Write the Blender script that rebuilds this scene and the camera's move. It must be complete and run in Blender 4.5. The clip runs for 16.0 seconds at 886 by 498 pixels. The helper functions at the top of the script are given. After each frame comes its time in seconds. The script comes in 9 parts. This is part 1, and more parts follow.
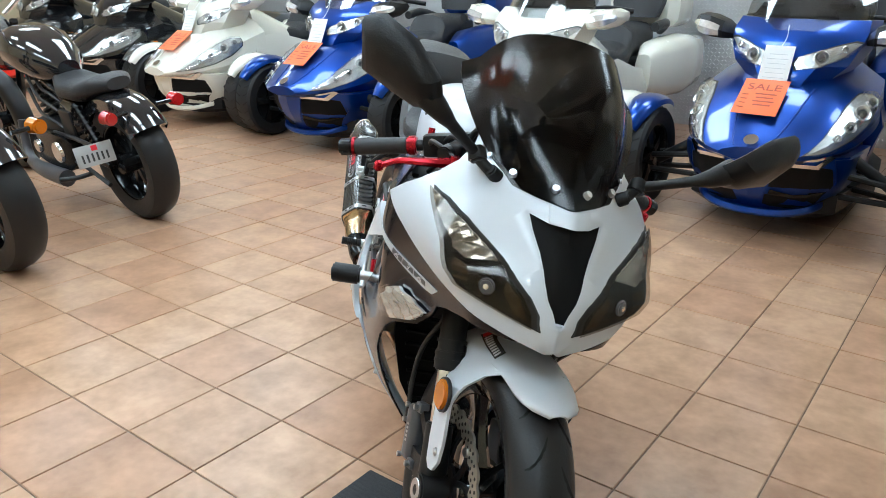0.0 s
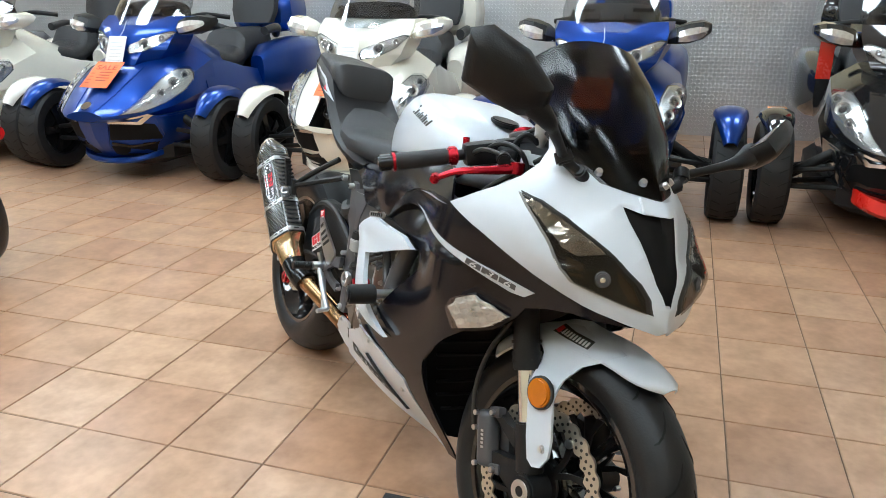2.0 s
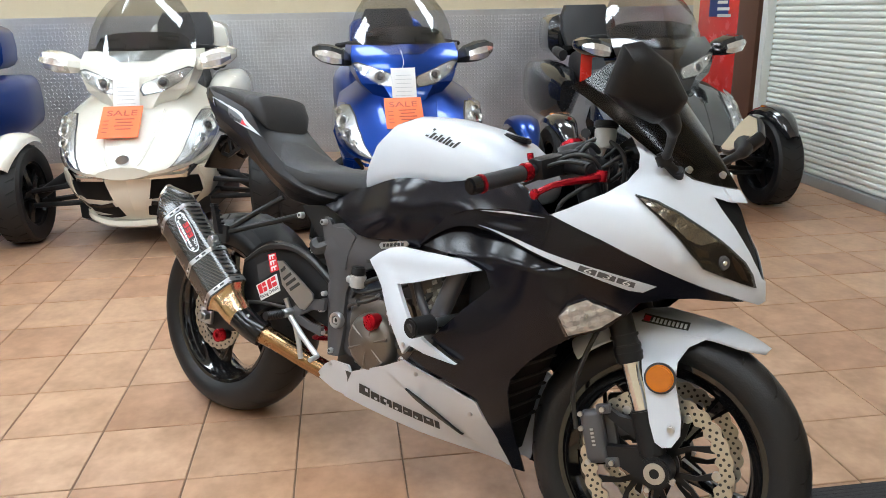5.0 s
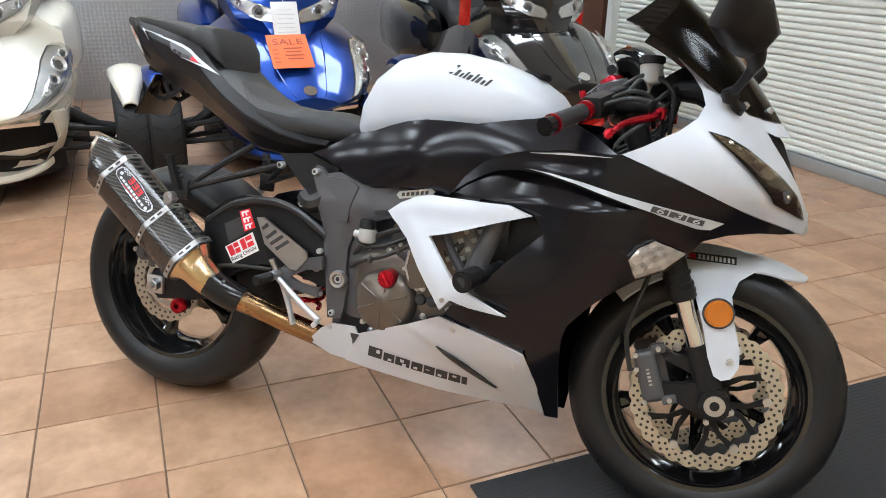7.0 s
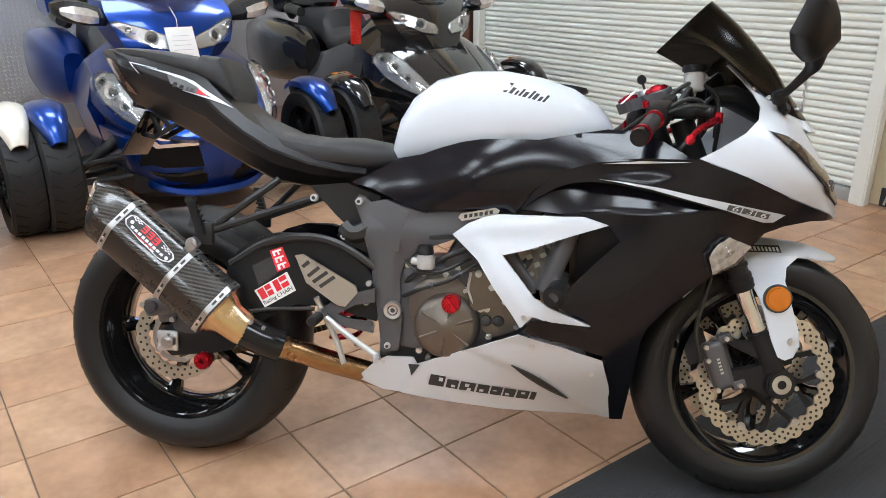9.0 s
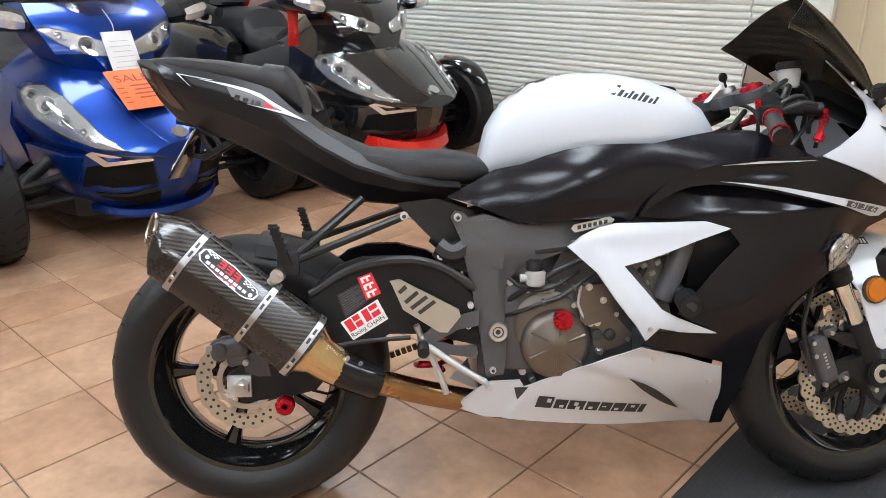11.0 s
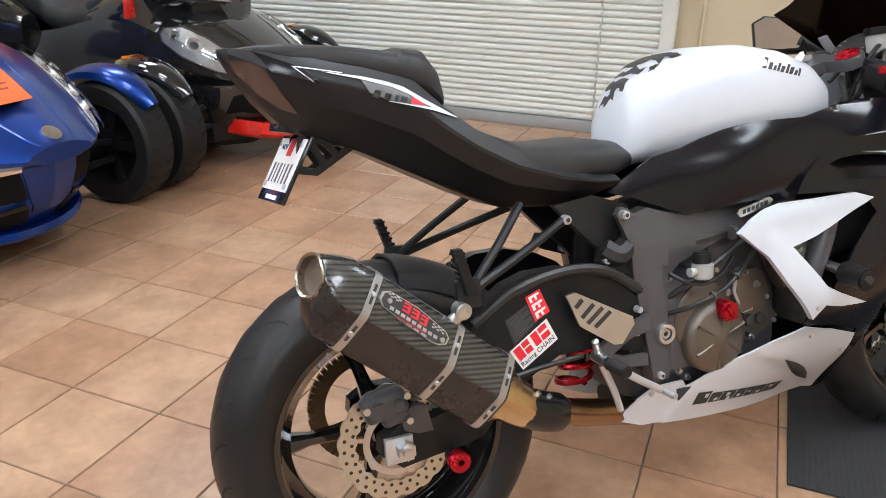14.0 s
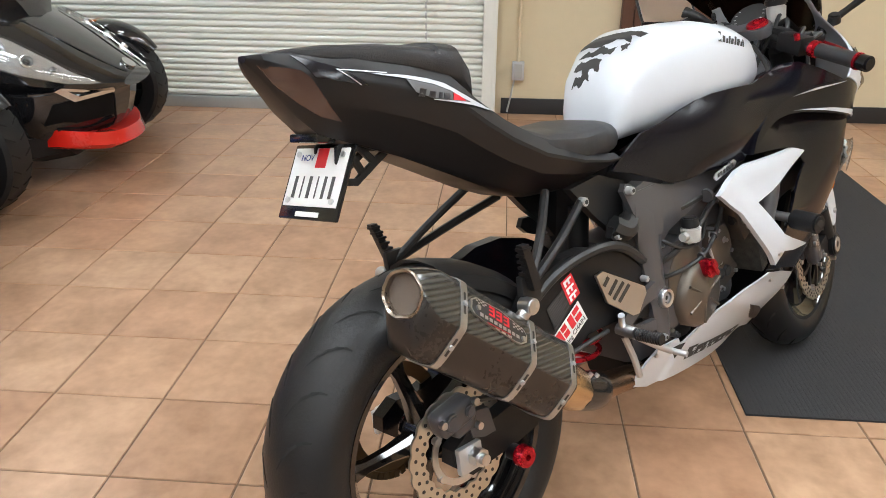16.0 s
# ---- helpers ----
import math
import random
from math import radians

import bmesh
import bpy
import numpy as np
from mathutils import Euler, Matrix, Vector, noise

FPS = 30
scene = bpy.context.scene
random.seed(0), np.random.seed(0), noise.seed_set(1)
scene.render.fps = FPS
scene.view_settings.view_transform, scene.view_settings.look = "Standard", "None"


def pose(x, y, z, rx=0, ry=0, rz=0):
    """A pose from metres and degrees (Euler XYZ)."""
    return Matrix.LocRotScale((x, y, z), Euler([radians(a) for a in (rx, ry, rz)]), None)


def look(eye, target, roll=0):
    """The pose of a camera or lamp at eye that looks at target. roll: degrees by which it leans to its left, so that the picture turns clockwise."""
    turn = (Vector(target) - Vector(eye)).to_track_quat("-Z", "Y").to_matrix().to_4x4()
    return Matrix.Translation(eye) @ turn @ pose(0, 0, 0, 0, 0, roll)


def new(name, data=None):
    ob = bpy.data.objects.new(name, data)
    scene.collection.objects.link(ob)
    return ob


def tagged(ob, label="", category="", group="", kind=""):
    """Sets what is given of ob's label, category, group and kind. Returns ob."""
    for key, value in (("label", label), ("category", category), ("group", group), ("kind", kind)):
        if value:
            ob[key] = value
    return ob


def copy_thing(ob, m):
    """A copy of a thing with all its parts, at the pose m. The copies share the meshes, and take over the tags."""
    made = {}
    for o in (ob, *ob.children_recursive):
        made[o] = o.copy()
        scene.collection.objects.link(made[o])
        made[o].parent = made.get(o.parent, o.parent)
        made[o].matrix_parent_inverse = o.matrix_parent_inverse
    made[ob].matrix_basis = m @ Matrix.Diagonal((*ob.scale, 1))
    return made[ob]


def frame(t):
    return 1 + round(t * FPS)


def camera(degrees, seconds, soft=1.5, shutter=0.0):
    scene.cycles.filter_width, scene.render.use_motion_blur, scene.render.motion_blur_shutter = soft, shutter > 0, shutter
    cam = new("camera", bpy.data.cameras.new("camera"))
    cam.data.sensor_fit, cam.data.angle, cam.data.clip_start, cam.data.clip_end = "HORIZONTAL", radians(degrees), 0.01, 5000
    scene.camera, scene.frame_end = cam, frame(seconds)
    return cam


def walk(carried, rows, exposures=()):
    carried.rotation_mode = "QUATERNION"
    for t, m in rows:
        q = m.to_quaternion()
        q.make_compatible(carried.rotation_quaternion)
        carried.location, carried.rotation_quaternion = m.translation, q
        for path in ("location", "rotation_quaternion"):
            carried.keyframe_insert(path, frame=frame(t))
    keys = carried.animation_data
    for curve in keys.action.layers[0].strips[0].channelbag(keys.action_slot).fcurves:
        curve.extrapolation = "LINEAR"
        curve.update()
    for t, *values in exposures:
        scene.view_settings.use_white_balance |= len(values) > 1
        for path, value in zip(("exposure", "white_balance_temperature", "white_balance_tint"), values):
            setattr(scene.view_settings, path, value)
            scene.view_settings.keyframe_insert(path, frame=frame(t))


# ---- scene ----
cam = camera(60.7, 16.0, soft=0.9)
PATH = [
    (0, (2.647, -0.17, 1.241), (0.788, 0.106, 0.559), 0.7),
    (0.5, (2.603, -0.277, 1.233), (0.772, 0.141, 0.544), 1.0),
    (1, (2.483, -0.368, 1.226), (0.695, 0.176, 0.512), -1.2),
    (1.5, (2.475, -0.535, 1.233), (0.732, 0.181, 0.563), 0.3),
    (2, (2.476, -0.737, 1.24), (0.803, 0.141, 0.585), -0.0),
    (2.5, (2.369, -0.827, 1.231), (0.761, 0.169, 0.583), 0.1),
    (3, (2.265, -0.911, 1.219), (0.718, 0.154, 0.532), 0.5),
    (3.5, (2.226, -1.102, 1.235), (0.795, 0.141, 0.597), 1.1),
    (4, (2.174, -1.229, 1.247), (0.822, 0.108, 0.626), -1.1),
    (4.2, (2.133, -1.243, 1.245), (0.806, 0.128, 0.644), -1.4),
    (6.3, (1.619, -1.535, 1.236), (0.765, 0.141, 0.558), -0.6),
    (6.5, (1.569, -1.515, 1.227), (0.744, 0.17, 0.532), -1.0),
    (7, (1.443, -1.513, 1.211), (0.744, 0.208, 0.47), 1.1),
    (7.5, (1.292, -1.614, 1.218), (0.765, 0.179, 0.504), 2.1),
    (8, (1.166, -1.718, 1.23), (0.72, 0.108, 0.547), 2.4),
    (8.5, (1.061, -1.686, 1.226), (0.621, 0.13, 0.513), 1.1),
    (8.7, (1.008, -1.652, 1.212), (0.63, 0.18, 0.505), 0.5),
    (10.8, (0.447, -1.581, 1.213), (0.5, 0.295, 0.522), 0.3),
    (11, (0.402, -1.531, 1.211), (0.469, 0.339, 0.505), -0.1),
    (11.5, (0.257, -1.471, 1.209), (0.463, 0.382, 0.485), 1.4),
    (12, (0.048, -1.471, 1.214), (0.399, 0.365, 0.502), 1.9),
    (12.5, (-0.053, -1.382, 1.206), (0.279, 0.446, 0.466), 2.2),
    (13, (-0.112, -1.228, 1.194), (0.332, 0.557, 0.41), 1.5),
    (13.5, (-0.179, -1.156, 1.192), (0.346, 0.599, 0.389), 1.7),
    (14, (-0.35, -1.111, 1.205), (0.354, 0.588, 0.418), 0.8),
    (14.5, (-0.448, -1.053, 1.213), (0.356, 0.609, 0.444), 1.6),
    (15, (-0.463, -0.925, 1.202), (0.468, 0.648, 0.39), -0.5),
    (15.5, (-0.538, -0.865, 1.198), (0.509, 0.612, 0.348), 2.3),
    (16, (-0.715, -0.826, 1.211), (0.471, 0.558, 0.387), 0.5),
]
walk(cam, [(t, look(eye, target, roll)) for t, eye, target, roll in PATH],
     exposures=[(0, 0.08, 5400, 1), (2, 0.08, 5650, 3), (3.5, 0.05, 5800, 6), (8, 0.05, 5850, 9), (11, 0.10, 5900, 11), (14.5, 0.08, 6000, 12), (16, 0.08, 6150, 10)])

# ---- world and light ----
world = bpy.data.worlds.new("world")
scene.world = world
world.use_nodes = True
world.node_tree.nodes["Background"].inputs[0].default_value = (0.9, 0.95, 1.0, 1)
world.node_tree.nodes["Background"].inputs[1].default_value = 0.15
LAMP_POWER = 16.8
scene.view_settings.exposure = 0.0

# the room is turned by 45 degrees against the motorcycle: u runs along the row of three-wheelers, v to the back wall
R2 = math.sqrt(0.5)


def uv(u, v, z=0.0):
    return Vector(((u - v) * R2, (u + v) * R2, z))


ROOM = Matrix(((R2, -R2, 0, 0), (R2, R2, 0, 0), (0, 0, 1, 0), (0, 0, 0, 1)))


# ---- materials ----
def surf(name, col, rough=0.5, metal=0.0, var=0.10, scale=6.0, bump=0.0, bscale=80.0, coat=0.0, rvar=0.08, spec=0.5):
    m = bpy.data.materials.new(name)
    m.use_nodes = True
    nt = m.node_tree
    b = nt.nodes["Principled BSDF"]
    tc = nt.nodes.new("ShaderNodeTexCoord")
    n1 = nt.nodes.new("ShaderNodeTexNoise")
    n1.inputs["Scale"].default_value, n1.inputs["Detail"].default_value = scale, 5
    n2 = nt.nodes.new("ShaderNodeTexNoise")
    n2.inputs["Scale"].default_value, n2.inputs["Detail"].default_value = scale * 14, 3
    nt.links.new(tc.outputs["Object"], n1.inputs["Vector"])
    nt.links.new(tc.outputs["Object"], n2.inputs["Vector"])
    add = nt.nodes.new("ShaderNodeMath")
    add.operation = "MULTIPLY_ADD"
    add.inputs[1].default_value, add.inputs[2].default_value = 0.35, 0.0
    nt.links.new(n2.outputs[0], add.inputs[0])
    sm = nt.nodes.new("ShaderNodeMath")
    sm.operation = "ADD"
    nt.links.new(n1.outputs[0], sm.inputs[0])
    nt.links.new(add.outputs[0], sm.inputs[1])
    ramp = nt.nodes.new("ShaderNodeMapRange")
    ramp.inputs["From Min"].default_value, ramp.inputs["From Max"].default_value = 0.35, 1.0
    ramp.inputs["To Min"].default_value, ramp.inputs["To Max"].default_value = 1 - var, 1 + var
    nt.links.new(sm.outputs[0], ramp.inputs["Value"])
    mul = nt.nodes.new("ShaderNodeVectorMath")
    mul.operation = "SCALE"
    mul.inputs[0].default_value = col[:3]
    nt.links.new(ramp.outputs[0], mul.inputs["Scale"])
    nt.links.new(mul.outputs[0], b.inputs["Base Color"])
    rr = nt.nodes.new("ShaderNodeMapRange")
    rr.inputs["From Min"].default_value, rr.inputs["From Max"].default_value = 0.35, 1.0
    rr.inputs["To Min"].default_value, rr.inputs["To Max"].default_value = max(rough - rvar, 0.02), min(rough + rvar, 1)
    nt.links.new(sm.outputs[0], rr.inputs["Value"])
    nt.links.new(rr.outputs[0], b.inputs["Roughness"])
    b.inputs["Metallic"].default_value = metal
    b.inputs["Coat Weight"].default_value = coat
    b.inputs["Coat Roughness"].default_value = 0.06
    b.inputs["Specular IOR Level"].default_value = spec
    if bump:
        n3 = nt.nodes.new("ShaderNodeTexNoise")
        n3.inputs["Scale"].default_value, n3.inputs["Detail"].default_value = bscale, 4
        nt.links.new(tc.outputs["Object"], n3.inputs["Vector"])
        bp_ = nt.nodes.new("ShaderNodeBump")
        bp_.inputs["Strength"].default_value, bp_.inputs["Distance"].default_value = bump, 0.004
        nt.links.new(n3.outputs[0], bp_.inputs["Height"])
        nt.links.new(bp_.outputs[0], b.inputs["Normal"])
    return m


def glass(name, col, rough=0.03, alpha=0.15):
    """A thin clear or tinted pane: mostly see-through, with a glossy face."""
    m = bpy.data.materials.new(name)
    m.use_nodes = True
    nt = m.node_tree
    nt.nodes.remove(nt.nodes["Principled BSDF"])
    o = nt.nodes["Material Output"]
    tr = nt.nodes.new("ShaderNodeBsdfTransparent")
    tr.inputs[0].default_value = (*col, 1)
    gl = nt.nodes.new("ShaderNodeBsdfGlossy")
    gl.inputs["Roughness"].default_value = rough
    mix = nt.nodes.new("ShaderNodeMixShader")
    fr = nt.nodes.new("ShaderNodeLayerWeight")
    fr.inputs[0].default_value = 0.5
    pw = nt.nodes.new("ShaderNodeMath")
    pw.operation = "POWER"
    pw.inputs[1].default_value = 5.0
    nt.links.new(fr.outputs["Facing"], pw.inputs[0])
    ad = nt.nodes.new("ShaderNodeMath")
    ad.operation = "ADD"
    ad.inputs[1].default_value = 0.04 + alpha * 0.3
    nt.links.new(pw.outputs[0], ad.inputs[0])
    nt.links.new(ad.outputs[0], mix.inputs[0])
    nt.links.new(tr.outputs[0], mix.inputs[1])
    nt.links.new(gl.outputs[0], mix.inputs[2])
    nt.links.new(mix.outputs[0], o.inputs[0])
    return m


def emitter(name, col, strength):
    m = bpy.data.materials.new(name)
    m.use_nodes = True
    b = m.node_tree.nodes["Principled BSDF"]
    b.inputs["Emission Color"].default_value = (*col, 1)
    b.inputs["Emission Strength"].default_value = strength
    b.inputs["Base Color"].default_value = (0.9, 0.9, 0.9, 1)
    return m


def tile_material(name, per_island):
    """Glazed clay: a tone for each tile, soft clouds across it and a fine grain."""
    m = bpy.data.materials.new(name)
    m.use_nodes = True
    nt = m.node_tree
    b = nt.nodes["Principled BSDF"]
    src = nt.nodes.new("ShaderNodeNewGeometry" if per_island else "ShaderNodeObjectInfo")
    key = src.outputs["Random Per Island" if per_island else "Random"]
    tone = nt.nodes.new("ShaderNodeValToRGB")
    tone.color_ramp.elements[0].color = (0.400, 0.232, 0.142, 1)
    tone.color_ramp.elements[1].color = (0.470, 0.305, 0.198, 1)
    mid = tone.color_ramp.elements.new(0.55)
    mid.color = (0.445, 0.275, 0.172, 1)
    nt.links.new(key, tone.inputs[0])
    tc = nt.nodes.new("ShaderNodeTexCoord")
    off = nt.nodes.new("ShaderNodeVectorMath")
    off.operation = "MULTIPLY_ADD"
    off.inputs[1].default_value = (37.0, 53.0, 11.0)
    nt.links.new(key, off.inputs[0])
    nt.links.new(tc.outputs["Object"], off.inputs[2])
    clouds = []
    for scale, detail in ((7.0, 6.0), (34.0, 5.0)):
        n = nt.nodes.new("ShaderNodeTexNoise")
        n.inputs["Scale"].default_value, n.inputs["Detail"].default_value = scale, detail
        nt.links.new(off.outputs[0], n.inputs["Vector"])
        clouds.append(n)
    both = nt.nodes.new("ShaderNodeMix")
    both.inputs[0].default_value = 0.3
    nt.links.new(clouds[0].outputs[0], both.inputs[2])
    nt.links.new(clouds[1].outputs[0], both.inputs[3])
    shade = nt.nodes.new("ShaderNodeValToRGB")
    shade.color_ramp.elements[0].position, shade.color_ramp.elements[1].position = 0.34, 0.66
    shade.color_ramp.elements[0].color = (0.72, 0.67, 0.62, 1)
    shade.color_ramp.elements[1].color = (1.13, 1.13, 1.12, 1)
    nt.links.new(both.outputs[0], shade.inputs[0])
    mul = nt.nodes.new("ShaderNodeVectorMath")
    mul.operation = "MULTIPLY"
    nt.links.new(tone.outputs[0], mul.inputs[0])
    nt.links.new(shade.outputs[0], mul.inputs[1])
    nt.links.new(mul.outputs[0], b.inputs["Base Color"])
    rough = nt.nodes.new("ShaderNodeMapRange")
    rough.inputs["To Min"].default_value, rough.inputs["To Max"].default_value = 0.24, 0.38
    nt.links.new(both.outputs[0], rough.inputs["Value"])
    nt.links.new(rough.outputs[0], b.inputs["Roughness"])
    b.inputs["Specular IOR Level"].default_value = 0.45
    return m


def carbon_material():
    m = surf("carbon_fibre", (0.03, 0.03, 0.032), 0.22, 0.0, 0.1, 9, coat=0.5, spec=0.4)
    nt = m.node_tree
    b = nt.nodes["Principled BSDF"]
    tc = next(n for n in nt.nodes if n.type == "TEX_COORD")
    waves = []
    for turn in (0.7, -0.7):
        mp = nt.nodes.new("ShaderNodeMapping")
        mp.inputs["Rotation"].default_value = (0, turn + 0.65, 0)
        nt.links.new(tc.outputs["Object"], mp.inputs[0])
        w = nt.nodes.new("ShaderNodeTexWave")
        w.inputs["Scale"].default_value = 40
        nt.links.new(mp.outputs[0], w.inputs["Vector"])
        waves.append(w)
    waves[1].inputs["Scale"].default_value = 30
    mx = nt.nodes.new("ShaderNodeMath")
    mx.operation = "MULTIPLY_ADD"
    mx.inputs[1].default_value = 0.10
    half = nt.nodes.new("ShaderNodeMath")
    half.operation = "MULTIPLY"
    half.inputs[1].default_value = 0.90
    nt.links.new(waves[0].outputs["Fac"], half.inputs[0])
    nt.links.new(waves[1].outputs["Fac"], mx.inputs[0])
    nt.links.new(half.outputs[0], mx.inputs[2])
    cr = nt.nodes.new("ShaderNodeValToRGB")
    cr.color_ramp.elements[0].color = (0.012, 0.012, 0.013, 1)
    cr.color_ramp.elements[1].color = (0.062, 0.059, 0.052, 1)
    nt.links.new(mx.outputs[0], cr.inputs[0])
    nt.links.new(cr.outputs[0], b.inputs["Base Color"])
    return m


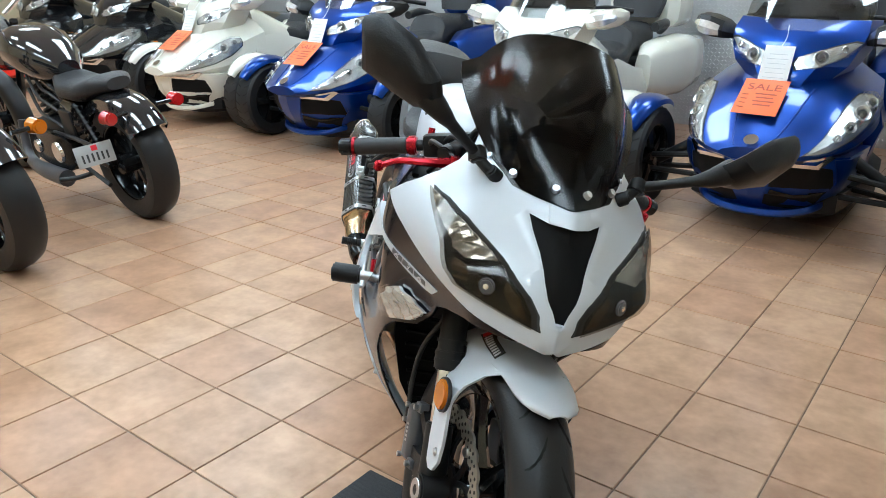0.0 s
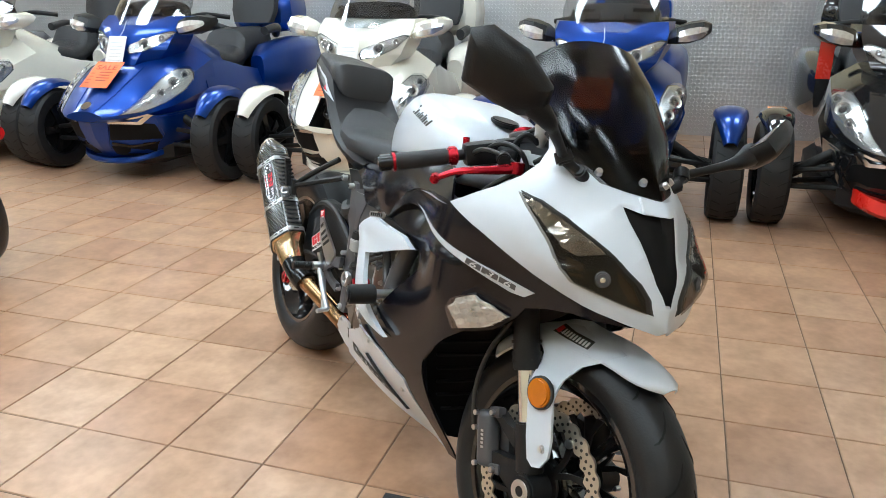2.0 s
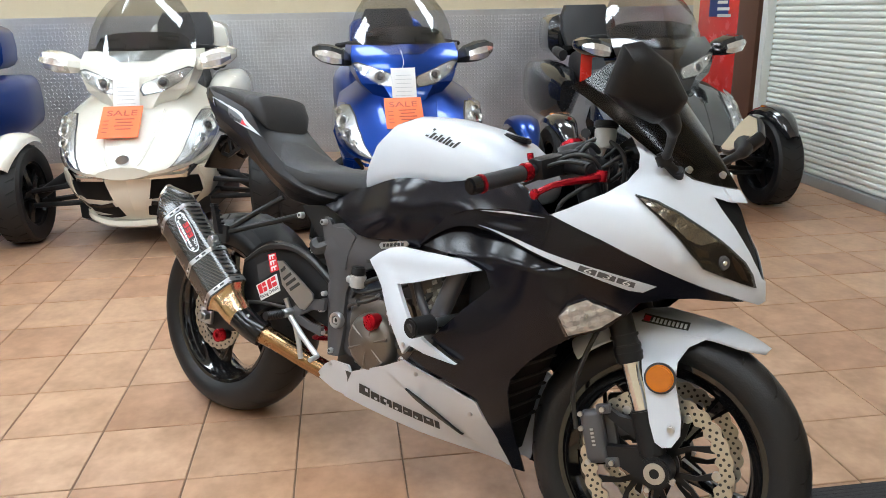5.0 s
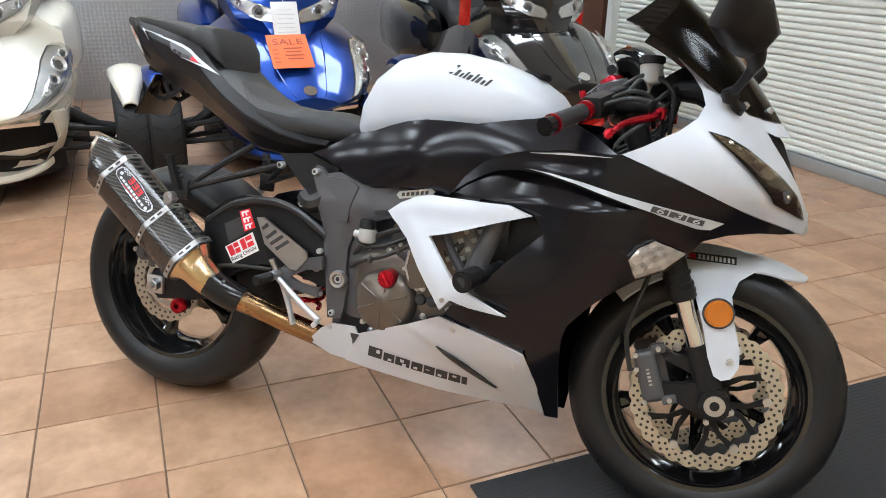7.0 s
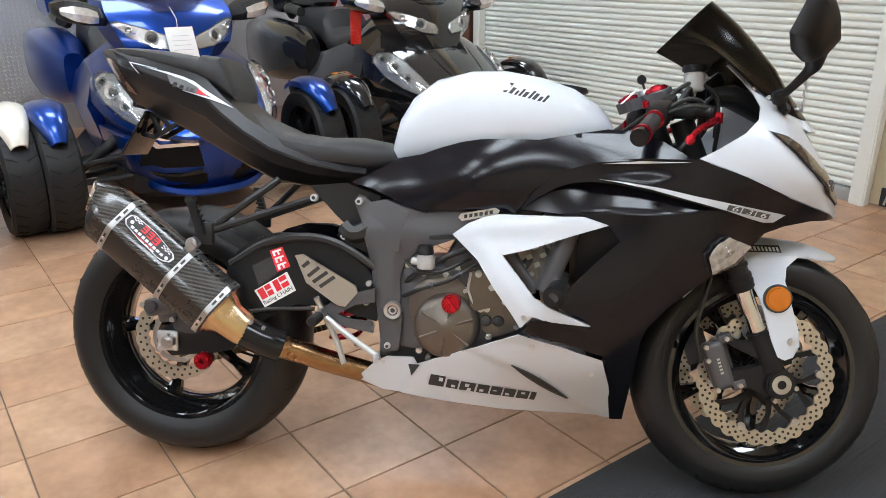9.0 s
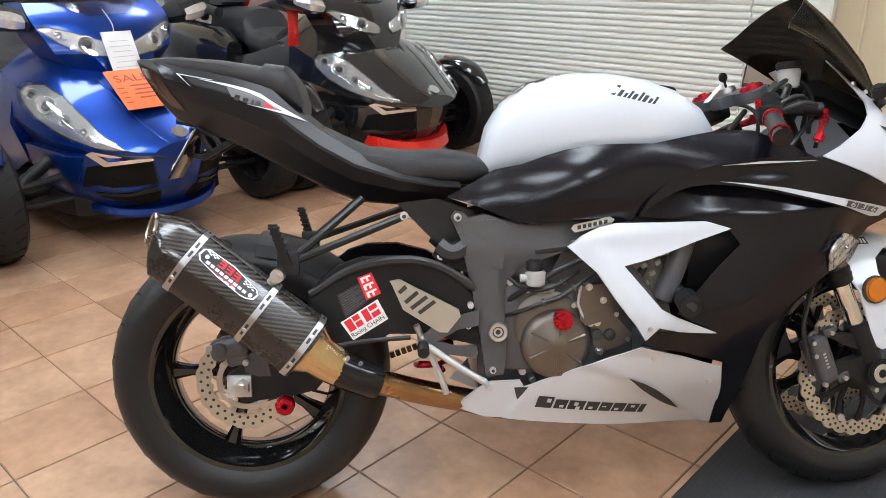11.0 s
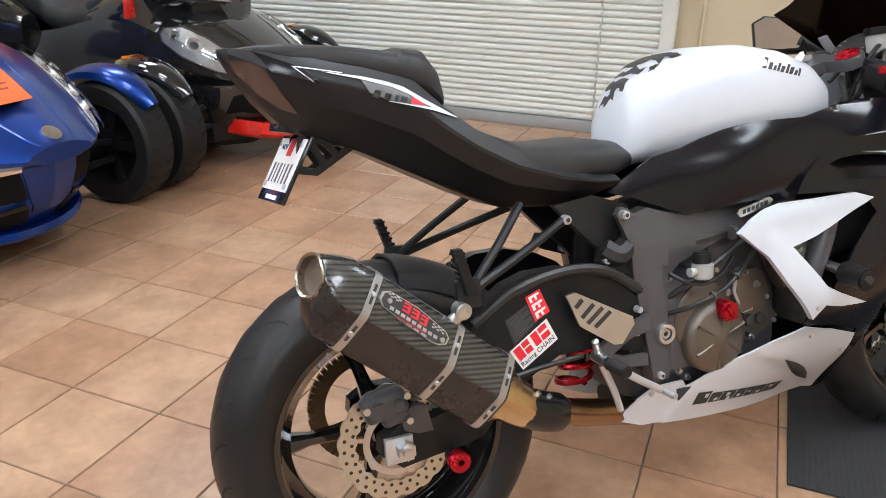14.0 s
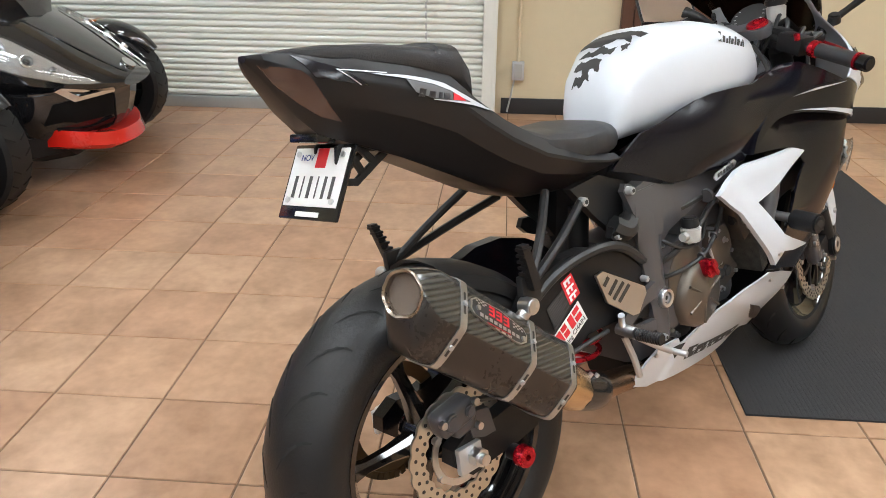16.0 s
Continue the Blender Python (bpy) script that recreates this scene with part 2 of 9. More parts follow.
M = {
    "white": surf("white_pearl_paint", (0.575, 0.605, 0.655), 0.30, 0, 0.02, 3, coat=0.3, rvar=0.03),
    "satin": surf("satin_black_paint", (0.0046, 0.0045, 0.0075), 0.17, 0, 0.04, 4, rvar=0.02, spec=0.35),
    "tailblack": surf("charcoal_tail_paint", (0.012, 0.012, 0.0135), 0.36, 0, 0.05, 4, rvar=0.02, spec=0.38),
    "gloss": surf("gloss_black", (0.010, 0.010, 0.0105), 0.15, 0, 0.04, 5, rvar=0.02, spec=0.34),
    "plastic": surf("black_plastic", (0.0110, 0.0108, 0.0116), 0.42, 0, 0.08, 8, 0.14, 300, rvar=0.04, spec=0.26),
    "silver_paint": surf("silver_stripe", (0.62, 0.63, 0.65), 0.32, 0.4, 0.05, 8),
    "tyre": surf("tyre_rubber", (0.0115, 0.0114, 0.0122), 0.43, 0, 0.12, 14, 0.14, 220, rvar=0.06, spec=0.36),
    "tyrenew": surf("new_tyre_rubber", (0.014, 0.014, 0.015), 0.50, 0, 0.12, 14, 0.10, 220, rvar=0.05, spec=0.30),
    "groove": surf("tyre_groove", (0.006, 0.006, 0.006), 0.9, 0, 0.1, 10),
    "seat": surf("seat_vinyl", (0.033, 0.033, 0.035), 0.44, 0, 0.06, 10, 0.30, 420, rvar=0.04, spec=0.30),
    "frame": surf("dark_grey_frame", (0.080, 0.078, 0.083), 0.30, 0.15, 0.05, 12, 0.05, 260, rvar=0.03, spec=0.38),
    "steel": surf("brushed_steel", (0.60, 0.61, 0.63), 0.30, 1.0, 0.05, 20, rvar=0.04),
    "alu": surf("cast_aluminium", (0.56, 0.57, 0.59), 0.42, 0.65, 0.06, 14, 0.04, 180, rvar=0.05),
    "disc": surf("brake_disc_steel", (0.58, 0.545, 0.47), 0.32, 0.9, 0.06, 26, rvar=0.05),
    "intake": surf("matt_black_intake", (0.006, 0.006, 0.0065), 0.65, 0, 0.05, 8, spec=0.15),
    "strap": surf("slotted_strap_steel", (0.44, 0.44, 0.44), 0.34, 0.9, 0.08, 20, rvar=0.05),
    "radcore": surf("pale_cast_alloy", (0.34, 0.335, 0.28), 0.5, 0.3, 0.25, 50, 0.5, 300),
    "engine": surf("engine_cover", (0.155, 0.133, 0.112), 0.36, 0.7, 0.10, 16, 0.10, 240),
    "gold": surf("heat_tinted_titanium", (0.60, 0.45, 0.26), 0.24, 1.0, 0.30, 7),
    "pipe": surf("blued_steel_pipe", (0.36, 0.22, 0.11), 0.26, 1.0, 0.35, 6),
    "red": surf("red_anodised", (0.42, 0.008, 0.02), 0.26, 0.7, 0.06, 20),
    "redflat": surf("red_print", (0.72, 0.02, 0.035), 0.45, 0, 0.06, 20),
    "amber": surf("amber_lens", (0.53, 0.150, 0.003), 0.12, 0, 0.15, 30, coat=0.5),
    "redlens": surf("red_lens", (0.45, 0.01, 0.012), 0.12, 0, 0.15, 30, coat=0.5),
    "chrome": surf("chrome", (0.78, 0.79, 0.81), 0.10, 1.0, 0.04, 14, rvar=0.03),
    "paper": surf("white_paper", (0.80, 0.80, 0.80), 0.7, 0, 0.03, 12),
    "orange": surf("orange_paper", (0.90, 0.16, 0.04), 0.6, 0, 0.04, 12),
    "navy": surf("navy_print", (0.03, 0.05, 0.22), 0.5, 0, 0.05, 12),
    "ink": surf("dark_print", (0.03, 0.03, 0.03), 0.6, 0, 0.1, 12),
    "brownink": surf("brown_print", (0.35, 0.05, 0.02), 0.6, 0, 0.1, 12),
    "hose": surf("rubber_hose", (0.018, 0.018, 0.018), 0.45, 0, 0.2, 20),
    "mesh": surf("radiator_core", (0.16, 0.15, 0.13), 0.5, 0.5, 0.4, 60, 0.6, 300),
    "resin": surf("milky_resin", (0.40, 0.40, 0.39), 0.35, 0, 0.06, 20),
    "mirror": surf("mirror_glass", (0.85, 0.86, 0.88), 0.03, 1.0, 0.01, 4, rvar=0.01),
    "blue": surf("blue_metallic_paint", (0.004, 0.042, 0.27), 0.32, 0.75, 0.03, 5, coat=0.6, rvar=0.02),
    "pearl": surf("cream_white_paint", (0.74, 0.715, 0.63), 0.22, 0, 0.03, 3, coat=0.8),
    "black": surf("black_metallic_paint", (0.014, 0.014, 0.0155), 0.08, 0.0, 0.08, 40, coat=0.9, rvar=0.02, spec=0.5),
    "accent": surf("red_lacquer", (0.70, 0.02, 0.012), 0.25, 0, 0.06, 6, coat=0.6),
    "mat": surf("ribbed_rubber_mat", (0.021, 0.0215, 0.024), 0.75, 0, 0.25, 12, 0.5, 500),
    "grout": surf("brown_grout", (0.17, 0.11, 0.07), 0.85, 0, 0.25, 14, 0.3, 200),
    "plate": surf("diamond_plate_steel", (0.56, 0.57, 0.59), 0.36, 0.80, 0.12, 3),
    "cream": surf("cream_wall_paint", (0.62, 0.53, 0.36), 0.6, 0, 0.05, 1.5, 0.12, 90),
    "slat": surf("white_shutter_paint", (0.76, 0.78, 0.74), 0.42, 0, 0.04, 3, 0.05, 60),
    "greybar": surf("grey_galvanised_bar", (0.40, 0.42, 0.43), 0.42, 0.5, 0.08, 6),
    "skirting": surf("black_skirting", (0.02, 0.02, 0.022), 0.45, 0, 0.2, 8),
    "brown": surf("brown_post_paint", (0.11, 0.05, 0.03), 0.5, 0, 0.2, 5),
    "ceil": surf("ceiling_paint", (0.80, 0.80, 0.78), 0.8, 0, 0.05, 2, 0.1, 60),
    "carbon": carbon_material(),
    "smoke": glass("smoked_screen", (0.165, 0.150, 0.138), 0.15, -0.06),
    "clear": glass("clear_lens", (0.90, 0.91, 0.92), 0.03, 0.12),
    "shield": glass("clear_windshield", (0.74, 0.75, 0.76), 0.06, 0.15),
    "darkclear": glass("smoked_lens", (0.74, 0.72, 0.69), 0.05, -0.07),
    "lampdark": surf("lamp_housing", (0.028, 0.025, 0.022), 0.30, 0.0, 0.1, 8, spec=0.15),
    "smoketail": surf("smoked_tail_lens", (0.075, 0.045, 0.038), 0.16, 0.2, 0.1, 20, coat=0.6),
    "canreflect": surf("brown_reflection_sleeve", (0.030, 0.025, 0.022), 0.28, 0.2, 0.06, 12, rvar=0.03),
    "lampchrome": surf("lamp_reflector", (0.72, 0.71, 0.68), 0.13, 0.85, 0.10, 40, rvar=0.05),
    "lampwhite": surf("bright_lamp_bowl", (0.88, 0.88, 0.86), 0.12, 0.70, 0.20, 50, 0.5, 60),
    "tailsheen": surf("grey_tail_sheen", (0.13, 0.132, 0.138), 0.35, 0.3, 0.08, 12),
    "titan": surf("grey_number_plate", (0.085, 0.087, 0.092), 0.30, 0.4, 0.10, 12),
    "rim": surf("gloss_black_rim", (0.006, 0.006, 0.0065), 0.09, 0, 0.04, 5, coat=0.8, rvar=0.02, spec=0.5),
    "tip": surf("stained_steel_tip", (0.34, 0.29, 0.24), 0.28, 0.95, 0.15, 12),
    "strutblack": surf("black_anodised_strut", (0.020, 0.020, 0.021), 0.34, 0.2, 0.06, 12, rvar=0.03, spec=0.35),
    "bore": surf("sooty_bore", (0.16, 0.125, 0.10), 0.5, 0.3, 0.15, 20),
    "bronze": surf("dark_bronze", (0.11, 0.078, 0.045), 0.45, 0.8, 0.12, 30),
    "lamp": emitter("lamp_diffuser", (0.93, 0.97, 0.97), LAMP_POWER),
}


# ---- mesh helpers ----
def part(name, bm, mat, parent=None, label="", smooth=True, sharp=38):
    """Links a bmesh as one mesh object, under a thing or a part."""
    me = bpy.data.meshes.new(name)
    bmesh.ops.recalc_face_normals(bm, faces=bm.faces)
    bm.to_mesh(me)
    bm.free()
    me.materials.append(M[mat] if isinstance(mat, str) else mat)
    if smooth:
        me.polygons.foreach_set("use_smooth", [True] * len(me.polygons))
        me.set_sharp_from_angle(angle=radians(sharp))
    ob = new(name, me)
    if parent:
        ob.parent = parent
    if name in TINY:
        tagged(ob, kind="stuff")
    return tagged(ob, label)


# marks too small to be told apart one by one
TINY = ("tread_groove", "drill_hole", "lettering", "small_print", "vent_rib", "pull_chain", "plate_lettering", "lettering_block", "plate_bar", "tank_pad", "cable_loom", "fin")


def islands(bm):
    """Splits a bmesh into its loose pieces."""
    left, out = set(bm.verts), []
    while left:
        todo, seen = [left.pop()], set()
        while todo:
            v = todo.pop()
            seen.add(v)
            for e in v.link_edges:
                w = e.other_vert(v)
                if w in left:
                    left.discard(w)
                    todo.append(w)
        out.append(seen)
    made = []
    for seen in out:
        b2 = bmesh.new()
        new_v = {v: b2.verts.new(v.co) for v in bm.verts if v in seen}
        for f in bm.faces:
            if f.verts[0] in seen:
                b2.faces.new([new_v[v] for v in f.verts])
        made.append(b2)
    bm.free()
    return made


def parts(name, bm, mat, parent, label="", smooth=True):
    """Each loose piece as a part of its own."""
    return [part(name, b, mat, parent, label, smooth) for b in islands(bm)]


def empty(name, m, label, category, group="", kind=""):
    ob = new(name)
    ob.matrix_world = m
    ob.empty_display_size = 0.1
    return tagged(ob, label, category, group, kind)


def box(bm, c, s, bev=0.0, m=None, seg=2):
    r = bmesh.ops.create_cube(bm, size=1.0)
    vs = r["verts"]
    bmesh.ops.scale(bm, vec=s, verts=vs)
    if bev:
        es = list({e for v in vs for e in v.link_edges})
        q = bmesh.ops.bevel(bm, geom=es, offset=bev, segments=seg, affect="EDGES", profile=0.6)
        vs = list({v for f in q["faces"] for v in f.verts} | {v for v in vs if v.is_valid})
    bmesh.ops.transform(bm, matrix=Matrix.Translation(c) @ (m or Matrix()), verts=vs)
    return bm


def basis(d):
    return Vector(d).to_track_quat("Z", "Y").to_matrix().to_4x4()


def cyl(bm, a, b, r, r2=None, n=16, bev=0.0):
    a, b = Vector(a), Vector(b)
    q = bmesh.ops.create_cone(bm, cap_ends=True, segments=n, radius1=r, radius2=r if r2 is None else r2, depth=(b - a).length)
    vs = q["verts"]
    if bev:
        es = [e for e in {e for v in vs for e in v.link_edges} if any(len(f.verts) > 4 for f in e.link_faces)]
        w = bmesh.ops.bevel(bm, geom=es, offset=bev, segments=2, affect="EDGES")
        vs = list({v for f in w["faces"] for v in f.verts} | {v for v in vs if v.is_valid})
    bmesh.ops.transform(bm, matrix=Matrix.Translation((a + b) / 2) @ basis(b - a), verts=vs)
    return bm


def smooth_line(pts, per=6):
    """Catmull-Rom through the points."""
    p = [Vector(q) for q in pts]
    p = [2 * p[0] - p[1], *p, 2 * p[-1] - p[-2]]
    out = []
    for i in range(1, len(p) - 2):
        for k in range(per):
            t = k / per
            out.append(0.5 * (2 * p[i] + (p[i + 1] - p[i - 1]) * t + (2 * p[i - 1] - 5 * p[i] + 4 * p[i + 1] - p[i + 2]) * t * t
                              + (3 * p[i] - p[i - 1] - 3 * p[i + 1] + p[i + 2]) * t ** 3))
    out.append(p[-2])
    return out


def tube(bm, pts, r, n=10, per=6, smooth=True, radii=None):
    line = smooth_line(pts, per) if smooth else [Vector(q) for q in pts]
    rings = []
    up = Vector((0.13, 0.31, 0.94))
    for i, p in enumerate(line):
        d = (line[min(i + 1, len(line) - 1)] - line[max(i - 1, 0)]).normalized()
        a = d.cross(up).normalized()
        b = d.cross(a)
        rr = r if radii is None else float(np.interp(i / (len(line) - 1), [j / (len(radii) - 1) for j in range(len(radii))], radii))
        rings.append([p + rr * (math.cos(t) * a + math.sin(t) * b) for t in (2 * math.pi * k / n for k in range(n))])
    return loft(bm, rings)


def loft(bm, rings, caps=True, closed=True):
    vs = [[bm.verts.new(p) for p in r] for r in rings]
    n = len(vs[0])
    for a, b in zip(vs, vs[1:]):
        for k in range(n if closed else n - 1):
            j = (k + 1) % n
            bm.faces.new((a[k], a[j], b[j], b[k]))
    if caps and closed:
        bm.faces.new(vs[0])
        bm.faces.new(vs[-1])
    return bm


def lathe(bm, prof, n=48, m=None, close=False):
    """Turns a profile of (radius, y) about the y axis."""
    m = m or Matrix()
    rings = []
    for k in range(n):
        t = 2 * math.pi * k / n
        rings.append([bm.verts.new(m @ Vector((r * math.cos(t), y, r * math.sin(t)))) for r, y in prof])
    q = len(prof)
    for k in range(n):
        a, b = rings[k], rings[(k + 1) % n]
        for i in range(q if close else q - 1):
            j = (i + 1) % q
            try:
                bm.faces.new((a[i], a[j], b[j], b[i]))
            except ValueError:
                pass
    return bm


def sup(w, top, bot, n=20, p=2.6, cy=0.0, pb=None):
    """A superellipse ring in (y, z): half-width w, from bot to top."""
    cz, h = (top + bot) / 2, (top - bot) / 2
    out = []
    for k in range(n):
        t = 2 * math.pi * k / n
        c, s = math.cos(t), math.sin(t)
        e = p if s >= 0 or pb is None else pb
        out.append((cy + w * math.copysign(abs(c) ** (2 / e), c), cz + h * math.copysign(abs(s) ** (2 / e), s)))
    return out


def cells(outline, step):
    """Cuts a polygon (a, b) into small cells by a grid, so that it can be bent."""
    bm = bmesh.new()
    bm.faces.new([bm.verts.new((a, b, 0)) for a, b in outline])
    lo = [min(q[i] for q in outline) for i in (0, 1)]
    hi = [max(q[i] for q in outline) for i in (0, 1)]
    for i in (0, 1):
        x = math.ceil(lo[i] / step) * step
        while x < hi[i]:
            co, no = [0, 0, 0], [0, 0, 0]
            co[i], no[i] = x, 1
            bmesh.ops.bisect_plane(bm, geom=bm.verts[:] + bm.edges[:] + bm.faces[:], plane_co=co, plane_no=no, dist=1e-6)
            x += step
    return bm


def panel(bm, outline, f, thick=0.004, side=-1, lift=0.0, step=0.025):
    """A bent sheet: the outline in the side view (x, z), its distance from the middle plane given by f(x, z)."""
    src = cells(outline, step)
    src.verts.index_update()
    src.normal_update()
    top, low = [], []
    for v in src.verts:
        y = f(v.co.x, v.co.y) + lift
        top.append(bm.verts.new((v.co.x, side * max(y, 0.0), v.co.y)))
        low.append(bm.verts.new((v.co.x, side * max(y - thick, -0.002), v.co.y)))
    for q in src.faces:
        ix = [v.index for v in q.verts]
        bm.faces.new([top[i] for i in ix])
        bm.faces.new([low[i] for i in reversed(ix)])
    for e in src.edges:
        if len(e.link_faces) == 1:
            i, j = e.verts[0].index, e.verts[1].index
            bm.faces.new((top[i], top[j], low[j], low[i]))
    src.free()
    return bm


def disc_holes(bm, r, y, n, hole, phase=0.0, depth=0.0008, c=(0, 0)):
    for k in range(n):
        t = 2 * math.pi * k / n + phase
        p = Vector((c[0] + r * math.cos(t), y, c[1] + r * math.sin(t)))
        cyl(bm, p - Vector((0, depth, 0)), p + Vector((0, depth, 0)), hole, n=10)
    return bm


def words(name, text, size, m, mat, parent=None, depth=0.0004, shear=0.0, label=""):
    """Lettering as a mesh, its middle at the pose m, in the xy plane."""
    cu = bpy.data.curves.new(name, "FONT")
    cu.body, cu.size, cu.extrude, cu.shear = text, size, depth, shear
    cu.align_x, cu.align_y = "CENTER", "CENTER"
    tmp = bpy.data.objects.new(name, cu)
    scene.collection.objects.link(tmp)
    bpy.context.view_layer.update()
    me = bpy.data.meshes.new_from_object(tmp.evaluated_get(bpy.context.evaluated_depsgraph_get()))
    bpy.data.objects.remove(tmp)
    me.transform(m)
    me.materials.clear()
    me.materials.append(M[mat])
    ob = new(name, me)
    if parent:
        ob.parent = parent
    return tagged(ob, label)


# ---- the room ----
U0, U1, V0, V1, CEIL = -10.5, 3.75, -4.6, 4.75, 3.5


def slab(name, u0, u1, v0, v1, z0, z1, mat, label, category, kind="structure"):
    bm = bmesh.new()
    box(bm, ((u0 + u1) / 2, (v0 + v1) / 2, (z0 + z1) / 2), (u1 - u0, v1 - v0, z1 - z0))
    bmesh.ops.transform(bm, matrix=ROOM, verts=bm.verts)
    return tagged(part(name, bm, mat, smooth=False), label, category, kind=kind)


floor = slab("floor", U0 - 0.2, U1 + 0.4, V0 - 0.2, V1 + 0.2, -0.15, -0.004, "grout", "terracotta tile floor with grey-brown grout joints", "floor")
slab("ceiling", U0 - 0.2, U1 + 0.4, V0 - 0.2, V1 + 0.2, CEIL, CEIL + 0.12, "ceil", "plain white showroom ceiling", "ceiling")
wall_back = slab("wall_back", U0 - 0.2, U1 + 0.2, V1, V1 + 0.18, -0.004, CEIL, "cream", "cream wall clad with diamond plate steel", "wall")
slab("wall_front", U0 - 0.2, U1 + 0.2, V0 - 0.18, V0, -0.004, CEIL, "cream", "plain cream painted showroom wall", "wall")
slab("wall_far", U0 - 0.2, U0, V0, V1, -0.004, CEIL, "cream", "plain cream painted showroom wall", "wall")

# the wall with the roller shutter: opening from v = 0.02 to 3.28, 2.6 m high
DV0, DV1, DH = 0.02, 3.28, 2.7
bm = bmesh.new()
for v0, v1, z0, z1 in ((V0, DV0, -0.004, CEIL), (DV1, V1, -0.004, CEIL), (DV0, DV1, DH, CEIL)):
    box(bm, (U1 + 0.1, (v0 + v1) / 2, (z0 + z1) / 2), (0.2, v1 - v0, z1 - z0))
bmesh.ops.transform(bm, matrix=ROOM, verts=bm.verts)
tagged(part("wall_shutter", bm, "cream", smooth=False), "cream painted wall round a roller shutter opening", "wall", kind="structure")

shutter = empty("roller_shutter", ROOM @ pose(U1 - 0.04, 0, 0), "closed white steel roller shutter with narrow curved slats", "shutter", kind="structure")
PITCH = 0.0395
bm = bmesh.new()
prof = [(0.008, 0.0), (0.008, 0.0055), (-0.001, 0.0062), (-0.005, 0.009), (-0.0072, 0.016), (-0.0078, 0.024), (-0.0062, 0.032), (-0.002, 0.0375), (0.008, 0.039), (0.013, 0.039), (0.013, 0.0)]
loft(bm, [[(a, DV0 + 0.03, b) for a, b in prof], [(a, DV1 - 0.03, b) for a, b in prof]])
slat = part("slat", bm, "slat", shutter)
slat.location = (0, 0, 0.075)
for i in range(1, 66):
    s2 = new("slat", slat.data)
    s2.parent, s2.location = shutter, (0, 0, 0.075 + i * PITCH)
bm = bmesh.new()
box(bm, (-0.005, (DV0 + DV1) / 2, 0.036), (0.045, DV1 - DV0 - 0.06, 0.072), 0.006)
part("bottom_bar", bm, "greybar", shutter, "grey steel bottom bar")
for v in (DV0 - 0.01, DV1 + 0.01):
    bm = bmesh.new()
    box(bm, (-0.035, v, DH / 2), (0.06, 0.085, DH), 0.004)
    box(bm, (-0.067, v - 0.025, DH / 2), (0.008, 0.02, DH), 0.002)
    part("guide_rail", bm, "slat", shutter, "pale grey steel guide rail")
bm = bmesh.new()
for i in range(88):
    box(bm, (-0.055, 0.40 + (0.003 if i % 2 else -0.003), 0.10 + i * 0.03), (0.004 if i % 2 else 0.012, 0.012 if i % 2 else 0.004, 0.034), 0.001)
part("pull_chain", bm, "alu", shutter, "dark steel pull chain")

bm = bmesh.new()
box(bm, (U1 - 0.008, (DV0 - 0.09 + V0) / 2, 0.05), (0.016, DV0 - 0.09 - V0, 0.10), 0.003)
bmesh.ops.transform(bm, matrix=ROOM, verts=bm.verts)
tagged(part("baseboard", bm, "skirting"), "black rubber baseboard along a cream wall", "baseboard", kind="structure")

outlet = empty("wall_outlet", ROOM @ pose(U1 - 0.02, -0.17, 0.28), "grey surface-mounted outlet box with conduit above", "outlet")
bm = bmesh.new()
box(bm, (-0.02, 0, 0), (0.045, 0.075, 0.115), 0.006)
part("box", bm, "alu", outlet)
bm = bmesh.new()
box(bm, (-0.045, 0, 0), (0.006, 0.05, 0.09), 0.002)
part("cover", bm, "resin", outlet)
bm = bmesh.new()
cyl(bm, (-0.015, 0, 0.05), (-0.015, 0, 2.7), 0.011, n=10)
part("conduit", bm, "cream", outlet, "cream painted conduit")
bm = bmesh.new()
tube(bm, [(-0.02, 0.02, -0.05), (-0.03, 0.04, -0.16), (-0.03, 0.06, -0.26)], 0.006, 8)
part("cable", bm, "resin", outlet)

# diamond plate cladding on the back wall: raised lozenges on steel sheet
clad = slab("diamond_plate", U0, U1, V1 - 0.012, V1 - 0.001, 0.0, 1.24, "plate", "silver diamond plate steel cladding on the wall", "cladding")
verts, faces = [], []
i = 0
du = 0.032
nu = int((U1 + 6.0) / du)
for a in range(nu):
    for b in range(int(1.2 / du)):
        u, z = U1 - (a + 0.5) * du, 0.03 + b * du
        d = 1 if (a + b) % 2 else -1
        lx, lz, wx = 0.0120, 0.0120 * d, 0.0046
        base = len(verts)
        for (p, q, h) in ((lx, lz, 0), (-wx, wx * d, 0), (-lx, -lz, 0), (wx, -wx * d, 0), (0, 0, 0.0042)):
            verts.append(uv(u + p, V1 - 0.0122 - h, z + q))
        faces += [(base, base + 1, base + 4), (base + 1, base + 2, base + 4), (base + 2, base + 3, base + 4), (base + 3, base, base + 4)]
me = bpy.data.meshes.new("diamond_tread")
me.from_pydata(verts, [], faces)
me.materials.append(M["plate"])
tread = new("diamond_tread", me)
tread.parent = clad
tagged(tread, kind="stuff")

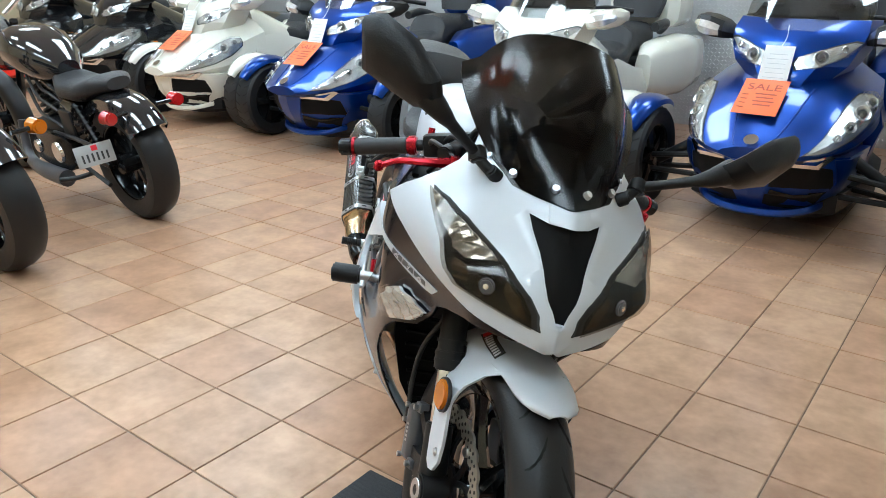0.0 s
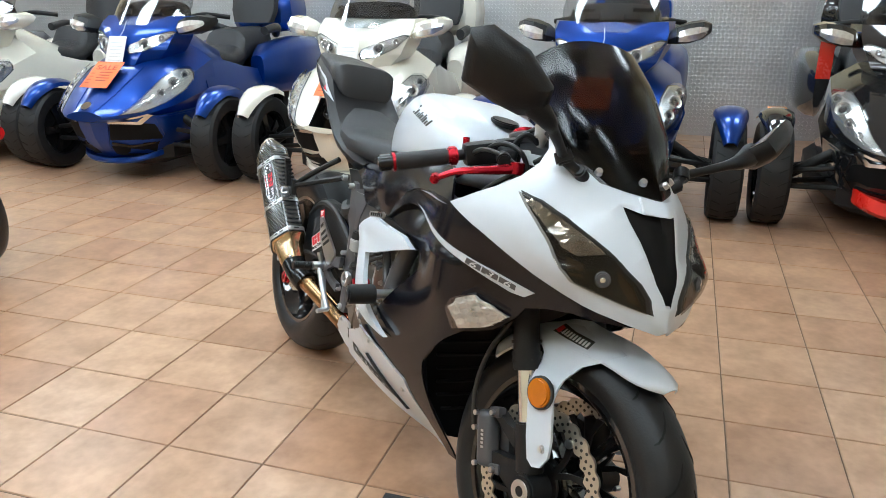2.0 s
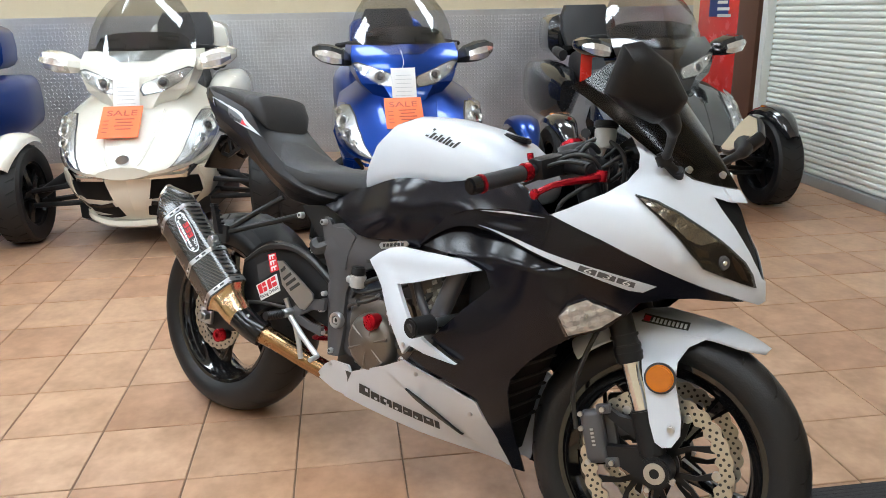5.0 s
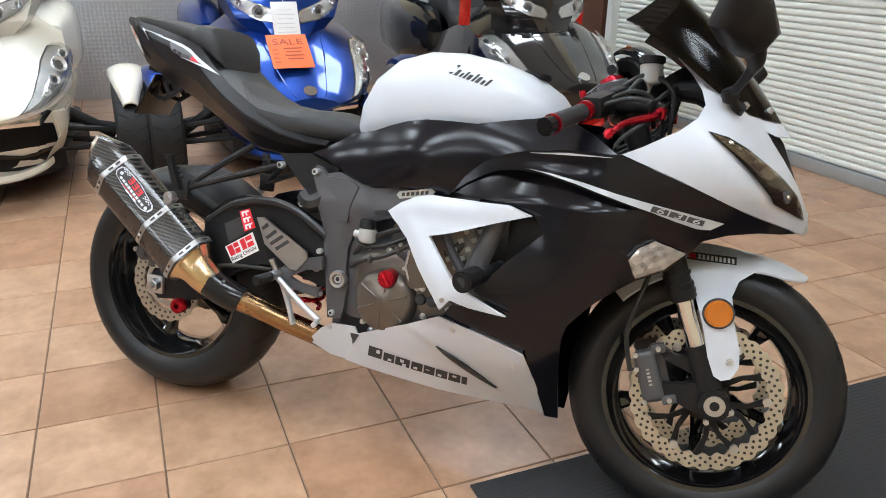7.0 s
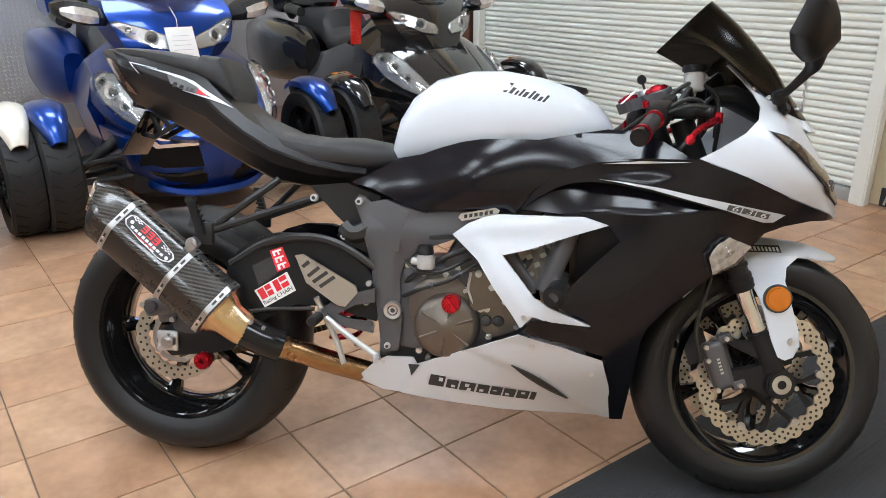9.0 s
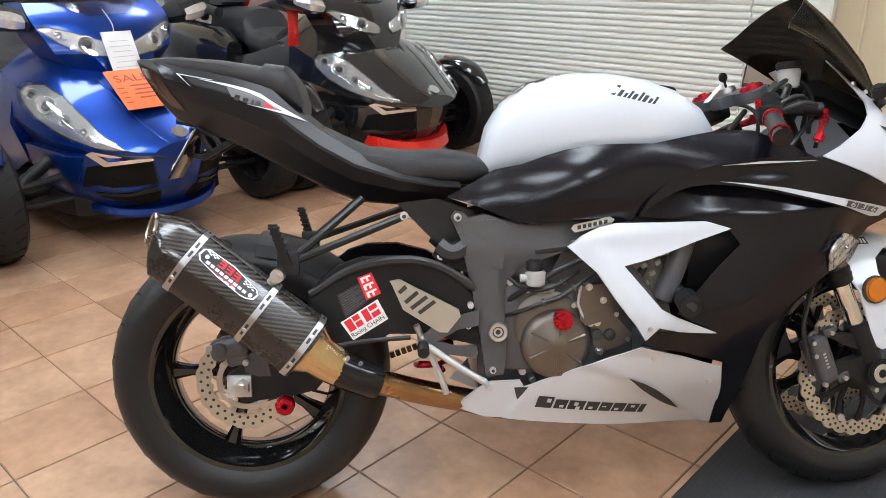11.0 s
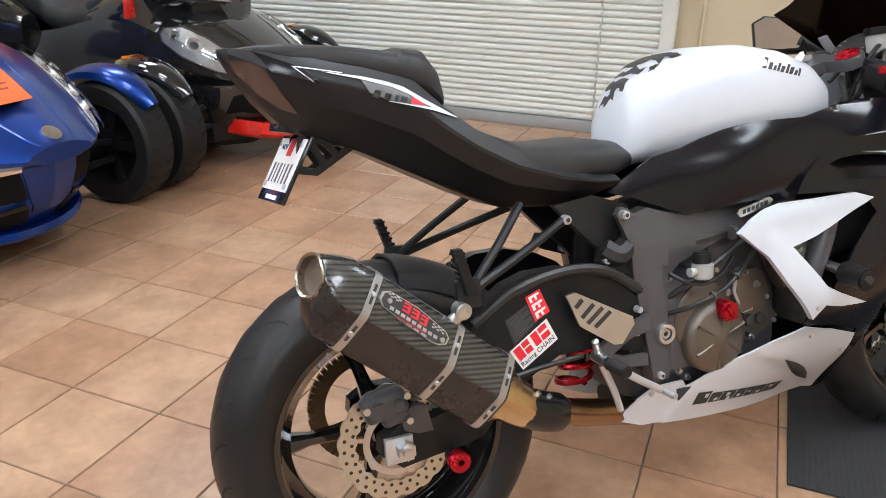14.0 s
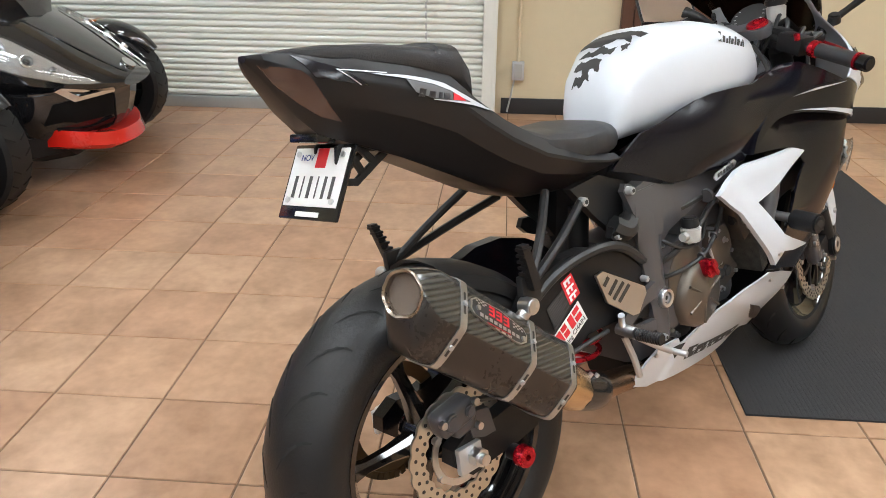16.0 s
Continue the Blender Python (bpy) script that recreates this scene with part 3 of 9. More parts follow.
# corner: brown post and red banner between the cladding and the shutter
bm = bmesh.new()
box(bm, (U1 - 0.06, 3.52, 1.5), (0.12, 0.30, 3.0), 0.01)
bmesh.ops.transform(bm, matrix=ROOM, verts=bm.verts)
tagged(part("corner_post", bm, "brown"), "dark brown painted post beside the shutter", "post", kind="structure")
banner = empty("wall_banner", ROOM @ pose(U1 - 0.012, 4.15, 0), "red wall banner with a white and blue print", "banner")
bm = bmesh.new()
box(bm, (0, 0, 1.05), (0.012, 0.85, 1.75), 0.002)
part("sheet", bm, "accent", banner)
bm = bmesh.new()
box(bm, (-0.008, 0.05, 1.35), (0.004, 0.34, 0.42))
part("print", bm, "blue", banner)
bm = bmesh.new()
for k in range(4):
    box(bm, (-0.012, -0.06 + 0.02 * k, 1.15 + 0.055 * k), (0.003, 0.24 - 0.03 * k, 0.025))
part("lettering", bm, "paper", banner)

# door leaf and frame in the shutter wall, further along
door_1 = empty("door_1", ROOM @ pose(U1, -1.3, 0), "reddish brown wooden door in a painted frame", "door", kind="structure")
bm = bmesh.new()
box(bm, (-0.02, 0, 1.03), (0.05, 0.90, 2.04), 0.006)
part("leaf", bm, "brown", door_1)
bm = bmesh.new()
for y in (-0.49, 0.49):
    box(bm, (-0.025, y, 1.05), (0.07, 0.07, 2.1), 0.006)
box(bm, (-0.025, 0, 2.09), (0.07, 1.05, 0.07), 0.006)
part("frame", bm, "brown", door_1)
bm = bmesh.new()
cyl(bm, (-0.045, 0.36, 1.0), (-0.09, 0.36, 1.0), 0.012, n=12)
cyl(bm, (-0.09, 0.36, 1.0), (-0.09, 0.25, 1.0), 0.010, n=12)
part("handle", bm, "steel", door_1)

# fluorescent troffers in the ceiling
first = None
for v, row in ((-2.9, (-7.6, -5.1, -2.6, -0.1, 2.2)), (-1.0, (-5.6, -3.4, -0.92, 0.45)), (1.3, (-6.1, -3.1, -0.4)), (3.1, (-7.0, -4.4, -1.9, 0.5, 2.7))):
    for u in row:
        at = ROOM @ pose(u, v, CEIL)
        if first is None:
            first = empty("ceiling_light", at, "white recessed fluorescent ceiling light, switched on", "ceiling light", "ceiling lights")
            bm = bmesh.new()
            for s in (-1, 1):
                box(bm, (s * 0.63, 0, -0.012), (0.03, 0.64, 0.03), 0.004)
                box(bm, (0, s * 0.305, -0.012), (1.23, 0.03, 0.03), 0.004)
            part("frame", bm, "slat", first)
            bm = bmesh.new()
            box(bm, (0, 0, -0.006), (1.22, 0.58, 0.01))
            part("diffuser", bm, "lamp", first, smooth=False)
        else:
            copy_thing(first, at)

# rubber mat under the front wheel
bm = bmesh.new()
prof = [(-1.82, 0.0)]
for k in range(76):
    y = -1.815 + k * 0.014
    prof += [(y, 0.006), (y + 0.008, 0.006), (y + 0.009, 0.0054), (y + 0.013, 0.0054)]
prof += [(-0.75, 0.006), (-0.75, 0.0)]
loft(bm, [[(u, a, b) for a, b in prof] for u in (0.60, 3.0)])
bmesh.ops.transform(bm, matrix=ROOM, verts=bm.verts)
tagged(part("floor_mat", bm, "mat", smooth=False), "long black ribbed rubber mat lying on the tiles", "mat")


# ---- the sports motorcycle ----
# its own axes: x to the front from the rear axle, y to its left, z up from the ground; lengths are scaled by K
K = 1.028
def tps(rows, ease=2e-4):
    """Smooth half-width over the side view, from a few control rows (x, z, width)."""
    p = np.array(rows, float)
    def phi(d2):
        return np.where(d2 > 1e-12, 0.5 * d2 * np.log(np.maximum(d2, 1e-12)), 0.0)
    n = len(p)
    d2 = (p[:, None, 0] - p[None, :, 0]) ** 2 + (p[:, None, 1] - p[None, :, 1]) ** 2
    m = np.zeros((n + 3, n + 3))
    m[:n, :n] = phi(d2) + np.eye(n) * ease
    m[:n, n:] = np.c_[np.ones(n), p[:, :2]]
    m[n:, :n] = m[:n, n:].T
    w = np.linalg.solve(m, np.r_[p[:, 2], 0, 0, 0])
    def at(x, z):
        k = phi((x - p[:, 0]) ** 2 + (z - p[:, 1]) ** 2)
        return float(k @ w[:n] + w[n] + w[n + 1] * x + w[n + 2] * z)
    return at
fair_w = tps([(1.172, .782, .252), (1.25, .86, .216), (1.321, .842, .200), (1.372, .671, .164), (1.26, .70, .226), (1.453, .690, .140),
              (1.459, .731, .172), (1.39, .775, .198), (1.1, .70, .240), (1.014, .638, .210), (1.0, .74, .215), (.984, .428, .220),
              (.844, .439, .226), (.865, .369, .211), (.998, .302, .170), (1.08, .18, .060), (.97, .18, .075), (.86, .185, .10),
              (1.1, .42, .205), (.68, .61, .185), (.75, .65, .190), (.55, .28, .150), (.45, .25, .135), (.8, .25, .145),
              (1.2, .5, .205), (1.218, .585, .226), (1.306, .605, .165), (1.254, .96, .150), (1.305, .936, .133), (.9, .55, .226)])
NOSE_Z = (.60, .665, .695, .757, .856, .90, .96, 1.02)
NOSE_X = (1.52, 1.537, 1.533, 1.515, 1.468, 1.43, 1.36, 1.28)
def nose_slope(z):
    return float(np.interp(z, (.66, .70, .74, .78, .85, .95), (.48, .45, .42, .56, .66, .70)))


def fair(x, z):
    """Half-width of the fairing at (x, z): a blunt nose that runs into rounded flanks."""
    tip = float(np.interp(z, NOSE_Z, NOSE_X))
    slope = nose_slope(z)
    a = max((tip - x) / slope, 0.0)
    b = max(fair_w(x, z), 0.02)
    h = max(0.05 - abs(a - b), 0.0) / 0.05
    return min(a, b) - h * h * 0.05 * 0.25


LEAN_LEFT = 12.83
bike = empty("motorcycle", pose(0.0116, -0.0078, 0.0071, -LEAN_LEFT, 0.22, 0.8), "white and satin black sports motorcycle leaning over on tiles", "motorcycle")


def bow(bm):
    """The nose sits a little to the left of the middle."""
    for v in bm.verts:
        if v.co.x > 1.34 and 0.63 < v.co.z < 0.93:
            v.co.y += 0.005 * min(1.0, (v.co.x - 1.34) / 0.15) * min(1.0, (v.co.z - 0.63) / 0.02, (0.93 - v.co.z) / 0.06)
    return bm


def bp(name, bm, mat, parent=bike, label="", smooth=True, sharp=38):
    bow(bm)
    bmesh.ops.scale(bm, vec=(K, K, K), verts=bm.verts)
    return part(name, bm, mat, parent, label, smooth, sharp)


def bps(name, bm, mat, parent=bike, label="", smooth=True):
    bow(bm)
    bmesh.ops.scale(bm, vec=(K, K, K), verts=bm.verts)
    return parts(name, bm, mat, parent, label, smooth)


def bwords(name, text, size, m, mat, parent, shear=0.0):
    return words(name, text, size, Matrix.Scale(K, 4) @ m, mat, parent, 0.0003, shear)


def flank(side=-1, tilt=0.0, at=(0, 0, 0), slope=0.0):
    """Frame for lettering on the right flank: text runs forward, faces outward."""
    return Matrix.Translation(at) @ Matrix.Rotation(radians(slope), 4, "Y") @ Matrix.Rotation(radians(tilt), 4, "X") @ Matrix.Rotation(radians(90), 4, "X")


def glyphs(bm, f, x0, z0, x1, z1, high, widths, lift=0.0016, slant=0.25, fill=0.8, jitter=0.0):
    """A row of slanted blocks along the flank, in place of lettering."""
    total = sum(widths)
    x = 0.0
    for i, w in enumerate(widths):
        a, b = x / total, (x + w * fill) / total
        x += w
        pa = (x0 + (x1 - x0) * a, z0 + (z1 - z0) * a)
        pb = (x0 + (x1 - x0) * b, z0 + (z1 - z0) * b)
        h = high * (1.0 if i == 0 else 0.82) * (1 - jitter * ((i * 7) % 5) / 4)
        panel(bm, [pa, pb, (pb[0] + h * slant, pb[1] + h), (pa[0] + h * slant, pa[1] + h)], f, 0.001, -1, lift, 0.05)
    return bm


RA, RR = Vector((0.0, 0, 0.306)), 0.3125
FA, FR = Vector((1.385, 0, 0.290)), 0.2915
STEER = 8.0
rake = Vector((-0.40, 0, 0.917))
HEAD = FA + Vector((-0.035, 0, 0)) + rake * 0.3
TURNED = Matrix.Translation(HEAD) @ Matrix.Rotation(radians(STEER), 4, rake) @ Matrix.Translation(-HEAD)


def steer(bm):
    bmesh.ops.transform(bm, matrix=TURNED, verts=bm.verts)
    return bm


def tyre_profile(r, h, rim, drop=0.8):
    crown = []
    for k in range(-6, 7):
        t = k / 6
        crown.append((r - drop * h * (1 - math.sqrt(max(1 - (0.93 * t) ** 2, 0))), h * t * (1.0 if abs(t) < 0.99 else 0.99)))
    e = crown[0][0]
    return [(rim, -h * 0.80), (rim + 0.3 * (e - rim), -h * 0.96), (rim + 0.7 * (e - rim), -h * 1.01)] + crown + [(rim + 0.7 * (e - rim), h * 1.01), (rim + 0.3 * (e - rim), h * 0.96), (rim, h * 0.80)]


def wheel(name, c, r, h, rim, spokes, fix, phase, groove_n):
    m = Matrix.Translation(c)
    top = new(name)
    top.parent = bike
    bm = bmesh.new()
    prof = tyre_profile(r, h, rim, 1.05 if h < 0.07 else 0.80)
    lathe(bm, prof, 72, m)
    tyre = bp("tyre", fix(bm), "tyre", top, "worn black road tyre")
    # curved tread cuts
    bm = bmesh.new()
    rows = sorted((y, rr) for rr, y in prof[3:-3])
    ys, rs = [a for a, b in rows], [b for a, b in rows]
    for k in range(groove_n):
        for s in (-1, 1):
            line = []
            a0 = 2 * math.pi * (k + (0.5 if s > 0 else 0)) / groove_n
            for j in range(6):
                t = j / 5
                y = s * h * (0.18 + 0.62 * t)
                a = a0 - 0.36 * t + 0.18 * t * t
                rr = float(np.interp(y, ys, rs)) + 0.0006
                line.append((Vector((rr * math.cos(a), y, rr * math.sin(a))), a, 0.0034 * math.sin(math.pi * (0.10 + 0.80 * t))))
            for (p, a, w), (p2, a2, w2) in zip(line, line[1:]):
                d = (p2 - p).cross(Vector((math.cos(a), 0, math.sin(a)))).normalized()
                q = [bm.verts.new(m @ v) for v in (p - d * w, p + d * w, p2 + d * w2, p2 - d * w2)]
                bm.faces.new(q)
    bp("tread_groove", fix(bm), "groove", tyre)
    bm = bmesh.new()
    lathe(bm, [(rim + 0.001, -h * 0.78), (rim + 0.006, -h * 0.80), (rim + 0.004, -h * 0.86), (rim - 0.006, -h * 0.84), (rim - 0.012, -h * 0.66), (rim - 0.032, -h * 0.40), (rim - 0.036, 0), (rim - 0.032, h * 0.40), (rim - 0.012, h * 0.66), (rim - 0.006, h * 0.84), (rim + 0.004, h * 0.86), (rim + 0.006, h * 0.80), (rim + 0.001, h * 0.78)], 72, m)
    rimo = bp("rim", fix(bm), "rim", top, "gloss black cast rim")
    for k in range(spokes):
        bm = bmesh.new()
        q = m @ Matrix.Rotation(2 * math.pi * k / spokes + phase, 4, "Y")
        loft(bm, [[q @ Vector((a, dy * d, dz * w)) for dy, dz in ((-1, -0.5), (-0.5, -1), (0.5, -1), (1, -0.5), (1, 0.5), (0.5, 1), (-0.5, 1), (-1, 0.5))] for a, w, d in ((0.03, 0.022, 0.024), (0.09, 0.013, 0.016), (rim * 0.66, 0.011, 0.014), (rim - 0.034, 0.019, 0.02))])
        bp("spoke", fix(bm), "rim", rimo)
    bm = bmesh.new()
    lathe(bm, [(0.0, -0.05), (0.030, -0.05), (0.034, -0.03), (0.045, -0.02), (0.045, 0.02), (0.034, 0.03), (0.030, 0.05), (0.0, 0.05)], 32, m)
    bp("hub", fix(bm), "rim", rimo)
    bm = bmesh.new()
    q = m @ Matrix.Rotation(0.35, 4, "Y")
    cyl(bm, q @ Vector((rim - 0.03, -0.01, 0)), q @ Vector((rim - 0.07, -0.02, 0)), 0.0035, n=8)
    bp("valve", fix(bm), "plastic", rimo)
    return top


def same(bm):
    return bm


def brake_disc(parent, c, y, r, inner, fix, waves, hole_rows, label="drilled steel wave brake disc"):
    bm = bmesh.new()
    n = waves * 8
    o, i2 = [], []
    for k in range(n):
        t = 2 * math.pi * k / n
        ro = r * (1 - 0.035 * (0.5 + 0.5 * math.cos(waves * t)) ** 2)
        ri = inner * (1 + 0.03 * math.cos(waves * t))
        o.append((c.x + ro * math.cos(t), c.z + ro * math.sin(t)))
        i2.append((c.x + ri * math.cos(t), c.z + ri * math.sin(t)))
    th = 0.0025
    rings = [[(a, y - th, b) for a, b in o], [(a, y + th, b) for a, b in o], [(a, y + th, b) for a, b in i2], [(a, y - th, b) for a, b in i2]]
    vs = [[bm.verts.new(p) for p in q] for q in rings]
    for a in range(4):
        A, B2 = vs[a], vs[(a + 1) % 4]
        for k in range(n):
            j = (k + 1) % n
            bm.faces.new((A[k], A[j], B2[j], B2[k]))
    d = bp("brake_disc", fix(bm), "disc", parent, label)
    bm = bmesh.new()
    for rr, cnt, h, ph in hole_rows:
        disc_holes(bm, rr, y, cnt, h, ph, 0.0031, (c.x, c.z))
    bp("drill_hole", fix(bm), "ink", d)
    return d


# rear wheel
rear = wheel("rear_wheel", RA, RR, 0.0875, 0.212, 5, same, 0.63, 24)
rd = brake_disc(rear, RA, -0.088, 0.110, 0.076, same, 20, ((0.098, 30, 0.0034, 0.0), (0.084, 30, 0.0034, 0.1)))
bm = bmesh.new()
for k in range(5):
    q = Matrix.Translation(RA) @ Matrix.Rotation(2 * math.pi * k / 5, 4, "Y")
    cyl(bm, q @ Vector((0.06, -0.085, 0)), q @ Vector((0.06, -0.096, 0)), 0.007, n=10)
lathe(bm, [(0.052, -0.093), (0.064, -0.093), (0.064, -0.09), (0.052, -0.09)], 40, Matrix.Translation(RA), True)
bp("sensor_ring", bm, "steel", rd)
bm = bmesh.new()
lathe(bm, [(0.085, 0.10), (0.112, 0.10), (0.112, 0.106), (0.085, 0.106)], 44, Matrix.Translation(RA), True)
bp("sprocket", bm, "bronze", rear, "bronze chain sprocket")
cal = new("rear_caliper")
cal.parent = bike
bm = bmesh.new()
q = Matrix.Translation((-0.026, -0.114, 0.388)) @ Matrix.Rotation(radians(-12), 4, "Y")
box(bm, (0, 0, 0), (0.080, 0.042, 0.044), 0.014, q, 3)
box(bm, (0, 0, 0), (0.050, 0.030, 0.064), 0.012, q @ Matrix.Translation((0.012, 0.0, -0.010)), 3)
cyl(bm, q @ Vector((-0.018, -0.018, 0.004)), q @ Vector((-0.018, -0.030, 0.004)), 0.016, n=18, bev=0.003)
cyl(bm, q @ Vector((0.022, -0.016, 0.0)), q @ Vector((0.022, -0.027, 0.0)), 0.010, n=16, bev=0.002)
loft(bm, [[q @ Vector((x, y, z)) for y, z in ((-0.008, z0), (0.008, z0), (0.008, z1), (-0.008, z1))] for x, z0, z1 in ((0.02, -0.06, -0.03), (0.045, -0.075, -0.02), (0.07, -0.08, -0.03))])
bp("body", bm, "frame", cal)
bm = bmesh.new()
for x, z in ((-0.036, 0.012), (0.038, 0.010), (0.03, -0.035)):
    cyl(bm, q @ Vector((x, -0.018, z)), q @ Vector((x, -0.028, z)), 0.0065, n=10)
bps("bolt", bm, "steel", cal)
bm = bmesh.new()
tube(bm, [(0.010, -0.118, 0.400), (0.07, -0.136, 0.392), (0.16, -0.138, 0.385), (0.25, -0.140, 0.400), (0.36, -0.140, 0.408)], 0.005, 8)
bp("brake_hose", bm, "hose", cal)
# chain
bm = bmesh.new()
loop = []
for k in range(26):
    a = radians(95 + 170 * k / 25)
    loop.append(Vector((0.112 * math.cos(a), 0.103, 0.306 + 0.112 * math.sin(a))))
end = [Vector((0.53, 0.103, 0.375)), Vector((0.56, 0.103, 0.405)), Vector((0.53, 0.103, 0.44))]
path = loop + end + [loop[0]]
for a, b in zip(path, path[1:]):
    L = (b - a).length
    n = max(1, round(L / 0.0145))
    for k in range(n):
        p = a.lerp(b, (k + 0.5) / n)
        box(bm, p, (0.011, 0.015, 0.010), m=basis(b - a) @ Matrix.Rotation(math.pi / 2, 4, "Y"))
tagged(bp("chain", bm, "bronze", bike, "bronze coloured drive chain", smooth=False), kind="stuff")

# front wheel with two discs
front = wheel("front_wheel", FA, FR, 0.058, 0.212, 5, steer, 0.30, 20)
for s in (-1, 1):
    d = brake_disc(front, FA, s * 0.072, 0.157, 0.124, steer, 28, ((0.147, 42, 0.0032, 0.0), (0.139, 42, 0.0032, 0.075), (0.131, 42, 0.0032, 0.0)))
    bm = bmesh.new()
    for k in range(6):
        q = Matrix.Translation(FA) @ Matrix.Rotation(2 * math.pi * k / 6 + 0.2, 4, "Y")
        for sw in (-0.35, 0.35):
            loft(bm, [[q @ Matrix.Rotation(sw * tt, 4, "Y") @ Vector((a, s * 0.068 + dy, dz)) for dy, dz in ((-0.003, -w), (0.003, -w), (0.003, w), (-0.003, w))] for a, w, tt in ((0.042, 0.007, 0.0), (0.085, 0.005, 0.45), (0.124, 0.008, 0.9))])
    lathe(bm, [(0.030, s * 0.064), (0.050, s * 0.064), (0.050, s * 0.071), (0.030, s * 0.071)], 32, Matrix.Translation(FA), True)
    bps("disc_carrier", steer(bm), "plastic", d)
    bm = bmesh.new()
    for k in range(6):
        for sw in (-0.315, 0.315):
            q = Matrix.Translation(FA) @ Matrix.Rotation(2 * math.pi * k / 6 + 0.2 + sw, 4, "Y")
            if sw > 0:
                continue
            cyl(bm, q @ Vector((0.122, s * 0.067, 0)), q @ Vector((0.122, s * 0.078, 0)), 0.009, n=14)
    bps("disc_bobbin", steer(bm), "steel", d)

# fork legs
for s in (-1, 1):
    leg = new("fork_leg")
    leg.parent = bike
    A = Vector((1.397, s * 0.100, 0.290))
    bm = bmesh.new()
    cyl(bm, A + rake * 0.11, A + rake * 0.30, 0.0195, n=24)
    bp("stanchion", steer(bm), "chrome", leg, "polished steel stanchion")
    bm = bmesh.new()
    cyl(bm, A + rake * 0.222, A + rake * 0.262, 0.028, n=24, bev=0.003)
    cyl(bm, A + rake * 0.26, A + rake * 0.62, 0.026, n=24)
    for q in (0.237, 0.250, 0.274):
        cyl(bm, A + rake * q, A + rake * (q + 0.006), 0.0295, n=24)
    bp("outer_tube", steer(bm), "plastic", leg)
    bm = bmesh.new()
    cyl(bm, A + rake * 0.03, A + rake * 0.125, 0.027, 0.026, n=24, bev=0.003)
    cyl(bm, A + Vector((0, -s * 0.028, 0)), A + Vector((0, s * 0.030, 0)), 0.033, n=28, bev=0.004)
    loft(bm, [[A + Vector((x, s * y, z)) for y, z in ((-0.012, h0), (0.014, h0), (0.014, h1), (-0.012, h1))] for x, h0, h1 in ((-0.02, -0.03, 0.045), (-0.07, -0.012, 0.03), (-0.11, -0.01, 0.022))])
    loft(bm, [[A + Vector((x, s * y, z)) for y, z in ((-0.010, h0), (0.012, h0), (0.012, h1), (-0.010, h1))] for x, h0, h1 in ((-0.02, 0.04, 0.09), (-0.09, 0.07, 0.09), (-0.125, 0.088, 0.105))])
    bp("axle_clamp", steer(bm), "plastic", leg)
    bm = bmesh.new()
    lathe(bm, [(0.010, s * 0.131), (0.021, s * 0.131), (0.023, s * 0.128), (0.023, s * 0.118), (0.010, s * 0.118)], 24, Matrix.Translation((A.x, 0, A.z)), True)
    for dx, dz in ((0.035, -0.008), (-0.01, -0.038)):
        cyl(bm, A + Vector((dx, s * 0.012, dz)), A + Vector((dx, s * 0.026, dz)), 0.006, n=6)
    bp("axle_nut", steer(bm), "steel", leg)
    # radial caliper behind the leg
    cal = new("brake_caliper")
    cal.parent = bike
    bm = bmesh.new()
    C = Vector((1.262, s * 0.105, 0.325))
    q = Matrix.Translation(C) @ Matrix.Rotation(radians(-20), 4, "Y")
    box(bm, (0, 0, 0), (0.046, 0.034, 0.112), 0.015, q, 3)
    box(bm, (0, 0, 0), (0.060, 0.022, 0.085), 0.008, q @ Matrix.Translation((0.01, -s * 0.030, 0)))
    box(bm, (0, 0, 0), (0.03, 0.020, 0.02), 0.004, q @ Matrix.Translation((0.03, s * 0.004, 0.055)))
    box(bm, (0, 0, 0), (0.03, 0.020, 0.02), 0.004, q @ Matrix.Translation((0.03, s * 0.004, -0.055)))
    bp("body", steer(bm), "frame", cal)
    bm = bmesh.new()
    for k in range(5):
        box(bm, (0, 0, 0), (0.007, 0.001, 0.0045), m=q @ Matrix.Translation((0.0, s * 0.0172, -0.016 + 0.008 * k)))
    bp("lettering", steer(bm), "steel", cal, smooth=False)
    bm = bmesh.new()
    for dx, dz in ((-0.018, 0.05), (-0.02, -0.05), (0.03, 0.055), (0.03, -0.055), (-0.022, 0.02)):
        p = q @ Vector((dx, s * 0.014, dz))
        cyl(bm, p, p + Vector((0, s * 0.008, 0)), 0.0055, n=8)
    bps("bolt", steer(bm), "steel", cal)
    bm = bmesh.new()
    tube(bm, [(1.222, s * 0.112, 0.33), (1.205, s * 0.12, 0.41), (1.222, s * 0.125, 0.50), (1.25, s * 0.10, 0.60)], 0.0052, 8)
    bp("brake_hose", steer(bm), "hose", cal)

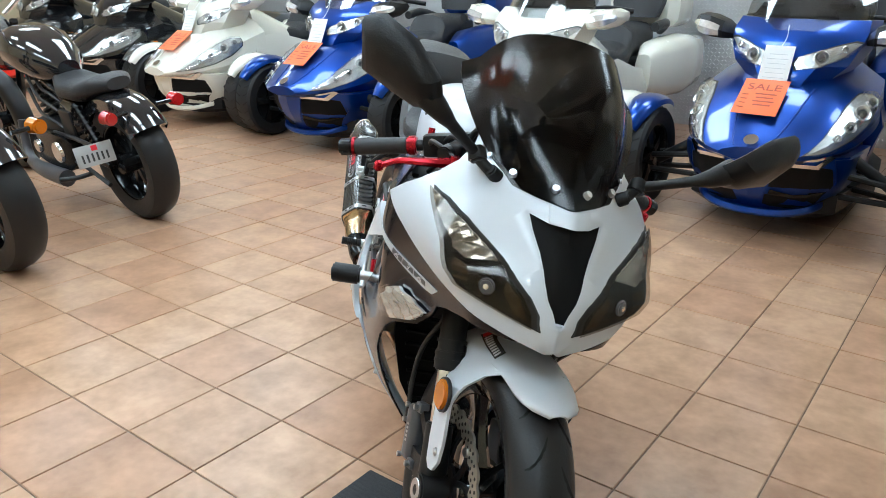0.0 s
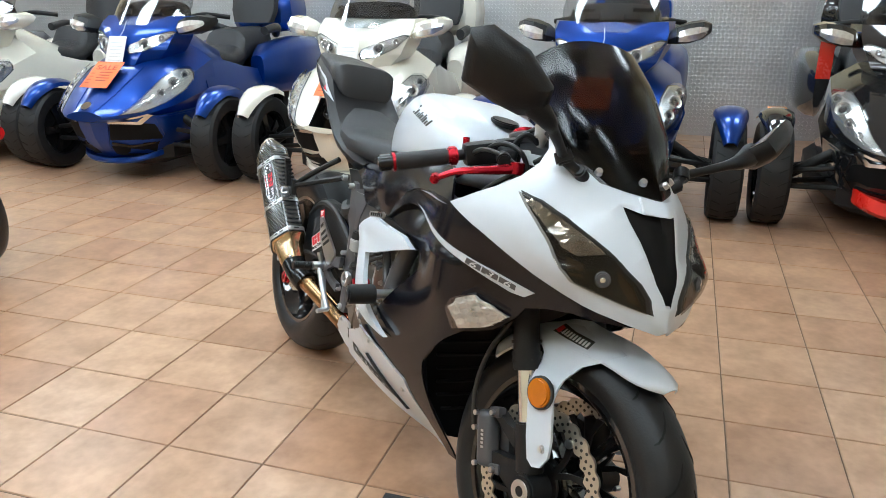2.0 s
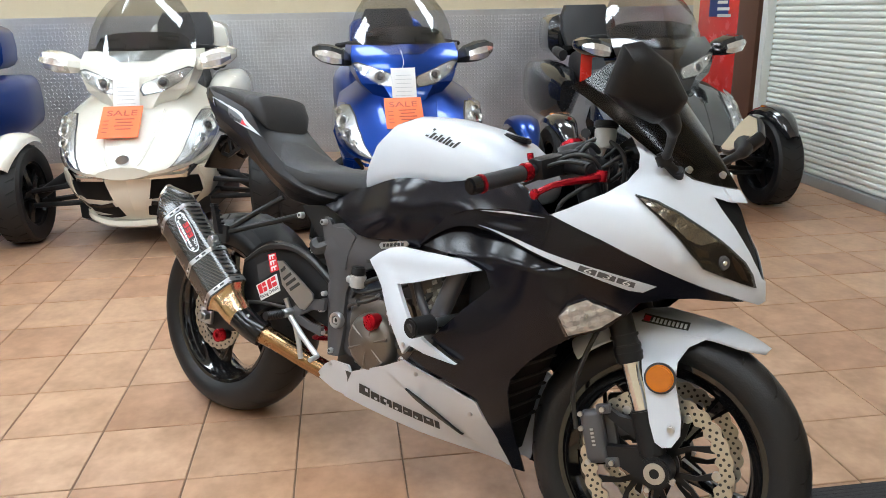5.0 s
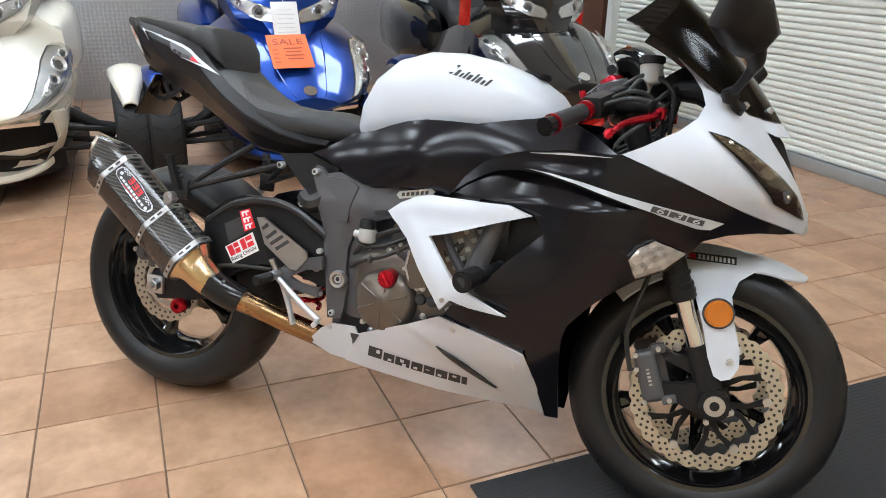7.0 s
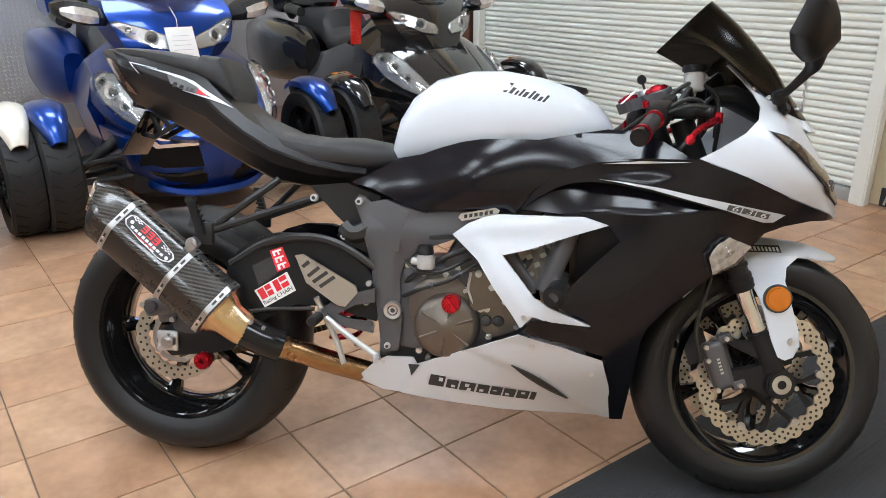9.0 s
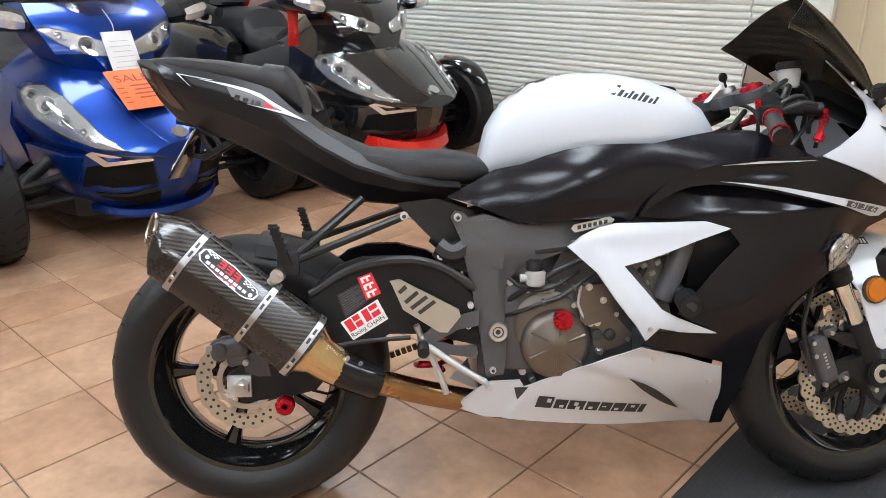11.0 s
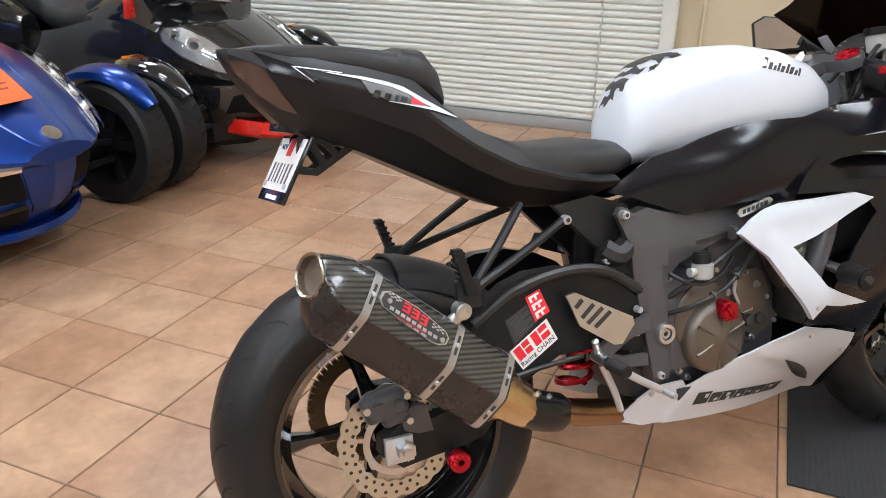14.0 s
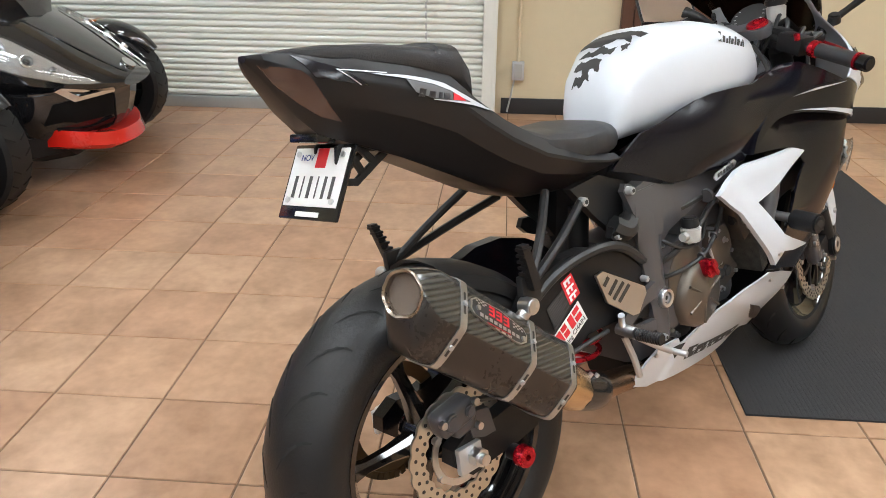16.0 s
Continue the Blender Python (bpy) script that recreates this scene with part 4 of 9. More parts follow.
# front mudguard
bm = bmesh.new()
rings = []
for k in range(29):
    t = k / 28
    a = radians(58 + 80 * t)
    w = float(np.interp(t, (0, 0.02, 0.06, 0.14, 0.35, 0.7, 1), (0.016, 0.036, 0.052, 0.062, 0.069, 0.075, 0.070)))
    rr = float(np.interp(t, (0, 0.15, 0.4, 1), (0.328, 0.322, 0.314, 0.312)))
    dp = float(np.interp(t, (0, 0.1, 0.4, 1), (0.012, 0.026, 0.040, 0.045)))
    up = Vector((math.cos(a), 0, math.sin(a)))
    sec = [(y, dp * (1 - math.sqrt(1 - (0.96 * abs(y)) ** 2)) / 0.72) for y in (-1, -0.9, -0.7, -0.4, 0, 0.4, 0.7, 0.9, 1)]
    rings.append([FA + up * (rr - d) + Vector((0, y * w, 0)) for y, d in sec] + [FA + up * (rr - d - 0.004) + Vector((0, y * w * 0.97, 0)) for y, d in reversed(sec)])
loft(bm, rings)
guard = bp("mudguard", steer(bm), "white", bike, "glossy white front mudguard")


def guard_y(x, z):
    """The side plate leaves the mudguard's skin and runs down outside the fork leg."""
    r = math.hypot(x - FA.x, z - FA.z)
    t = (math.degrees(math.atan2(z - FA.z, x - FA.x)) - 58) / 80
    w = float(np.interp(t, (0, 0.02, 0.06, 0.14, 0.35, 0.7, 1), (0.016, 0.036, 0.052, 0.062, 0.069, 0.075, 0.070)))
    rr = float(np.interp(t, (0, 0.15, 0.4, 1), (0.328, 0.322, 0.314, 0.312)))
    dp = float(np.interp(t, (0, 0.1, 0.4, 1), (0.012, 0.026, 0.040, 0.045)))
    if r > rr - dp:
        k = 1 - 0.72 * max(rr - r, 0) / dp
        return w * math.sqrt(max(1 - k * k, 0)) / 0.96 + 0.0015
    k = min((rr - dp - r) / 0.09, 1)
    return w + 0.0015 + (0.121 - w) * k * k * (3 - 2 * k)


for s in (-1, 1):
    bm = bmesh.new()
    panel(bm, [(1.262, 0.572), (1.300, 0.598), (1.345, 0.610), (1.405, 0.606), (1.470, 0.592), (1.440, 0.566), (1.412, 0.545), (1.400, 0.515), (1.406, 0.475), (1.428, 0.410), (1.432, 0.375), (1.420, 0.350), (1.402, 0.343), (1.383, 0.352), (1.372, 0.378), (1.350, 0.450), (1.318, 0.535)], guard_y, 0.006, s, 0, 0.02)
    bp("side_plate", steer(bm), "white", guard)
    bm = bmesh.new()
    c = Vector((1.376, s * 0.122, 0.480))
    cyl(bm, c, c + Vector((0, s * 0.006, 0)), 0.0315, n=32)
    bp("reflector_rim", steer(bm), "ink", guard)
    bm = bmesh.new()
    cyl(bm, c, c + Vector((0, s * 0.012, 0)), 0.0285, 0.0265, n=32, bev=0.003)
    bp("reflector", steer(bm), "amber", guard, "round amber reflector")
    bm = bmesh.new()
    c = Vector((1.413, s * 0.120, 0.385))
    cyl(bm, c, c + Vector((0, s * 0.008, 0)), 0.009, 0.007, n=14, bev=0.002)
    bps("bolt", steer(bm), "steel", guard)
    bm = bmesh.new()
    panel(bm, [(1.306, 0.575), (1.404, 0.577), (1.404, 0.592), (1.306, 0.590)], guard_y, 0.001, s, 0.0012, 0.05)
    st = bp("sticker", steer(bm), "ink", guard)
    bm = bmesh.new()
    for k in range(9):
        panel(bm, [(1.328 + 0.0083 * k, 0.579), (1.333 + 0.0083 * k, 0.579), (1.333 + 0.0083 * k, 0.588), (1.328 + 0.0083 * k, 0.588)], guard_y, 0.0005, s, 0.0018, 0.05)
    bp("lettering", steer(bm), "paper", st, smooth=False)
    bm = bmesh.new()
    panel(bm, [(1.309, 0.578), (1.323, 0.578), (1.323, 0.588), (1.309, 0.588)], guard_y, 0.0005, s, 0.0018, 0.05)
    bps("logo_block", steer(bm), "redflat", st, smooth=False)

# ---- fairing ----
UPPER = [(1.175, 0.784), (1.208, 0.801), (1.268, 0.838), (1.297, 0.866), (1.305, 0.893), (1.294, 0.920), (1.272, 0.948), (1.240, 0.978), (1.248, 0.983), (1.298, 0.938), (1.356, 0.905), (1.393, 0.882), (1.416, 0.877), (1.446, 0.873), (1.4712, 0.850), (1.450, 0.8475), (1.424, 0.8545), (1.441, 0.832), (1.465, 0.803), (1.499, 0.756), (1.517, 0.723), (1.525, 0.706), (1.530, 0.702), (1.536, 0.664), (1.528, 0.656), (1.510, 0.664), (1.490, 0.673), (1.470, 0.680), (1.427, 0.693), (1.380, 0.709), (1.340, 0.725), (1.277, 0.750)]
HEADLIGHT = [(1.320, 0.842), (1.357, 0.835), (1.393, 0.818), (1.432, 0.793), (1.468, 0.768), (1.498, 0.739), (1.512, 0.715), (1.520, 0.691), (1.499, 0.700), (1.473, 0.713), (1.454, 0.722), (1.445, 0.736), (1.412, 0.769), (1.370, 0.805)]
FOLD = [(0.826, 0.664), (0.860, 0.690), (0.897, 0.712), (0.930, 0.724), (0.970, 0.729), (1.020, 0.726), (1.090, 0.714), (1.178, 0.694), (1.240, 0.679), (1.285, 0.665), (1.325, 0.654)]
BAND = [(1.175, 0.782), (1.277, 0.748), (1.340, 0.723), (1.380, 0.707), (1.427, 0.691), (1.470, 0.678), (1.490, 0.671), (1.508, 0.662), (1.440, 0.660), (1.383, 0.649)] + FOLD[::-1] + [(0.850, 0.700), (0.893, 0.740), (0.945, 0.762), (0.986, 0.772), (1.065, 0.780)]
SIDE = FOLD + [(1.383, 0.648), (1.340, 0.632), (1.318, 0.604), (1.282, 0.566), (1.228, 0.541), (1.184, 0.508), (1.144, 0.471), (1.104, 0.421), (1.095, 0.390), (1.090, 0.300), (1.086, 0.162), (1.056, 0.162), (1.034, 0.290), (1.022, 0.350), (0.930, 0.380), (0.838, 0.398), (0.858, 0.425), (0.905, 0.430), (0.984, 0.425), (0.905, 0.466), (0.974, 0.545), (1.036, 0.606), (1.010, 0.641), (0.950, 0.656)]
VPANEL = [(0.683, 0.604), (0.713, 0.627), (0.747, 0.644), (0.781, 0.652), (0.960, 0.655), (1.010, 0.640), (0.936, 0.615), (0.846, 0.582), (0.793, 0.567), (0.822, 0.532), (0.866, 0.480), (0.902, 0.461), (0.984, 0.427), (0.903, 0.433), (0.862, 0.442), (0.838, 0.414), (0.818, 0.444), (0.778, 0.496), (0.740, 0.553)]
BELLY = [(0.455, 0.240), (0.500, 0.284), (0.532, 0.304), (0.595, 0.307), (0.604, 0.292), (0.640, 0.308), (0.740, 0.350), (0.834, 0.397), (0.925, 0.372), (1.018, 0.340), (1.040, 0.270), (1.060, 0.165), (0.960, 0.172), (0.800, 0.182), (0.626, 0.202), (0.564, 0.211), (0.520, 0.214)]


def band_w(x, z):
    """The upper band of the side fairing, slightly hollowed along its top."""
    return fair(x, z) - 0.008 * math.exp(-((x - 1.06) / 0.07) ** 2 - ((z - 0.757) / 0.016) ** 2)


def flank_w(x, z):
    """The side shell: under the fold it lies back and then swells out again, so that this hollow looks upward."""
    low = float(np.interp(x, (0.815, 0.917, 1.0, 1.1, 1.198, 1.24), (0.650, 0.660, 0.668, 0.668, 0.672, 0.668)))
    h = min(1.0, max(0.0, (x - 0.83) / 0.14), max(0.0, (1.240 - x) / 0.05))
    back = fair(x, low) - 0.45 * (z - low) - fair(x, z) if z > low else 0.0
    return fair(x, z) - 0.006 + h * min(0.0, back)


def lamp_w(x, z):
    """The headlamp's skin, drawn in towards its rear tip."""
    return fair(x, z) - 0.0045 * min(1.0, max(0.0, (1.400 - x) / 0.07))


def lower(x, z):
    """The belly pan, tucked in under the flanks."""
    step = min(1.0, max(0.0, (z - float(np.interp(x, (0.746, 0.826, 0.967, 1.06), (0.340, 0.305, 0.211, 0.150)))) / 0.014 + 0.5))
    proud = 0.011 * step * step * (3 - 2 * step) * min(1.0, max(0.0, (x - 0.70) / 0.10))
    rear = 0.007 * min(1.0, max(0.0, (0.605 + 0.5 * (z - 0.285) - x) / 0.012))
    return fair(x, z) - 0.020 * min(1.0, max(0.0, (0.42 - z) / 0.05)) - 0.05 * max(0.0, 0.30 - z) + proud - rear


ARMS = (((0.705, 0.608), (0.765, 0.628)), ((0.765, 0.628), (0.985, 0.642)), ((0.735, 0.600), (0.790, 0.520)), ((0.790, 0.520), (0.850, 0.452)), ((0.850, 0.452), (0.970, 0.430)))


def chevron(x, z):
    """The side trim: a blunt ridge along both arms."""
    near = 1.0
    for (xa, za), (xb, zb) in ARMS:
        dx, dz = xb - xa, zb - za
        t = min(1.0, max(0.0, ((x - xa) * dx + (z - za) * dz) / (dx * dx + dz * dz)))
        near = min(near, math.hypot(x - xa - t * dx, z - za - t * dz))
    return fair(x, z) + 0.0045 * max(0.0, 1.0 - near / 0.030)


for s in (-1, 1):
    up = bp("upper_fairing", panel(bmesh.new(), UPPER, fair, 0.005, s, 0, 0.02), "white", bike, "glossy white nose fairing", sharp=50)
    sf = bp("side_fairing", panel(bmesh.new(), SIDE, flank_w, 0.005, s, -0.002, 0.010), "satin", bike, "satin black side fairing", sharp=50)
    bp("upper_band", panel(bmesh.new(), BAND, band_w, 0.048, s, -0.001, 0.012), "satin", sf, sharp=50)
    vp = bp("side_trim", panel(bmesh.new(), VPANEL, chevron, 0.012, s, 0.012, 0.010), "white", bike, "white chevron-shaped side trim", sharp=50)
    be = bp("belly_pan", panel(bmesh.new(), BELLY, lower, 0.006, s, 0.004, 0.009), "white", bike, "white lower fairing", sharp=50)
    # headlamp
    hl = bp("headlamp", panel(bmesh.new(), HEADLIGHT, lamp_w, 0.005, s, 0.0058, 0.01), "lampdark", up, "clear headlamp with chrome facets on dark housing")
    mx, mz = 1.430, 0.765
    rim = [(mx + (x - mx) * 1.020, mz + (z - mz) * 1.028) for x, z in HEADLIGHT]
    bp("seal", panel(bmesh.new(), rim, fair, 0.004, s, 0.0016, 0.01), "ink", hl)
    # bright fluted reflector under the upper edge
    flutes = [(1.326, 0.8395), (1.357, 0.8325), (1.393, 0.8155), (1.432, 0.7905), (1.456, 0.7735), (1.440, 0.7640), (1.420, 0.7720), (1.398, 0.7900), (1.368, 0.8110)]
    bp("reflector", panel(bmesh.new(), flutes, lambda a, c: lamp_w(a, c) + 0.0018 * math.sin(210 * a + 270 * c) + 0.0011 * math.sin(330 * a - 140 * c), 0.0015, s, 0.0092, 0.0075), "lampchrome", hl, smooth=False)
    bp("reflector_tab", panel(bmesh.new(), [(1.434, 0.7600), (1.452, 0.7540), (1.462, 0.7330), (1.450, 0.7330)], fair, 0.002, s, 0.0085, 0.05), "bronze", hl, smooth=False)
    # a bronze sliver stands in for a faint brownish reflection in the lamp
    bp("lower_reflection", panel(bmesh.new(), [(1.481, 0.7500), (1.496, 0.7330), (1.511, 0.7020), (1.503, 0.7050), (1.490, 0.7270)], fair, 0.002, s, 0.0085, 0.02), "bronze", hl)
    n = Vector((0.8, s * 0.55, 0.1)).normalized()
    c = Vector((1.474, s * (fair(1.474, 0.735) + 0.004), 0.735))
    bm = bmesh.new()
    cyl(bm, c, c + n * 0.007, 0.015, 0.012, n=20, bev=0.002)
    bp("projector", bm, "frame", hl)
    bm = bmesh.new()
    cyl(bm, c + n * 0.006, c + n * 0.0085, 0.0055, 0.004, n=18, bev=0.001)
    bp("bulb_shield", bm, "chrome", hl)
    bp("lens", panel(bmesh.new(), HEADLIGHT, lamp_w, 0.002, s, 0.0132, 0.012), "darkclear", hl)
    # white stripes with the number field
    bm = bmesh.new()
    panel(bm, [(0.985, 0.7345), (1.040, 0.7310), (1.110, 0.7220), (1.180, 0.7085), (1.250, 0.6960), (1.316, 0.6840), (1.374, 0.6730), (1.350, 0.6570), (1.325, 0.6570), (1.285, 0.6680), (1.240, 0.6820), (1.178, 0.6975), (1.090, 0.7185), (1.020, 0.7305)], band_w, 0.001, s, 0.0008, 0.010)
    panel(bm, [(0.986, 0.766), (1.065, 0.775), (1.165, 0.776), (1.065, 0.770)], band_w, 0.001, s, 0.0008, 0.012)
    st = bp("stripe", bm, "white", sf, "white pinstripe graphic")
    bm = bmesh.new()
    for k in range(3):
        x, z = 1.243 + 0.033 * k, 0.6945 - 0.0068 * k
        panel(bm, [(x, z), (x + 0.030, z - 0.0062), (x + 0.026, z - 0.0170), (x - 0.004, z - 0.0108)], band_w, 0.001, s, 0.0018, 0.012)
    bps("number_field", bm, "titan", st)
    if s < 0:
        for k, ch in enumerate("636"):
            xx, zz = 1.2560 + 0.033 * k, 0.6860 - 0.0068 * k
            y0, y1 = fair(xx - 0.01, zz), fair(xx + 0.01, zz)
            turn = math.degrees(math.atan2(y0 - y1, 0.02))
            bwords("number", ch, 0.0165, Matrix.Translation((xx, -(band_w(xx, zz) + 0.0032), zz)) @ Matrix.Rotation(radians(turn), 4, "Z") @ Matrix.Rotation(radians(11), 4, "Y") @ Matrix.Rotation(radians(90), 4, "X") @ Matrix.Diagonal((2.0, 0.9, 1, 1)), "silver_paint", st, 0.25)
        bps("lettering_block", glyphs(bmesh.new(), lower, 0.630, 0.241, 0.878, 0.214, 0.029, (1.3, 1, 1.3, 1, 0.95, 1, 1, 0.45), 0.006, fill=0.88), "ink", be)
        bm = bmesh.new()
        for k, (f, g0, g1) in enumerate(((0.085, 0.60, 1.0), (0.210, 0.15, 0.42), (0.335, 0.45, 0.80), (0.360, 0.0, 0.35), (0.475, 0.15, 0.42), (0.595, 0.45, 0.55), (0.715, 0.15, 0.42), (0.855, 0.55, 0.80))):
            x, z = 0.630 + 0.248 * f, 0.241 - 0.027 * f
            panel(bm, [(x + 0.006 * g0, z + 0.024 * g0), (x + 0.009 + 0.006 * g0, z - 0.001 + 0.024 * g0), (x + 0.009 + 0.006 * g1, z - 0.001 + 0.024 * g1), (x + 0.006 * g1, z + 0.024 * g1)], lower, 0.0008, -1, 0.0068, 0.05)
        bps("lettering_notch", bm, "white", be)
    bm = bmesh.new()
    panel(bm, [(0.822, 0.318), (0.858, 0.303), (0.890, 0.284), (0.925, 0.256), (0.952, 0.228), (0.918, 0.243), (0.886, 0.264), (0.855, 0.288)], lower, 0.014, s, 0.0125, 0.010)
    panel(bm, [(0.583, 0.289), (0.612, 0.292), (0.590, 0.260)], lower, 0.001, s, 0.0055, 0.03)
    bps("vent_slot", bm, "ink", be)
    # clear turn signal let into the flank
    TS = [(1.213, 0.585), (1.227, 0.609), (1.255, 0.626), (1.313, 0.604), (1.278, 0.570), (1.228, 0.547)]
    ts = bp("turn_signal", panel(bmesh.new(), TS, lambda a, c: fair(a, c) + 0.0022 * math.sin(250 * a + 160 * c) + 0.0014 * math.sin(300 * c - 180 * a), 0.006, s, 0.002, 0.006), "lampwhite", sf, smooth=False)
    bp("lens", panel(bmesh.new(), TS, lambda a, b: fair(a, b) + 0.012 * max(0, 1 - ((a - 1.26) / 0.06) ** 2), 0.002, s, 0.007, 0.010), "clear", ts, "clear turn signal lens")
    bm = bmesh.new()
    for x, z in ((1.258, 0.596),):
        c = Vector((x, s * (fair(x, z) + 0.004), z))
        cyl(bm, c, c + Vector((0.004, s * 0.007, 0)), 0.005, 0.003, n=14)
    bps("bulb", bm, "chrome", ts)
    bm = bmesh.new()
    for x, z in ((0.865, 0.369), (0.998, 0.305), (0.844, 0.439), (0.524, 0.291)):
        c = Vector((x, s * ((lower(x, z) if z < 0.40 else fair(x, z)) + 0.002), z))
        cyl(bm, c, c + Vector((0, s * (0.016 if z > 0.4 else 0.006), 0)), 0.006, 0.005, n=12)
    for x, z in ((1.299, 0.932), (1.330, 0.915)):
        c = Vector((x, s * ((lower(x, z) if z < 0.40 else fair(x, z)) + 0.002), z))
        cyl(bm, c, c + Vector((0.003, s * 0.005, 0.002)), 0.0055, 0.0045, n=12)
    bps("fairing_bolt", bm, "steel", bike)
    # frame slider
    sl = bmesh.new()
    cyl(sl, (0.914, s * 0.238, 0.503), (0.902, s * 0.302, 0.497), 0.0225, n=24, bev=0.004)
    so = bp("frame_slider", sl, "plastic", bike, "round black crash slider")
    bm = bmesh.new()
    cyl(bm, (0.9025, s * 0.2995, 0.4974), (0.9015, s * 0.3025, 0.4966), 0.011, n=16)
    bp("bore", bm, "ink", so)
    bm = bmesh.new()
    cyl(bm, (0.93, s * 0.12, 0.512), (0.913, s * 0.242, 0.503), 0.011, n=14)
    bp("mounting_bolt", bm, "steel", so)

# ram air intake in the middle of the nose
bm = bmesh.new()
rows = []
for k in range(9):
    z = 0.856 - 0.156 * k / 8
    w = float(np.interp(z, (0.700, 0.723, 0.760, 0.803, 0.856), (0.014, 0.023, 0.036, 0.050, 0.070)))
    tip = float(np.interp(z, NOSE_Z, NOSE_X))
    rows.append([Vector((tip - nose_slope(z) * abs(t) * w * 1.04 - 0.012 * (1 - abs(t)) - 0.004, t * w * 1.04, z - 0.008 * (1 - abs(t)) * (k == 0))) for t in (-1, -0.8, -0.4, 0, 0.4, 0.8, 1)])
loft(bm, [r + [p + Vector((-0.03, 0, 0)) for p in reversed(r)] for r in rows])
bp("air_intake", bm, "intake", up, "black ram air intake")
# ribbed shroud in front of the radiator
bm = bmesh.new()
loft(bm, [[(x, -w, z), (x + 0.012, -w * 0.5, z), (x + 0.012, w * 0.5, z), (x, w, z), (x - 0.02, w, z), (x - 0.02, -w, z)] for x, w, z in ((1.030, 0.040, 0.195), (1.020, 0.110, 0.300), (1.035, 0.150, 0.420), (1.065, 0.165, 0.540), (1.090, 0.160, 0.620))])
shroud = bp("radiator_shroud", bm, "intake", bike, "black shroud in front of the radiator")
bm = bmesh.new()
for k in range(9):
    z = 0.27 + 0.035 * k
    x, w = [float(np.interp(z, (0.195, 0.300, 0.420, 0.540, 0.620), row)) for row in ((1.030, 1.020, 1.035, 1.065, 1.090), (0.040, 0.110, 0.150, 0.165, 0.160))]
    box(bm, (x + 0.012, 0, z), (0.010, w * 1.7, 0.006), 0.002)
bps("rib", bm, "plastic", shroud)
# black centre keel of the belly and inner nose
bm = bmesh.new()
loft(bm, [[(x, y, z) for y, z in sup(w, t, b, 16)] for x, w, t, b in ((0.52, 0.06, 0.26, 0.205), (0.7, 0.075, 0.28, 0.195), (0.92, 0.055, 0.28, 0.185), (1.02, 0.02, 0.25, 0.19))])
bp("keel", bm, "plastic", bike)
bm = bmesh.new()
loft(bm, [[(x - 0.002, -w, z), (x + 0.003, -w * 0.6, z), (x + 0.003, w * 0.6, z), (x - 0.002, w, z), (x - 0.03, w, z), (x - 0.03, -w, z)] for x, w, z in ((1.521, 0.009, 0.706), (1.5225, 0.011, 0.700), (1.529, 0.012, 0.672), (1.525, 0.011, 0.662), (1.515, 0.010, 0.658))])
bp("nose_cap", bm, "white", up)
bm = bmesh.new()
rows = []
for z in (0.8500, 0.8580, 0.8680, 0.8740):
    tip = float(np.interp(z, NOSE_Z, NOSE_X)) + 0.0015
    rows.append([Vector((tip - nose_slope(z) * (math.hypot(y, 0.008) - 0.008), y, z)) for y in (-0.036, -0.024, -0.012, -0.005, 0, 0.005, 0.012, 0.024, 0.036)])
loft(bm, [r + [p + Vector((-0.012, 0, -0.002)) for p in reversed(r)] for r in rows])
bp("nose_bridge", bm, "white", up)

# smoked screen
bm = bmesh.new()
mid = smooth_line([(1.447, 0, 0.876), (1.403, 0, 0.938), (1.346, 0, 1.004), (1.284, 0, 1.072), (1.219, 0, 1.128)], 3)
edge = smooth_line([(1.378, 0.091, 0.884), (1.310, 0.132, 0.931), (1.246, 0.158, 0.978), (1.185, 0.170, 1.018), (1.136, 0.166, 1.042)], 3)
rows = []
for i, (c, e) in enumerate(zip(mid, edge)):
    row = []
    for j in range(-12, 13):
        t = abs(j) / 12
        # a bulged middle, a crease at 0.83 and flat wings outside it
        g = 0.80 * (0.40 * (t / 0.83) ** 2 + 0.60 * (t / 0.83) ** 6) if t <= 0.83 else 0.80 + 0.20 * (t - 0.83) / 0.17
        k = min(1.0, i / 5)
        g = g * k + (0.84 * t + 0.16 * t ** 3) * (1 - k)
        row.append(Vector((c.x + (e.x - c.x) * g + 0.004 * (1 - k), math.copysign(e.y * t, j), c.z + (e.z - c.z) * g)))
    rows.append(row)
loft(bm, [r + [p + Vector((-0.0025, 0, -0.0025)) for p in reversed(r)] for r in rows])
scr = bp("windscreen", bm, "smoke", bike, "dark smoked bubble windscreen")
bm = bmesh.new()
for x, y, z in ((1.378, 0.084, 0.900), (1.432, 0.036, 0.894)):
    for sg in (-1, 1):
        aim = Vector((x, sg * y, z))
        p = min((q for r in rows for q in r), key=lambda q: (q - aim).length)
        cyl(bm, p, p + Vector((0.005, sg * 0.003, 0.006)), 0.0075, 0.006, n=14)
bps("screen_bolt", bm, "steel", scr)
